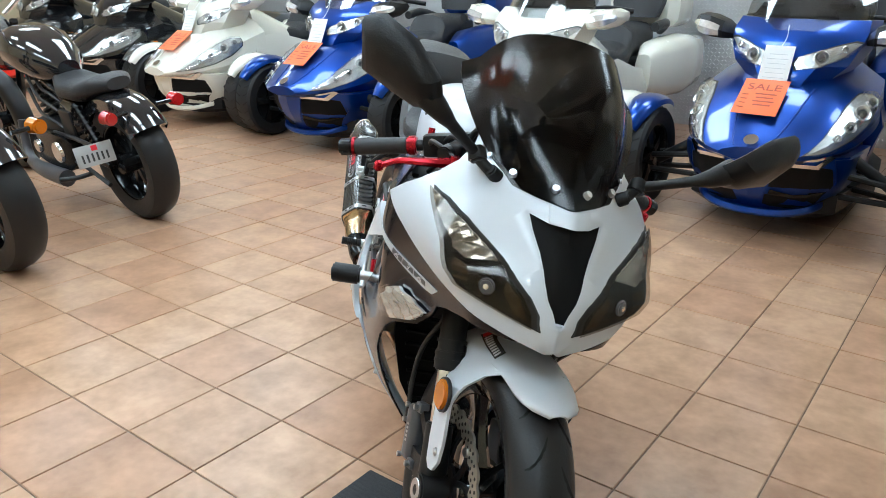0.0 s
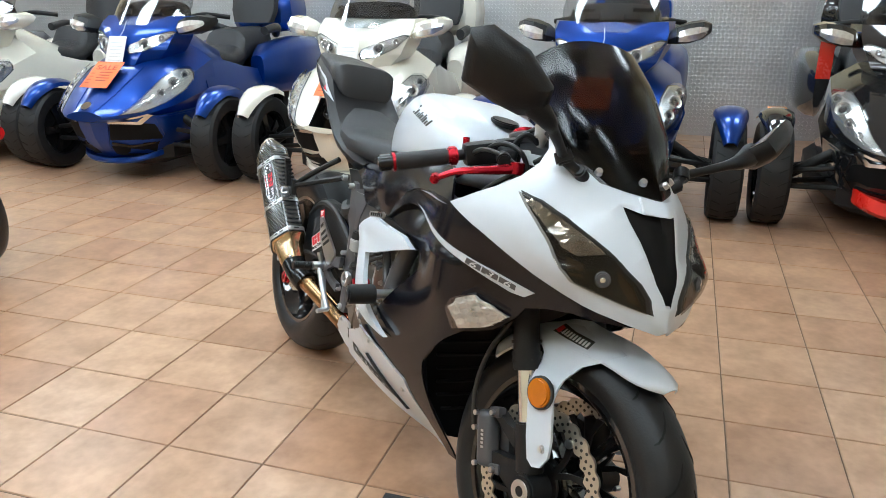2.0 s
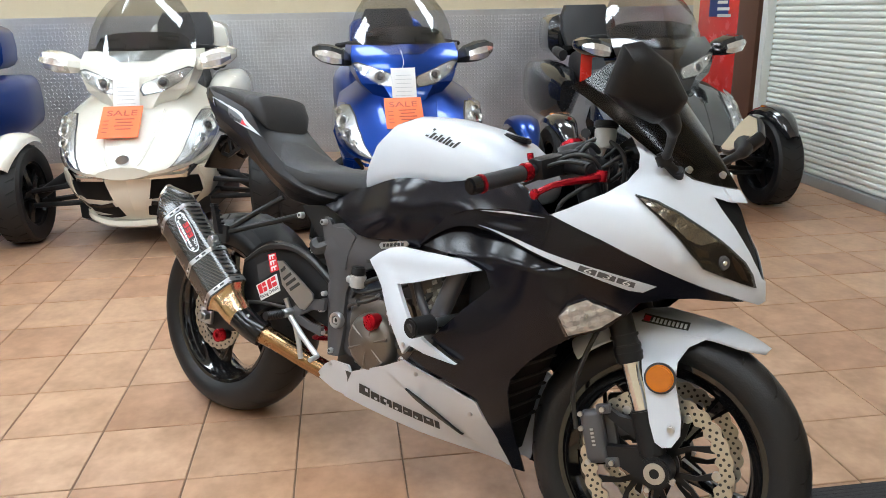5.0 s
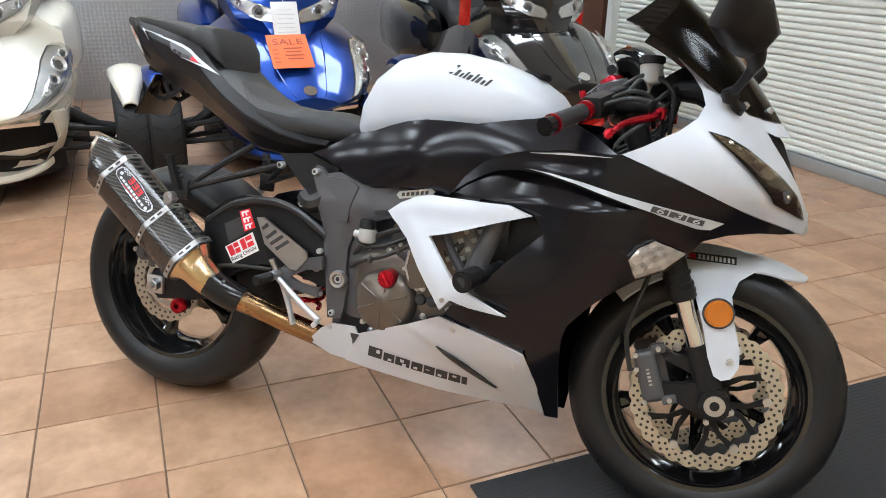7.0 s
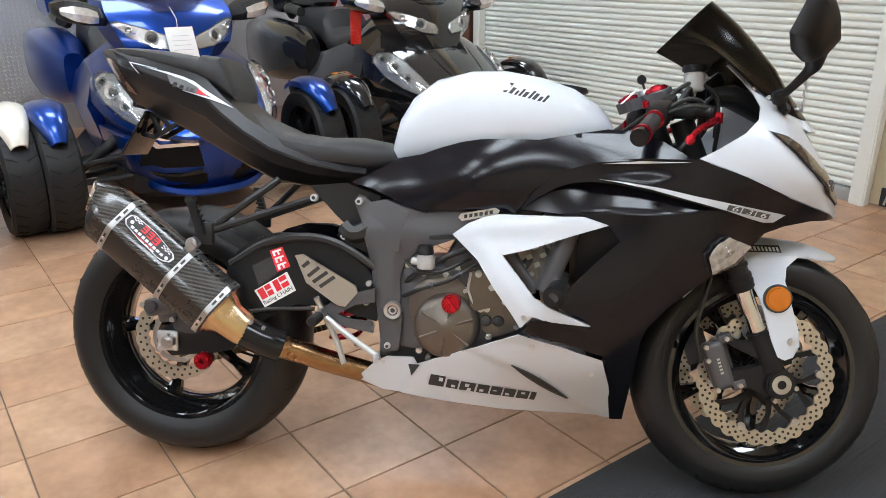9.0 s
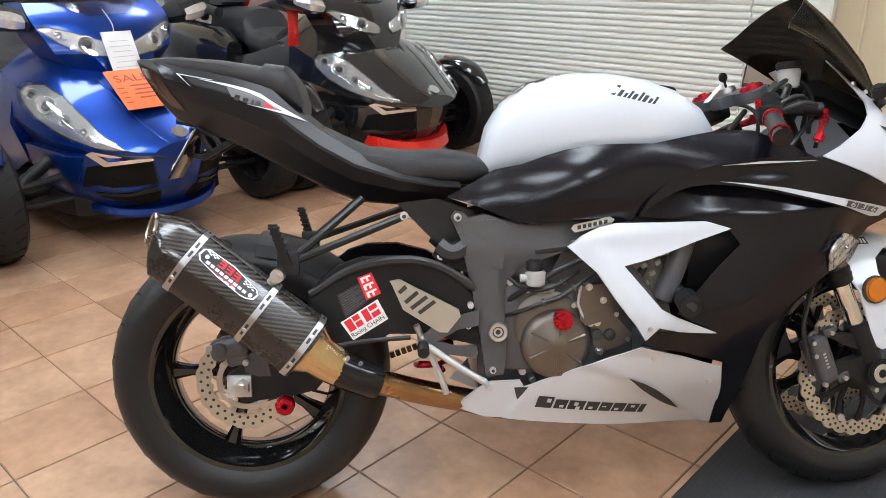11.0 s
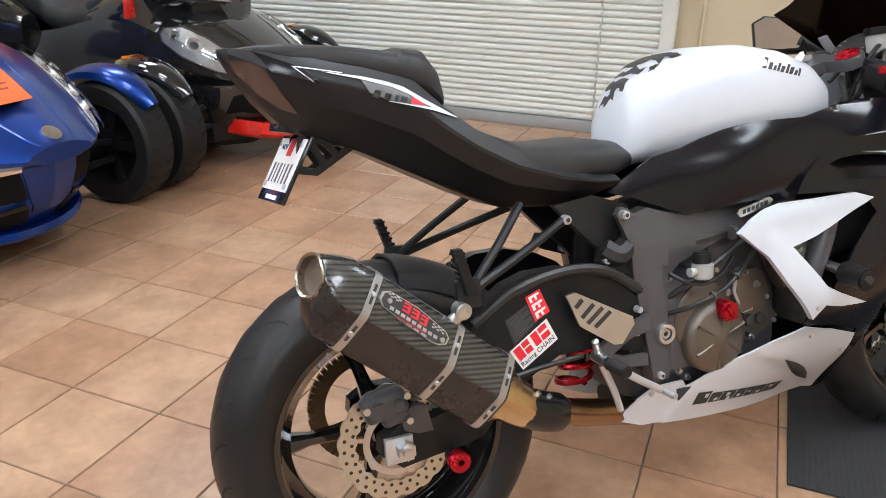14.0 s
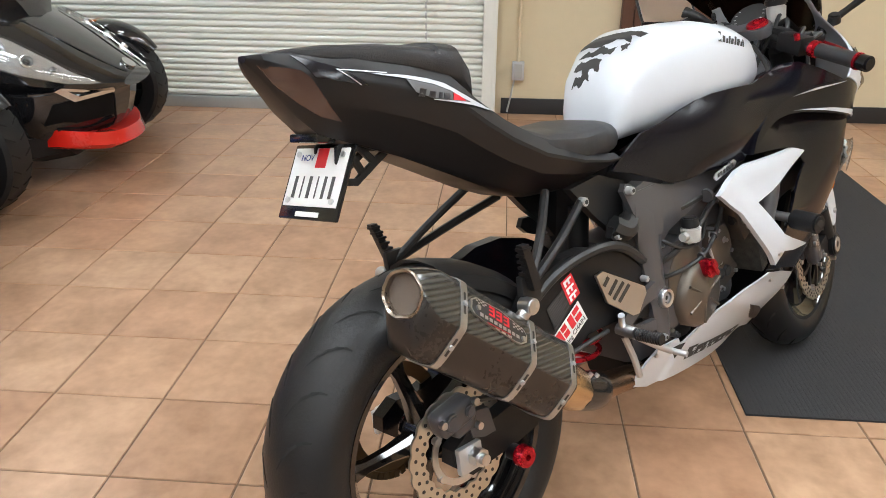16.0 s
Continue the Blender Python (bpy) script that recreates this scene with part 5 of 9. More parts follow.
# dash and inner fairing behind the screen
bm = bmesh.new()
axis = Vector((-0.62, 0, 0.78))
c = Vector((1.225, 0.010, 0.940))
cyl(bm, c - axis * 0.03, c + axis * 0.012, 0.040, 0.052, n=36, bev=0.004)
side_panel = bmesh.new()
box(side_panel, (1.235, 0.060, 0.930), (0.05, 0.09, 0.040), 0.012, Matrix.Translation((1.235, 0.060, 0.930)) @ Matrix.Rotation(radians(38), 4, "Y") @ Matrix.Translation((-1.235, -0.060, -0.930)))
loft(bm, [[(x, y, z) for y, z in sup(w, t, b, 12, 3)] for x, w, t, b in ((1.22, 0.05, 0.940, 0.905), (1.28, 0.06, 0.950, 0.90), (1.40, 0.05, 0.90, 0.84))])
dial = bp("instrument_panel", bm, "plastic", bike, "black instrument panel with a round dial")
bp("display_box", side_panel, "plastic", dial)
bm = bmesh.new()
cyl(bm, c + axis * 0.011, c + axis * 0.0135, 0.045, n=36)
bp("dial_face", bm, "ink", dial)
bm = bmesh.new()
for k in range(11):
    t = radians(-120 + 24 * k)
    side2 = axis.cross(Vector((0, 1, 0)))
    p = c + axis * 0.0142 + (Vector((0, 1, 0)) * math.sin(t) + side2 * math.cos(t)) * 0.037
    box(bm, p, (0.004, 0.004, 0.0012), 0)
bps("dial_mark", bm, "paper", dial)
bm = bmesh.new()
loft(bm, [[(x, y, z) for y, z in sup(w, t, b, 16, 3)] for x, w, t, b in ((0.95, 0.16, 0.75, 0.45), (1.1, 0.19, 0.72, 0.50), (1.25, 0.17, 0.75, 0.62), (1.40, 0.10, 0.80, 0.68))])
bp("inner_fairing", bm, "plastic", bike)

# mirrors
for s in (-1, 1):
    droop = Matrix.Translation((1.350, 0.172, 0.884)) @ Matrix.Rotation(radians(-15), 4, "X") @ Matrix.Scale(1.07, 4) @ Matrix.Translation((-1.350, -0.172, -0.884)) if s > 0 else Matrix.Identity(4)
    mi = new("mirror")
    mi.parent = bike
    bm = bmesh.new()
    foot, knob = Vector((1.364, s * 0.117, 0.891)), Vector((1.345, s * 0.147, 0.914))
    neck, head = droop @ Vector((1.380, s * 0.228, 0.974)), droop @ Vector((1.370, s * 0.262, 1.000))
    cyl(bm, foot - Vector((0.004, s * 0.010, 0.006)), foot + Vector((0.004, s * 0.010, 0.008)), 0.013, 0.0115, n=16, bev=0.003)
    tube(bm, [foot, foot.lerp(knob, 0.5) + Vector((0, s * 0.003, 0)), knob], 0.010, 12, radii=[0.0105, 0.0095, 0.011])
    cyl(bm, knob + Vector((0.006, -s * 0.003, -0.010)), knob + Vector((-0.006, s * 0.004, 0.013)), 0.0165, 0.015, n=16, bev=0.004)
    tube(bm, [knob, knob.lerp(neck, 0.35) + Vector((0.004, 0, 0)), knob.lerp(neck, 0.75) + Vector((0.004, 0, 0)), neck, head], 0.009, 12, radii=[0.0095, 0.0085, 0.010, 0.016, 0.024])
    bp("stalk", bm, "plastic", mi)
    ring = [Vector((x, s * y, z)) for x, y, z in ((1.380, 0.232, 0.978), (1.409, 0.250, 1.022), (1.388, 0.294, 1.070), (1.352, 0.350, 1.098), (1.330, 0.374, 1.088), (1.300, 0.356, 1.010), (1.322, 0.300, 0.985), (1.352, 0.262, 0.972))]
    c = sum(ring, Vector()) / len(ring)
    n = (ring[1] - ring[5]).cross(ring[3] - ring[7]).normalized()
    n = n if n.x > 0 else -n
    bm = bmesh.new()
    loft(bm, [[c + (p - c) * k + n * d for p in ring] for d, k in ((-0.012, 0.97), (-0.004, 1.0), (0.010, 0.93), (0.024, 0.66), (0.029, 0.30))])
    bm.transform(droop)
    bp("shell", bm, "plastic", mi, "matt black mirror shell")
    bm = bmesh.new()
    loft(bm, [[c + (p - c) * k + n * d for p in ring] for d, k in ((-0.0125, 0.90), (-0.0135, 0.89))])
    bm.transform(droop)
    bp("mirror_glass", bm, "mirror", mi)

# handlebars, levers, top yoke
up3 = Vector((-0.36, 0.0, 0.933)).normalized()
NEAR, FAR = Vector((1.109, -0.067, 0.927)), Vector((1.068, 0.095, 0.916))
across = (FAR - NEAR).normalized()
ahead = across.cross(up3).normalized()
ahead = ahead if ahead.x > 0 else -ahead
span = (FAR - NEAR).length
edge = []
for k in range(13):
    t = radians(-90 - 15 * k)
    edge.append((0.033 * math.cos(t), 0.033 * math.sin(t)))
edge += [(span * 0.3, 0.024), (span * 0.42, 0.042), (span * 0.58, 0.042), (span * 0.7, 0.024)]
for k in range(13):
    t = radians(90 - 15 * k)
    edge.append((span + 0.033 * math.cos(t), 0.033 * math.sin(t)))
edge += [(span * 0.75, -0.020), (span * 0.6, -0.038), (span * 0.4, -0.038), (span * 0.25, -0.020)]
bm = bmesh.new()
loft(bm, [[NEAR + across * (span / 2 + (p - span / 2) * k) + ahead * (q * k) + up3 * h for p, q in edge] for h, k in ((-0.026, 0.98), (-0.003, 1.0), (0.0, 0.985))])
yoke = bp("top_yoke", bm, "frame", bike, "dark grey triangular top yoke", sharp=30)
bm = bmesh.new()
for p in (NEAR, FAR):
    cyl(bm, p - up3 * 0.002, p + up3 * 0.009, 0.0265, 0.0245, n=28, bev=0.003)
    cyl(bm, p + up3 * 0.008, p + up3 * 0.013, 0.011, 0.010, n=6, bev=0.001)
bps("fork_cap", bm, "red", yoke, "red anodised fork cap")
bm = bmesh.new()
c = NEAR.lerp(FAR, 0.60) + ahead * 0.018
cyl(bm, c, c + up3 * 0.012, 0.020, 0.018, n=24, bev=0.002)
bp("ignition_lock", bm, "steel", yoke)
bm = bmesh.new()
cyl(bm, c + up3 * 0.012, c + up3 * 0.036, 0.003, n=8)
cyl(bm, c + up3 * 0.036 - across * 0.003, c + up3 * 0.036 + across * 0.003, 0.011, n=16, bev=0.001)
ky = bp("key", bm, "plastic", yoke, "black key with a white paper tag")
bm = bmesh.new()
loft(bm, [[p + across * w, p - across * w, p - across * w + Vector((0, 0, 0.0012)), p + across * w + Vector((0, 0, 0.0012))] for p, w in ((c + up3 * 0.022 - ahead * 0.012, 0.004), (c + up3 * 0.016 - ahead * 0.022, 0.010), (c - ahead * 0.064 - up3 * 0.002, 0.010))])
bp("tag", bm, "paper", ky, smooth=False)
for s in (-1, 1):
    hb = new("handlebar")
    hb.parent = bike
    a, b = Vector((1.125, s * 0.10, 0.893)), Vector((1.044, s * 0.345, 0.820))
    d = b - a
    bm = bmesh.new()
    cyl(bm, a, b, 0.011, n=16)
    bp("bar", bm, "plastic", hb)
    bm = bmesh.new()
    cyl(bm, a + d * 0.50, a + d * 0.90, 0.0165, 0.0175, n=20, bev=0.003)
    bp("grip", bm, "seat", hb)
    bm = bmesh.new()
    cyl(bm, a + d * 0.43, a + d * 0.50, 0.0195, n=20, bev=0.003)
    cyl(bm, a + d * 0.895, a + d * 0.915, 0.0195, n=20)
    bps("collar", bm, "red", hb, "red anodised collar")
    bm = bmesh.new()
    cyl(bm, a + d * 0.915, a + d * 1.02, 0.0175, n=20, bev=0.004)
    bp("bar_end", bm, "gloss", hb)
    bm = bmesh.new()
    q = Matrix.Translation(a + d * 0.24) @ basis(d)
    box(bm, (0, 0, 0), (0.045, 0.045, 0.075), 0.010, q)
    box(bm, (0, 0, 0), (0.03, 0.05, 0.05), 0.008, q @ Matrix.Translation((0.01, 0.0, -0.05)))
    bp("switch_box", bm, "plastic", hb)
    bm = bmesh.new()
    tube(bm, [(1.222, s * 0.150, 0.868), (1.208, s * 0.19, 0.858), (1.172, s * 0.245, 0.842), (1.150, s * 0.275, 0.822)], 0.008, 8, radii=[0.011, 0.0085, 0.0065, 0.006])
    c = Vector((1.149, s * 0.279, 0.820))
    cyl(bm, c + Vector((-0.004, 0, -0.009)), c + Vector((0.004, 0, 0.009)), 0.0095, n=14, bev=0.004)
    cyl(bm, (1.222, s * 0.150, 0.858), (1.222, s * 0.150, 0.880), 0.014, n=14)
    bp("lever", bm, "red", hb, "red anodised lever")
# brake fluid reservoir
rs = new("fluid_reservoir")
rs.parent = bike
bm = bmesh.new()
cyl(bm, (1.188, -0.076, 0.928), (1.186, -0.076, 0.968), 0.021, 0.024, n=24, bev=0.003)
cyl(bm, (1.181, -0.078, 0.910), (1.184, -0.077, 0.930), 0.007, 0.010, n=14)
bp("cup", bm, "resin", rs, "milky fluid cup")
bm = bmesh.new()
cyl(bm, (1.186, -0.076, 0.968), (1.185, -0.076, 0.984), 0.0265, n=24, bev=0.003)
bp("cap", bm, "plastic", rs)
bm = bmesh.new()
for k, (y0, z0) in enumerate(((-0.09, 0.88), (0.05, 0.87), (-0.02, 0.86), (0.09, 0.88))):
    tube(bm, [(1.19, y0, z0), (1.24, y0 * 0.6, z0 + 0.045), (1.22, y0 * 0.2, z0 - 0.03), (1.12, y0 * 0.3, z0 - 0.10)], 0.005, 8)
for pts, r in (([(1.10, -0.16, 0.872), (1.16, -0.155, 0.905), (1.20, -0.13, 0.895), (1.21, -0.10, 0.84)], 0.005),
               ([(1.09, -0.18, 0.865), (1.17, -0.19, 0.890), (1.225, -0.15, 0.870), (1.23, -0.12, 0.80)], 0.0045),
               ([(1.12, -0.10, 0.905), (1.18, -0.09, 0.945), (1.235, -0.08, 0.915), (1.24, -0.07, 0.83)], 0.005),
               ([(1.15, -0.12, 0.90), (1.17, -0.11, 0.93), (1.182, -0.078, 0.915)], 0.006),
               ([(1.08, 0.16, 0.872), (1.16, 0.15, 0.905), (1.21, 0.12, 0.88), (1.20, 0.09, 0.80)], 0.005),
               ([(1.11, 0.10, 0.905), (1.17, 0.06, 0.94), (1.22, 0.03, 0.90), (1.22, 0.02, 0.82)], 0.005)):
    tube(bm, pts, r, 8)
bp("cable_loom", bm, "hose", bike)
bm = bmesh.new()
q = Matrix.Translation((1.165, -0.140, 0.882)) @ Matrix.Rotation(radians(-25), 4, "Z")
box(bm, (0, 0, 0), (0.075, 0.032, 0.032), 0.010, q, 3)
cyl(bm, q @ Vector((0.02, -0.01, 0)), q @ Vector((0.058, -0.012, -0.004)), 0.014, n=18, bev=0.003)
bp("master_cylinder", bm, "plastic", bike, "black radial brake master cylinder")
bm = bmesh.new()
for x, z in ((1.075, 0.872), (1.090, 0.858)):
    cyl(bm, (x, -0.180, z + 0.012), (x - 0.004, -0.180, z + 0.026), 0.007, n=14)
bps("switch", bm, "red", bike, "red handlebar switch")
bm = bmesh.new()
tube(bm, [(1.10, -0.06, 0.88), (1.03, -0.13, 0.83), (0.98, -0.15, 0.79)], 0.006, 8)
tube(bm, [(1.21, -0.14, 0.86), (1.15, -0.17, 0.80), (1.16, -0.16, 0.74)], 0.005, 8)
bps("brake_line", bm, "hose", bike)

# tank
bm = bmesh.new()
T = ((0.520, 0.052, 0.800, 0.735, 2.4), (0.535, 0.074, 0.855, 0.735, 2.6), (0.565, 0.092, 0.903, 0.74, 2.8), (0.62, 0.112, 0.944, 0.745, 3.0), (0.70, 0.143, 0.964, 0.755, 3.2), (0.78, 0.162, 0.965, 0.765, 3.3), (0.86, 0.165, 0.952, 0.770, 3.2), (0.93, 0.152, 0.930, 0.775, 3.0), (0.985, 0.128, 0.897, 0.78, 2.8), (1.015, 0.095, 0.866, 0.785, 2.5), (1.028, 0.05, 0.840, 0.79, 2.2))
loft(bm, [[(x, y, z) for y, z in sup(w, t, b, 36, p)] for x, w, t, b, p in T])
tank = bp("fuel_tank", bm, "white", bike, "pearl white fuel tank", sharp=60)


def tank_y(x, z):
    row = [float(np.interp(x, [q[0] for q in T], [q[i] for q in T])) for i in range(1, 5)]
    w, t, b, p = row
    k = min(abs(z - (t + b) / 2) / ((t - b) / 2), 0.999)
    return w * (1 - k ** p) ** (1 / p)


def tank_top(x, y):
    w, t, b, p = [float(np.interp(x, [q[0] for q in T], [q[i] for q in T])) for i in range(1, 5)]
    k = min(abs(y) / w, 0.999)
    return (t + b) / 2 + (t - b) / 2 * (1 - k ** p) ** (1 / p)


bps("lettering_block", glyphs(bmesh.new(), tank_y, 0.775, 0.912, 0.868, 0.890, 0.020, (1, 1, 0.7, 0.7, 1, 0.7, 1, 0.8, 0.7), 0.0012, 0.85, 0.62, 0.45), "ink", tank)
# torn-edged black protector on the tank's back
pad = random.Random(8)
bm = bmesh.new()
STRIPS = (((0.612, 0.078), (0.652, 0.060), (0.668, -0.020), (0.655, -0.072), (0.634, -0.066), (0.640, -0.040), (0.612, -0.058), (0.620, -0.020), (0.603, 0.012)),
          ((0.584, 0.062), (0.598, 0.040), (0.592, 0.028), (0.606, 0.004), (0.596, -0.012), (0.602, -0.034), (0.582, -0.026), (0.586, 0.004), (0.578, 0.018), (0.582, 0.034)),
          ((0.560, 0.056), (0.575, 0.044), (0.568, 0.030), (0.576, 0.010), (0.571, -0.014), (0.553, -0.014), (0.558, 0.004), (0.551, 0.020), (0.558, 0.034)),
          ((0.539, 0.048), (0.552, 0.046), (0.549, 0.030), (0.557, 0.016), (0.543, 0.002), (0.544, 0.018), (0.536, 0.026), (0.541, 0.036)),
          ((0.604, -0.040), (0.612, -0.056), (0.598, -0.058), (0.592, -0.046)))
for strip in STRIPS:
    line = []
    for a, b in zip(strip, strip[1:] + strip[:1]):
        a, b = Vector(a), Vector(b)
        line.append(tuple(a))
        side = Vector((b.y - a.y, a.x - b.x)).normalized()
        for f in (0.3, 0.55, 0.8):
            line.append(tuple(a.lerp(b, f) + side * pad.uniform(-0.0022, 0.0022)))
    src = cells(line, 0.006)
    made = {v: bm.verts.new((v.co.x, v.co.y, tank_top(v.co.x, v.co.y) + 0.0012)) for v in src.verts}
    for f in src.faces:
        bm.faces.new([made[v] for v in f.verts])
    src.free()
bp("tank_pad", bm, "ink", tank, "black tank pad with torn edges")
bm = bmesh.new()
cyl(bm, (0.93, 0, 0.925), (0.932, 0, 0.938), 0.034, n=28, bev=0.003)
bp("fuel_cap", bm, "plastic", tank)

# black cover under the tank
COVER = [(0.440, 0.704), (0.505, 0.738), (0.540, 0.760), (0.600, 0.772), (0.643, 0.788), (0.690, 0.802), (0.738, 0.810), (0.800, 0.812), (0.860, 0.812), (0.930, 0.826), (1.000, 0.838), (1.060, 0.836), (1.110, 0.815), (1.165, 0.782), (1.065, 0.776), (0.986, 0.770), (0.945, 0.760), (0.893, 0.738), (0.850, 0.700), (0.815, 0.655), (0.760, 0.650), (0.690, 0.655), (0.630, 0.648), (0.590, 0.650), (0.545, 0.668), (0.490, 0.690)]
COVER_TOP = ((0.44, 0.705, 0.118), (0.505, 0.738, 0.108), (0.54, 0.760, 0.106), (0.60, 0.772, 0.118), (0.643, 0.788, 0.128), (0.69, 0.802, 0.140), (0.738, 0.810, 0.152), (0.80, 0.812, 0.163), (0.86, 0.812, 0.170), (0.93, 0.826, 0.168), (1.0, 0.838, 0.166), (1.06, 0.836, 0.186), (1.11, 0.815, 0.213), (1.165, 0.783, 0.245))
COVER_LOW = ((0.44, 0.703, 0.118), (0.49, 0.690, 0.126), (0.545, 0.668, 0.138), (0.59, 0.650, 0.150), (0.63, 0.648, 0.158), (0.69, 0.652, 0.167), (0.76, 0.650, 0.175), (0.815, 0.655, 0.181), (0.85, 0.700, 0.188), (0.893, 0.738, 0.198), (0.945, 0.760, 0.207), (0.986, 0.770, 0.215), (1.065, 0.776, 0.228), (1.165, 0.781, 0.245))


SOFTEN = tuple((0.018 * k, w) for k, w in zip(range(-3, 4), (0.06, 0.13, 0.20, 0.22, 0.20, 0.13, 0.06)))


def cover_s(x, z):
    """From the lower to the upper edge, swelling out most beside the knee."""
    (zt, wt), (zl, wl) = [[sum(float(np.interp(x + d, [r[0] for r in rows], [r[k] for r in rows])) * w for d, w in SOFTEN) for k in (1, 2)] for rows in (COVER_TOP, COVER_LOW)]
    v = min(max((z - zl) / max(zt - zl, 0.004), 0), 1)
    body = min(1.0, max(0.0, (x - 0.45) / 0.12), max(0.0, (1.12 - x) / 0.20))
    body = body * body * (3 - 2 * body)
    return wl + (wt - wl) * v + 0.012 * body * v + body * 4 * v * (1 - v) * (0.005 + 0.016 * math.exp(-((x - 0.735) / 0.10) ** 2))


for s in (-1, 1):
    co = bp("tank_cover", panel(bmesh.new(), COVER, cover_s, 0.006, s, 0, 0.012), "satin", bike, "satin black cover below the tank", sharp=60)
    bm = bmesh.new()
    panel(bm, [(0.700, 0.632), (0.775, 0.648), (0.782, 0.658), (0.772, 0.664), (0.698, 0.648), (0.692, 0.640)], lambda a, b: 0.176, 0.003, s, 0.006, 0.03)
    ba = bp("badge", bm, "steel", co, "small silver badge")
    bm = bmesh.new()
    for k in range(6):
        panel(bm, [(0.705 + 0.011 * k, 0.638 + 0.0022 * k), (0.712 + 0.011 * k, 0.6395 + 0.0022 * k), (0.712 + 0.011 * k, 0.6475 + 0.0022 * k), (0.705 + 0.011 * k, 0.646 + 0.0022 * k)], lambda a, b: 0.176, 0.001, s, 0.007, 0.05)
    bp("lettering", bm, "ink", ba, smooth=False)

# seats and tail
bm = bmesh.new()
loft(bm, [[(x, y, z) for y, z in sup(w, t, b, 20, 2.8)] for x, w, t, b in ((0.175, 0.070, 0.858, 0.80), (0.215, 0.100, 0.838, 0.775), (0.275, 0.124, 0.812, 0.745), (0.36, 0.132, 0.803, 0.728), (0.44, 0.120, 0.805, 0.722), (0.50, 0.092, 0.795, 0.725), (0.535, 0.066, 0.775, 0.735))])
bp("rider_seat", bm, "seat", bike, "black textured rider seat")
bm = bmesh.new()
loft(bm, [[(x, y, z) for y, z in sup(w, t, b, 24, 3.4)] for x, w, t, b in ((-0.190, 0.030, 1.000, 0.992), (-0.165, 0.055, 1.002, 0.984), (-0.12, 0.075, 1.002, 0.974), (-0.03, 0.092, 0.995, 0.952), (0.045, 0.100, 0.984, 0.930), (0.058, 0.100, 0.981, 0.926), (0.064, 0.103, 0.988, 0.922), (0.105, 0.102, 0.983, 0.902), (0.128, 0.094, 0.953, 0.884), (0.140, 0.080, 0.915, 0.880))])
bp("pillion_seat", bm, "seat", bike, "black pillion seat pad")
bm = bmesh.new()
TAIL = ((-0.218, 0.012, 1.000, 0.990), (-0.205, 0.040, 1.000, 0.966), (-0.17, 0.062, 0.998, 0.912), (-0.135, 0.076, 0.993, 0.874), (-0.085, 0.092, 0.985, 0.852), (0.0, 0.106, 0.965, 0.815), (0.08, 0.114, 0.938, 0.774), (0.13, 0.120, 0.890, 0.748), (0.18, 0.126, 0.850, 0.722), (0.25, 0.132, 0.808, 0.692), (0.34, 0.136, 0.770, 0.684), (0.42, 0.130, 0.745, 0.690), (0.47, 0.120, 0.735, 0.70))
TSEC = ((1.0, 0.50), (0.955, 0.86), (0.72, 1.0), (0.66, 1.0), (0.40, 0.86), (0.36, 0.80), (0.07, 0.56), (0.0, 0.42))
loft(bm, [[(x, sg * w * k, b + (t - b) * h) for sg, rows in ((-1, TSEC), (1, TSEC[::-1])) for h, k in rows] for x, w, t, b in TAIL])
tail = bp("tail", bm, "tailblack", bike, "satin black tail unit", sharp=24)


def tail_y(x, z):
    w, t, b = [float(np.interp(x, [q[0] for q in TAIL], [q[i] for q in TAIL])) for i in (1, 2, 3)]
    return w * float(np.interp((z - b) / (t - b), [h for h, k in TSEC[::-1]], [k for h, k in TSEC[::-1]]))


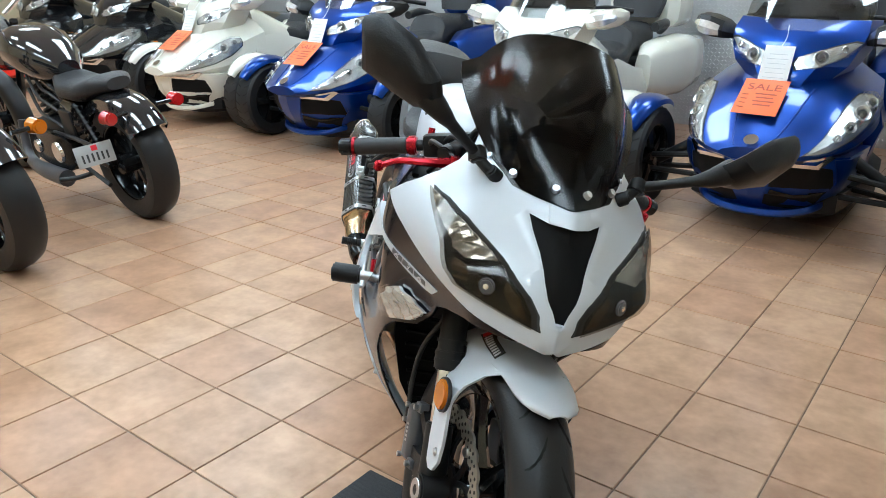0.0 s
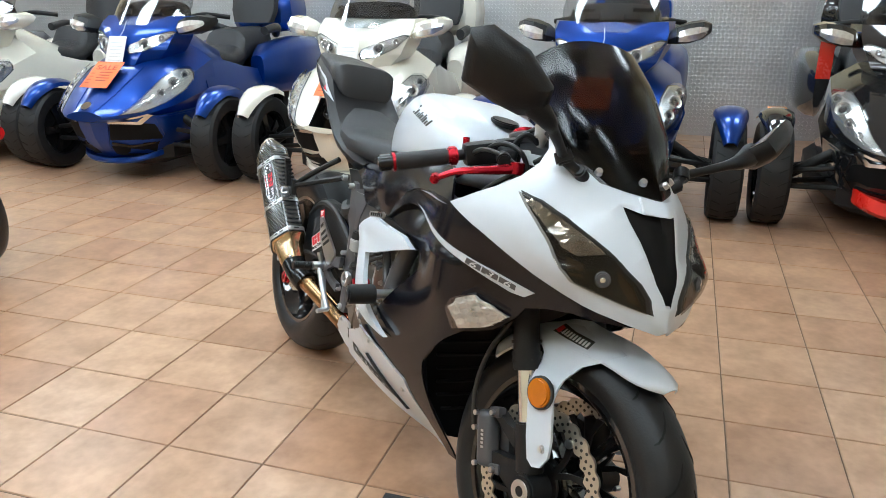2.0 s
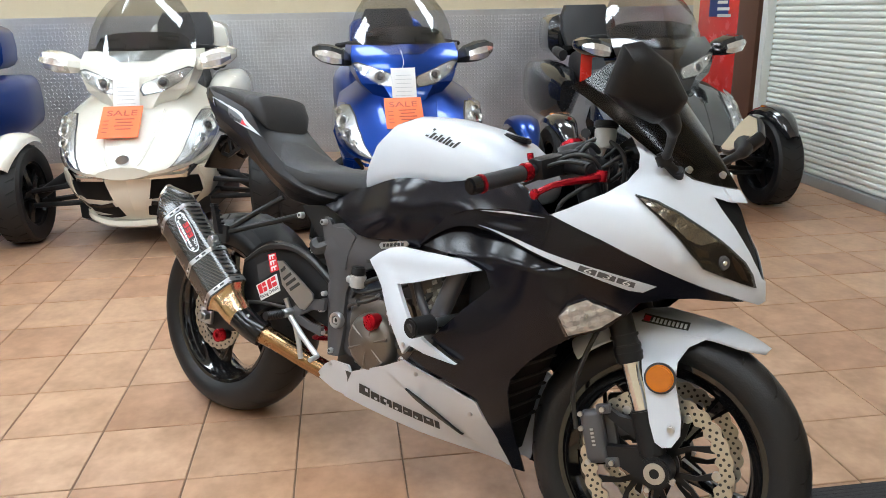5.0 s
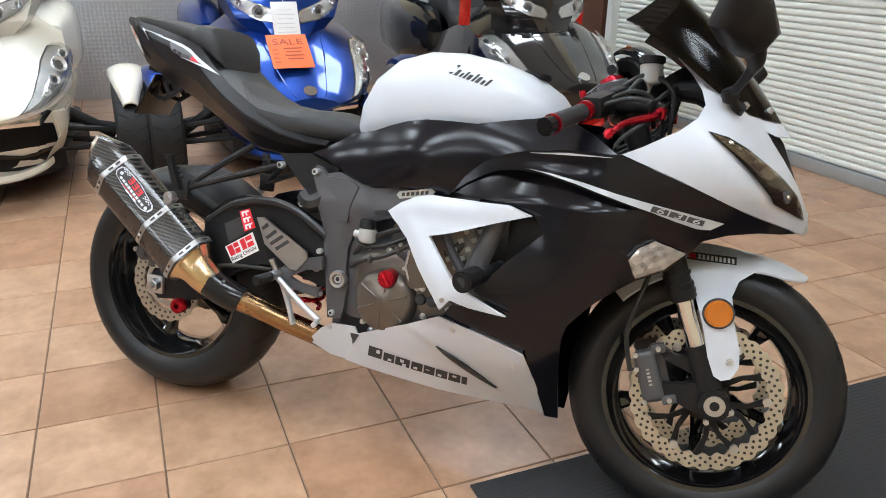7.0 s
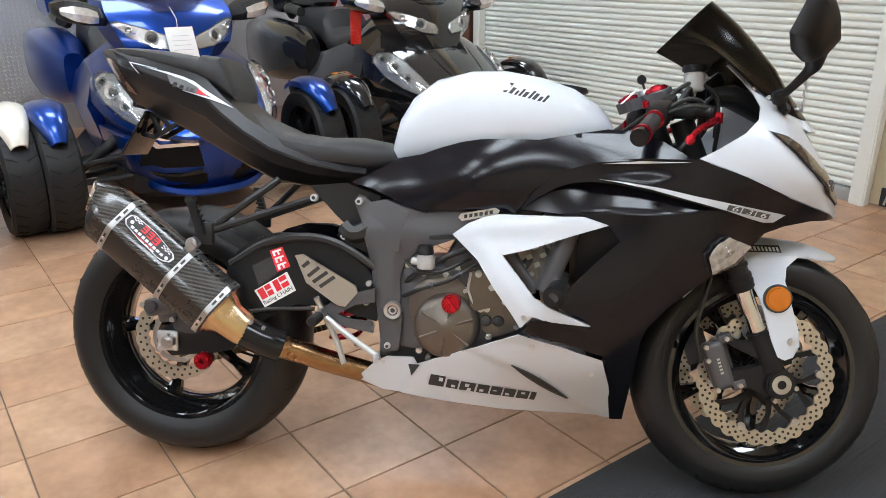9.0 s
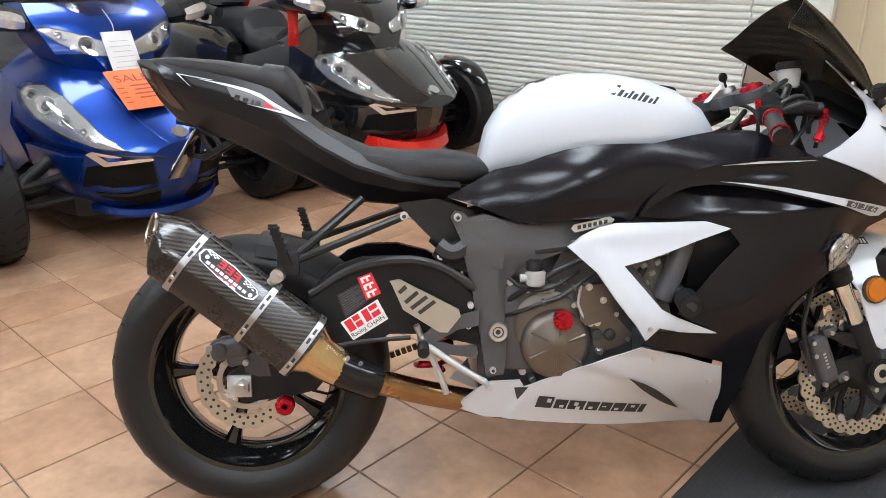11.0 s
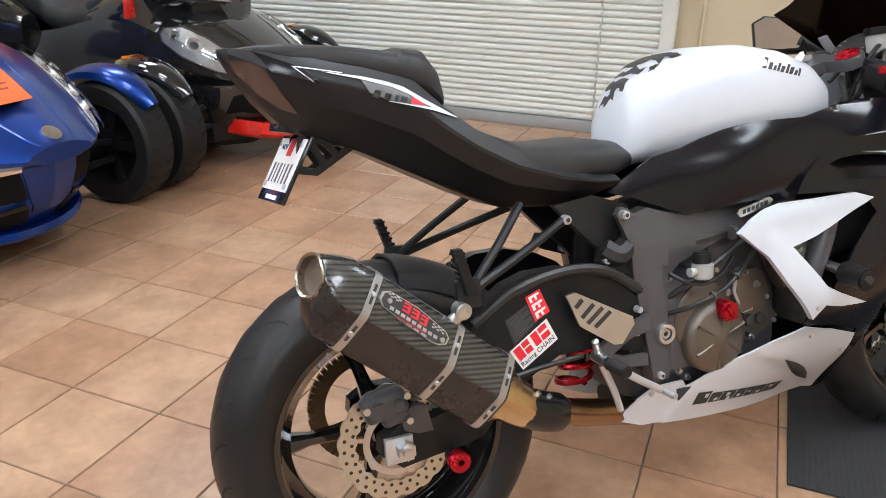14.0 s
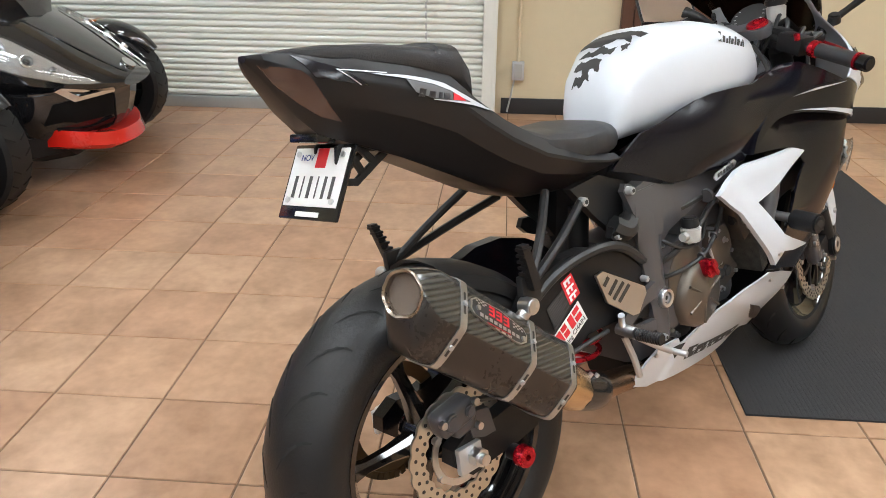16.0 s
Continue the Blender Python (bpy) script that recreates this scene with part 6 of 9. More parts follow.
for s in (-1, 1):
    bm = bmesh.new()
    panel(bm, [(-0.072, 0.953), (-0.011, 0.942), (0.028, 0.932), (0.058, 0.921), (0.088, 0.901), (0.153, 0.863), (0.107, 0.879), (0.031, 0.899), (0.031, 0.900), (0.106, 0.8835), (0.082, 0.896), (0.067, 0.908), (0.038, 0.922), (-0.011, 0.937)], tail_y, 0.001, s, 0.0038, 0.015)
    tg = bp("stripe", bm, "white", tail, "white tail graphic")
    # grey laid over the black field, in place of its grazing reflection
    bm = bmesh.new()
    panel(bm, [(-0.011, 0.936), (0.038, 0.921), (0.067, 0.907), (0.082, 0.895), (0.104, 0.884), (0.031, 0.901), (0.000, 0.915)], tail_y, 0.001, s, 0.0030, 0.015)
    bp("field_sheen", bm, "tailsheen", tail, "grey sheen painted on the black field between the white tail stripes")
    bm = bmesh.new()
    panel(bm, [(-0.117, 0.965), (-0.040, 0.950), (-0.040, 0.9485), (-0.112, 0.9625), (-0.085, 0.937), (-0.0865, 0.937)], tail_y, 0.001, s, 0.0038, 0.02)
    bp("pinstripe", bm, "silver_paint", tail)
    bm = bmesh.new()
    glyphs(bm, tail_y, 0.004, 0.908, 0.066, 0.893, 0.011, (1, 1, 0.5, 1), 0.004, 0.4, 0.6)
    bps("lettering_block", bm, "frame", tail)
    bm = bmesh.new()
    panel(bm, [(0.066, 0.893), (0.092, 0.888), (0.080, 0.898), (0.070, 0.904)], tail_y, 0.001, s, 0.004, 0.05)
    bps("logo_block", bm, "redflat", tail)
    bm = bmesh.new()
    panel(bm, [(-0.210, 0.984), (-0.166, 0.970), (-0.152, 0.956), (-0.134, 0.924), (-0.108, 0.888), (-0.138, 0.900), (-0.168, 0.926), (-0.194, 0.957)], tail_y, 0.002, s, 0.003, 0.015)
    bp("tail_lamp", bm, "smoketail", tail, "smoked brown tail lamp")
    bm = bmesh.new()
    panel(bm, [(-0.172, 0.992), (-0.160, 0.979), (-0.147, 0.957), (-0.073, 0.934), (-0.108, 0.965)], tail_y, 0.002, s, 0.0025, 0.02)
    bp("lamp_trim", bm, "satin", tail)
# plate bracket and plate
pb = new("plate_holder")
pb.parent = bike
for s in (-1, 1):
    bm = bmesh.new()
    for a, c in (((-0.103, 0.848), (-0.010, 0.832)), ((-0.010, 0.832), (-0.082, 0.790)), ((-0.082, 0.790), (-0.112, 0.796)), ((-0.112, 0.796), (-0.103, 0.848)), ((-0.090, 0.846), (-0.066, 0.800)), ((-0.066, 0.842), (-0.040, 0.812))):
        d = Vector((c[0] - a[0], 0, c[1] - a[1]))
        box(bm, ((a[0] + c[0]) / 2, s * 0.030, (a[1] + c[1]) / 2), (0.008, 0.012, d.length + 0.006), 0.002, basis(d))
    bp("bracket", bm, "plastic", pb)
bm = bmesh.new()
box(bm, (-0.122, 0.01, 0.866), (0.034, 0.085, 0.014), 0.004, Matrix.Rotation(0.2, 4, "Y"))
bp("plate_lamp", bm, "gloss", pb)
ex_, ey_ = Vector((0.10, -0.995, 0.0)).normalized(), Vector((0.50, 0.05, 0.86))
ey_ = (ey_ - ex_ * ey_.dot(ex_)).normalized()
ez_ = ex_.cross(ey_)
q = Matrix.Translation((-0.1285, 0.0115, 0.8035)) @ Matrix((ex_, ey_, ez_)).transposed().to_4x4()
bm = bmesh.new()
box(bm, (0, 0, 0), (0.152, 0.124, 0.006), 0.003, q @ Matrix.Translation((0, -0.004, -0.004)))
bp("plate_frame", bm, "gloss", pb)
bm = bmesh.new()
box(bm, (0, 0, 0), (0.138, 0.096, 0.002), 0.0008, q @ Matrix.Translation((0, 0.003, 0)))
pl = bp("number_plate", bm, "paper", pb, "white number plate with dark bars")
bm = bmesh.new()
for k, w in enumerate((0.016, 0.006, 0.016, 0.006, 0.014, 0.016)):
    box(bm, (0, 0, 0), (w * 0.45, 0.036, 0.001), m=q @ Matrix.Translation((-0.047 + 0.019 * k, -0.014, 0.0014)))
bps("plate_bar", bm, "frame", pl, smooth=False)
bm = bmesh.new()
box(bm, (0, 0, 0), (0.026, 0.032, 0.001), m=q @ Matrix.Translation((0.006, 0.034, 0.0014)))
bp("sticker", bm, "redflat", pl, smooth=False)
bwords("month", "NOV", 0.015, q @ Matrix.Translation((-0.032, 0.034, 0.0014)), "navy", pl)
bm = bmesh.new()
box(bm, (0, 0, 0), (0.060, 0.008, 0.001), m=q @ Matrix.Translation((0, -0.0575, -0.0006)))
bps("frame_bar", bm, "paper", pb, smooth=False)
bm = bmesh.new()
for x, y in ((-0.057, 0.040), (0.057, 0.040), (-0.057, -0.036), (0.057, -0.036)):
    cyl(bm, q @ Vector((x, y, 0.0)), q @ Vector((x, y, 0.004)), 0.005, n=10)
bps("screw", bm, "steel", pl)

# frame, subframe, swingarm
FRAME = [(0.486, 0.660), (0.520, 0.668), (0.560, 0.655), (0.611, 0.642), (0.700, 0.655), (0.830, 0.680), (0.900, 0.700), (0.870, 0.640), (0.760, 0.612), (0.690, 0.590), (0.633, 0.568), (0.590, 0.549), (0.567, 0.524), (0.559, 0.490), (0.560, 0.440), (0.566, 0.397), (0.563, 0.350), (0.558, 0.322), (0.522, 0.318), (0.515, 0.364), (0.508, 0.412), (0.499, 0.461), (0.492, 0.508), (0.480, 0.560), (0.470, 0.600)]


def frame_y(x, z):
    """The cast frame: a column with rounded flanks that turns into the spar."""
    off = abs(x - float(np.interp(z, (0.32, 0.41, 0.46, 0.56), (0.541, 0.537, 0.529, 0.522))))
    fade = min(1.0, max(0.0, (0.580 - z) / 0.05))
    return 0.142 - 0.16 * max(0, z - 0.60) + 0.06 * max(0, x - 0.6) - fade * min(0.012, 14.0 * max(0.0, off - 0.010) ** 2)


for s in (-1, 1):
    bm = bmesh.new()
    panel(bm, FRAME, frame_y, 0.030, s, 0, 0.008)
    fr = bp("frame", bm, "frame", bike, "dark grey cast frame", sharp=30)
    bm = bmesh.new()
    panel(bm, [(0.335, 0.690), (0.420, 0.700), (0.500, 0.672), (0.492, 0.610), (0.478, 0.545), (0.455, 0.575), (0.400, 0.622)], lambda a, b: 0.100, 0.02, s, 0, 0.04)
    bp("subframe_plate", bm, "strutblack", fr)
    bm = bmesh.new()
    panel(bm, [(0.448, 0.662), (0.458, 0.676), (0.474, 0.672), (0.491, 0.654), (0.544, 0.657), (0.576, 0.640), (0.560, 0.590), (0.556, 0.552), (0.520, 0.560), (0.489, 0.591), (0.470, 0.612)], lambda a, c: 0.136 + 0.05 * min(0.2, max(0, a - 0.49)) - 0.10 * max(0, c - 0.60), 0.012, s, 0.004, 0.03)
    bp("gusset", bm, "frame", fr, sharp=20)
    bm = bmesh.new()
    panel(bm, [(0.408, 0.580), (0.418, 0.598), (0.476, 0.594), (0.500, 0.560), (0.488, 0.541), (0.428, 0.562)], lambda a, c: 0.128, 0.014, s, 0, 0.04)
    bp("flange", bm, "plastic", fr)
    bm = bmesh.new()
    for x, z, y, r in ((0.462, 0.662, 0.142, 0.011), (0.426, 0.580, 0.132, 0.011), (0.504, 0.649, 0.118, 0.010), (0.470, 0.560, 0.105, 0.010), (0.535, 0.333, 0.145, 0.010), (0.495, 0.372, 0.145, 0.010), (0.483, 0.430, 0.140, 0.009), (0.488, 0.475, 0.142, 0.009), (0.350, 0.664, 0.118, 0.012)):
        cyl(bm, (x, s * (y - 0.01), z), (x, s * (y + 0.006), z), r * 0.8, r * 0.7, n=14, bev=0.0015)
    bps("frame_bolt", bm, "alu", fr)
    bm = bmesh.new()
    for x, z, y, r in ((0.462, 0.662, 0.142, 0.011), (0.426, 0.580, 0.132, 0.011), (0.504, 0.649, 0.118, 0.010), (0.535, 0.333, 0.145, 0.010), (0.495, 0.372, 0.145, 0.010), (0.483, 0.430, 0.140, 0.009), (0.350, 0.664, 0.118, 0.012)):
        cyl(bm, (x, s * (y + 0.004), z), (x, s * (y + 0.0068), z), r * 0.38, n=6)
    bps("bolt_socket", bm, "ink", fr)
    bm = bmesh.new()
    lathe(bm, [(0.0125, s * 0.138), (0.0125, s * 0.152), (0.019, s * 0.153), (0.0215, s * 0.149), (0.0215, s * 0.138)], 28, Matrix.Translation((0.546, 0, 0.417)))
    pn = bp("pivot_nut", bm, "steel", fr)
    bm = bmesh.new()
    lathe(bm, [(0.0, s * 0.146), (0.0125, s * 0.146), (0.0125, s * 0.138)], 24, Matrix.Translation((0.546, 0, 0.417)))
    bp("bore", bm, "ink", pn)
    bm = bmesh.new()
    lathe(bm, [(0.0055, s * 0.147), (0.0055, s * 0.149), (0.0095, s * 0.149), (0.0095, s * 0.146)], 24, Matrix.Translation((0.546, 0, 0.417)))
    bp("shaft_end", bm, "alu", pn)
    # swingarm
    bm = bmesh.new()
    ARM = [(-0.040, 0.298), (-0.036, 0.325), (0.001, 0.347), (0.061, 0.345), (0.110, 0.357), (0.135, 0.395), (0.140, 0.450), (0.144, 0.497), (0.170, 0.532), (0.211, 0.563), (0.259, 0.578), (0.331, 0.579), (0.402, 0.560), (0.450, 0.535), (0.500, 0.490), (0.520, 0.430), (0.505, 0.385), (0.440, 0.400), (0.400, 0.412), (0.316, 0.414), (0.262, 0.388), (0.206, 0.354), (0.156, 0.293), (0.107, 0.280), (-0.002, 0.265)]
    panel(bm, ARM, lambda a, b: 0.118 + 0.012 * min(1, max(0, (a - 0.05) / 0.15)), 0.032, s, 0, 0.03)
    arm = bp("swingarm", bm, "satin" if s > 0 else "plastic", bike, "black cast swingarm", sharp=30)
    bm = bmesh.new()
    box(bm, (-0.008, s * 0.122, 0.304), (0.052, 0.012, 0.048), 0.003)
    bp("axle_block", bm, "alu", arm)
    bm = bmesh.new()
    cyl(bm, (0.0, s * 0.125, 0.306), (0.0, s * 0.146, 0.306), 0.017, n=6)
    cyl(bm, (0.0, s * 0.146, 0.306), (0.0, s * 0.156, 0.306), 0.010, n=16)
    bp("axle_nut", bm, "steel", arm)
    bm = bmesh.new()
    cyl(bm, (0.092, s * 0.118, 0.268), (0.092, s * 0.142, 0.268), 0.015, n=20)
    bp("spool_base", bm, "plastic", arm)
    bm = bmesh.new()
    lathe(bm, [(0.006, s * 0.160), (0.018, s * 0.160), (0.020, s * 0.157), (0.016, s * 0.152), (0.020, s * 0.146), (0.020, s * 0.141), (0.006, s * 0.141)], 24, Matrix.Translation((0.092, 0, 0.268)), True)
    bp("spool", bm, "red", arm, "red anodised stand spool")
# hugger over the rear tyre
bm = bmesh.new()
rings = []
for k in range(10):
    a = radians(22 + 62 * k / 9)
    up2 = Vector((math.cos(a), 0, math.sin(a)))
    rings.append([RA + up2 * (0.321 - d) + Vector((0, y, 0)) for y, d in ((-0.088, 0.045), (-0.080, 0.020), (-0.045, 0.004), (0, 0), (0.045, 0.004), (0.080, 0.020), (0.088, 0.045), (0.076, 0.026), (0.04, 0.009), (0, 0.005), (-0.04, 0.009), (-0.076, 0.026))])
loft(bm, rings)
bp("hugger", bm, "plastic", bike, "black rear hugger")
# stickers on the swingarm
def decal(quad, f0, f1, g0, g1):
    """A patch of a four-cornered sticker: f along its first edge, g across."""
    q = [Vector((a, c)) for a, c in quad]
    return [tuple(q[0].lerp(q[1], f).lerp(q[3].lerp(q[2], f), g)) for f, g in ((f0, g0), (f1, g0), (f1, g1), (f0, g1))]


flat = lambda a, c: 0.131
WHITE_STICKER = [(0.212, 0.441), (0.291, 0.490), (0.313, 0.447), (0.238, 0.402)]
RED_STICKER = [(0.249, 0.537), (0.279, 0.548), (0.299, 0.503), (0.268, 0.488)]
NOTICE = [(0.206, 0.500), (0.252, 0.524), (0.270, 0.486), (0.223, 0.450)]
bm = bmesh.new()
panel(bm, WHITE_STICKER, flat, 0.001, -1, 0.0012, 0.2)
sk = bp("sticker", bm, "paper", arm, "white sticker with red marks")
bm = bmesh.new()
for f0, f1, g0, g1 in ((0.06, 0.24, 0.06, 0.62), (0.27, 0.44, 0.06, 0.30), (0.27, 0.44, 0.36, 0.62), (0.52, 0.68, 0.06, 0.62), (0.71, 0.92, 0.06, 0.28), (0.71, 0.92, 0.38, 0.62)):
    panel(bm, decal(WHITE_STICKER, f0, f1, g0, g1), flat, 0.0005, -1, 0.0018, 0.2)
bps("logo_block", bm, "redflat", sk)
m4 = Matrix.Translation((0.270, -0.1330, 0.432)) @ Matrix.Rotation(radians(-31), 4, "Y") @ Matrix.Rotation(radians(90), 4, "X")
bwords("lettering", "Racing CHAIN", 0.0135, m4, "ink", sk)
bm = bmesh.new()
panel(bm, RED_STICKER, flat, 0.001, -1, 0.0012, 0.2)
rk = bp("sticker", bm, "redflat", arm, "small red sticker with white marks")
bm = bmesh.new()
for g0, g1 in ((0.06, 0.30), (0.38, 0.62), (0.70, 0.94)):
    panel(bm, decal(RED_STICKER, 0.15, 0.85, g0, g0 + 0.09), flat, 0.0005, -1, 0.0018, 0.2)
    panel(bm, decal(RED_STICKER, 0.15, 0.32, g0 + 0.09, g1), flat, 0.0005, -1, 0.0018, 0.2)
    panel(bm, decal(RED_STICKER, 0.50, 0.64, g0 + 0.09, g1), flat, 0.0005, -1, 0.0018, 0.2)
bps("logo_block", bm, "paper", rk)
bm = bmesh.new()
panel(bm, NOTICE, flat, 0.001, -1, 0.0010, 0.2)
nt_ = bp("notice", bm, "ink", arm)
bm = bmesh.new()
for k in range(9):
    panel(bm, decal(NOTICE, 0.06, 0.94 - 0.25 * (k % 3 == 1), 0.06 + 0.10 * k, 0.10 + 0.10 * k), flat, 0.0005, -1, 0.0015, 0.2)
bp("small_print", bm, "frame", nt_)
# foot controls
HEEL = [(0.318, 0.533), (0.338, 0.537), (0.462, 0.470), (0.466, 0.455), (0.438, 0.421), (0.420, 0.422), (0.345, 0.472), (0.323, 0.524)]
for s in (-1, 1):
    rsx = new("rearset")
    rsx.parent = bike
    bm = bmesh.new()
    panel(bm, HEEL, lambda a, b: 0.158, 0.006, s, 0, 0.05)
    hg = bp("heel_guard", bm, "steel", rsx, "slotted aluminium heel guard")
    bm = bmesh.new()
    for (xa, za), (xb, zb) in (((0.352, 0.521), (0.337, 0.508)), ((0.376, 0.509), (0.350, 0.487)), ((0.395, 0.499), (0.362, 0.474)), ((0.412, 0.489), (0.378, 0.464))):
        panel(bm, [(xa - 0.003, za + 0.003), (xa + 0.003, za - 0.003), (xb + 0.003, zb - 0.003), (xb - 0.003, zb + 0.003)], lambda a, c: 0.158, 0.001, s, 0.0012, 0.05)
    bps("slot", bm, "ink", hg)
    bm = bmesh.new()
    loft(bm, [[(x, s * (0.148 + dy), z + dz) for dy, dz in ((-0.006, -h), (0.006, -h), (0.006, h), (-0.006, h))] for x, z, h in ((0.505, 0.45, 0.016), (0.46, 0.44, 0.014), (0.41, 0.415, 0.018), (0.385, 0.40, 0.014))])
    loft(bm, [[(x, s * (0.146 + dy), z + dz) for dy, dz in ((-0.006, -h), (0.006, -h), (0.006, h), (-0.006, h))] for x, z, h in ((0.50, 0.375, 0.012), (0.45, 0.38, 0.010), (0.39, 0.398, 0.014))])
    bp("bracket", bm, "frame", rsx)
    bm = bmesh.new()
    cyl(bm, (0.385, s * 0.145, 0.405), (0.385, s * 0.185, 0.402), 0.012, n=16)
    cyl(bm, (0.385, s * 0.155, 0.405), (0.372, s * 0.165, 0.440), 0.007, n=10)
    bp("peg_mount", bm, "steel", rsx)
    bm = bmesh.new()
    tube(bm, [(0.385, s * (0.188 + 0.0028 * k), 0.4015) for k in range(21)], 0.012, 12, smooth=False, radii=[0.0105 + 0.0018 * (k % 2) for k in range(21)])
    bp("foot_peg", bm, "plastic", rsx, "black knurled foot peg")
    bm = bmesh.new()
    tube(bm, [(0.395, s * 0.165, 0.395), (0.46, s * 0.170, 0.350), (0.515, s * 0.172, 0.316)], 0.0075, 10)
    cyl(bm, (0.515, s * 0.170, 0.316), (0.522, s * 0.205, 0.312), 0.0065, n=10)
    tube(bm, [(0.395, s * 0.150, 0.385), (0.42, s * 0.15, 0.33), (0.435, s * 0.15, 0.285)], 0.007, 8)
    bp("pedal", bm, "alu", rsx, "bare metal pedal arm")
    # pillion peg hangers
    ph = new("pillion_hanger")
    ph.parent = bike
    bm = bmesh.new()
    node = Vector((0.115, s * 0.185, 0.578))
    for a in ((0.350, s * 0.110, 0.664), (0.262, s * 0.105, 0.702)):
        tube(bm, [a, Vector(a).lerp(node, 0.5) + Vector((0, s * 0.006, 0)), node], 0.0085, 8)
    box(bm, node, (0.045, 0.016, 0.05), 0.006)
    bp("strut", bm, "strutblack", ph)
    bm = bmesh.new()
    loft(bm, [[node + Vector((dx, s * 0.012, dz)) + Vector((0, s * dy, 0)) for dx, dy, dz in ((-0.009, -0.006, t * 0.0), (0.009, -0.006, 0.0), (0.009, 0.010, 0.0), (-0.009, 0.010, 0.0))] if t == 0 else [Vector((0.090 + dx, s * (0.205 + dy), 0.660)) for dx, dy in ((-0.008, -0.006), (0.008, -0.006), (0.008, 0.008), (-0.008, 0.008))] for t in (0, 1)])
    for k in range(5):
        p = node.lerp(Vector((0.090, s * 0.207, 0.660)), 0.35 + 0.14 * k)
        box(bm, p, (0.021, 0.018, 0.005), 0.001)
    bp("pillion_peg", bm, "plastic", ph)
    bm = bmesh.new()
    p = Vector((0.095, s * 0.205, 0.556))
    cyl(bm, p - Vector((0, s * 0.02, 0)), p + Vector((0, s * 0.008, 0)), 0.014, n=16, bev=0.002)
    bps("bolt", bm, "steel", ph)

# exhaust
ex = new("exhaust")
ex.parent = bike
E0, E1 = Vector((-0.137, -0.188, 0.632)), Vector((0.158, -0.182, 0.392))
axis = (E1 - E0).normalized()
side_v = Vector((0, -1, 0))
side_v = (side_v - axis * side_v.dot(axis)).normalized()
up_v = side_v.cross(axis)
if up_v.z < 0:
    up_v = -up_v
HEX = [(-0.45, 1.0), (0.22, 1.0), (0.42, 0.93), (0.98, 0.10), (1.0, -0.06), (0.66, -0.84), (0.46, -1.0), (-0.46, -1.0), (-0.66, -0.84), (-1.0, -0.06), (-0.98, 0.10), (-0.64, 0.93)]
HEX = [tuple(HEX[i][k] * (1 - f) + HEX[(i + 1) % 12][k] * f for k in (0, 1)) for i in range(12) for f in (0.20, 0.80)]
HEX = HEX[-1:] + HEX[:-1]


def can_ring(t, k=1.0, w=0.055, h=0.067, shift=0.0):
    c = E0 + (E1 - E0) * t + axis * shift
    return [c + side_v * (a * w * k) + up_v * (b * h * k) for a, b in HEX]


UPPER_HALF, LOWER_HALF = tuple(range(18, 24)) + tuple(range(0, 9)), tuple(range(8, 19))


def shell(rows, pick):
    """A strip of the can's skin with some thickness."""
    bm = bmesh.new()
    mids = [sum(r, Vector()) / len(r) for r in rows]
    loft(bm, [[r[i] for i in pick] + [r[i].lerp(c, 0.05) for i in reversed(pick)] for r, c in zip(rows, mids)])
    return bm


MC, M2 = Vector((-0.146, -0.200, 0.652)), Vector((0.48, -0.875, 0.0)).normalized()
M1 = Vector((0.335, 0, 0.942))
M1 = (M1 - M2 * M1.dot(M2)).normalized()


def mouth(k, push=0.0):
    out = []
    for a, c in HEX:
        t = math.atan2(c * 0.9, a)
        out.append(MC + M1 * (0.0345 * k * math.sin(t)) + M2 * (0.030 * k * math.cos(t)) + M1.cross(M2) * push)
    return out


body = [can_ring(0.16), can_ring(0.5), can_ring(0.965)]
bp("silencer_sleeve", shell(body, UPPER_HALF), "carbon", ex, "carbon fibre silencer sleeve", sharp=60)
# the lower half is coloured brown to stand in for its reflection
bp("lower_sleeve", shell(body, LOWER_HALF), "canreflect", ex, "dark lower silencer sleeve with a brown reflection painted in", sharp=60)
neck = [[p.lerp(mo, f) for p, mo in zip(can_ring(0.07 - 0.05 * f, 0.985), mouth(1.0))] for f in (0.0, 0.30, 0.60, 0.85, 1.0)]
capring = [can_ring(0.165, 0.99)] + neck
cap = bp("end_cap", shell(capring, UPPER_HALF), "carbon", ex, "carbon fibre end cap", sharp=60)
# the cap's underside carries the same painted brown reflection
bp("cap_underside", shell(capring, LOWER_HALF), "canreflect", cap, sharp=60)
bm = bmesh.new()
loft(bm, [mouth(1.02, 0.004), mouth(1.06, -0.002), mouth(1.0, -0.005), mouth(0.90, -0.002), mouth(0.88, 0.03)], caps=False)
bp("outlet_ring", bm, "tip", cap)
bm = bmesh.new()
loft(bm, [mouth(0.89, 0.012), mouth(0.86, 0.07), mouth(0.6, 0.08)], caps=True)
bp("outlet_bore", bm, "bore", cap)
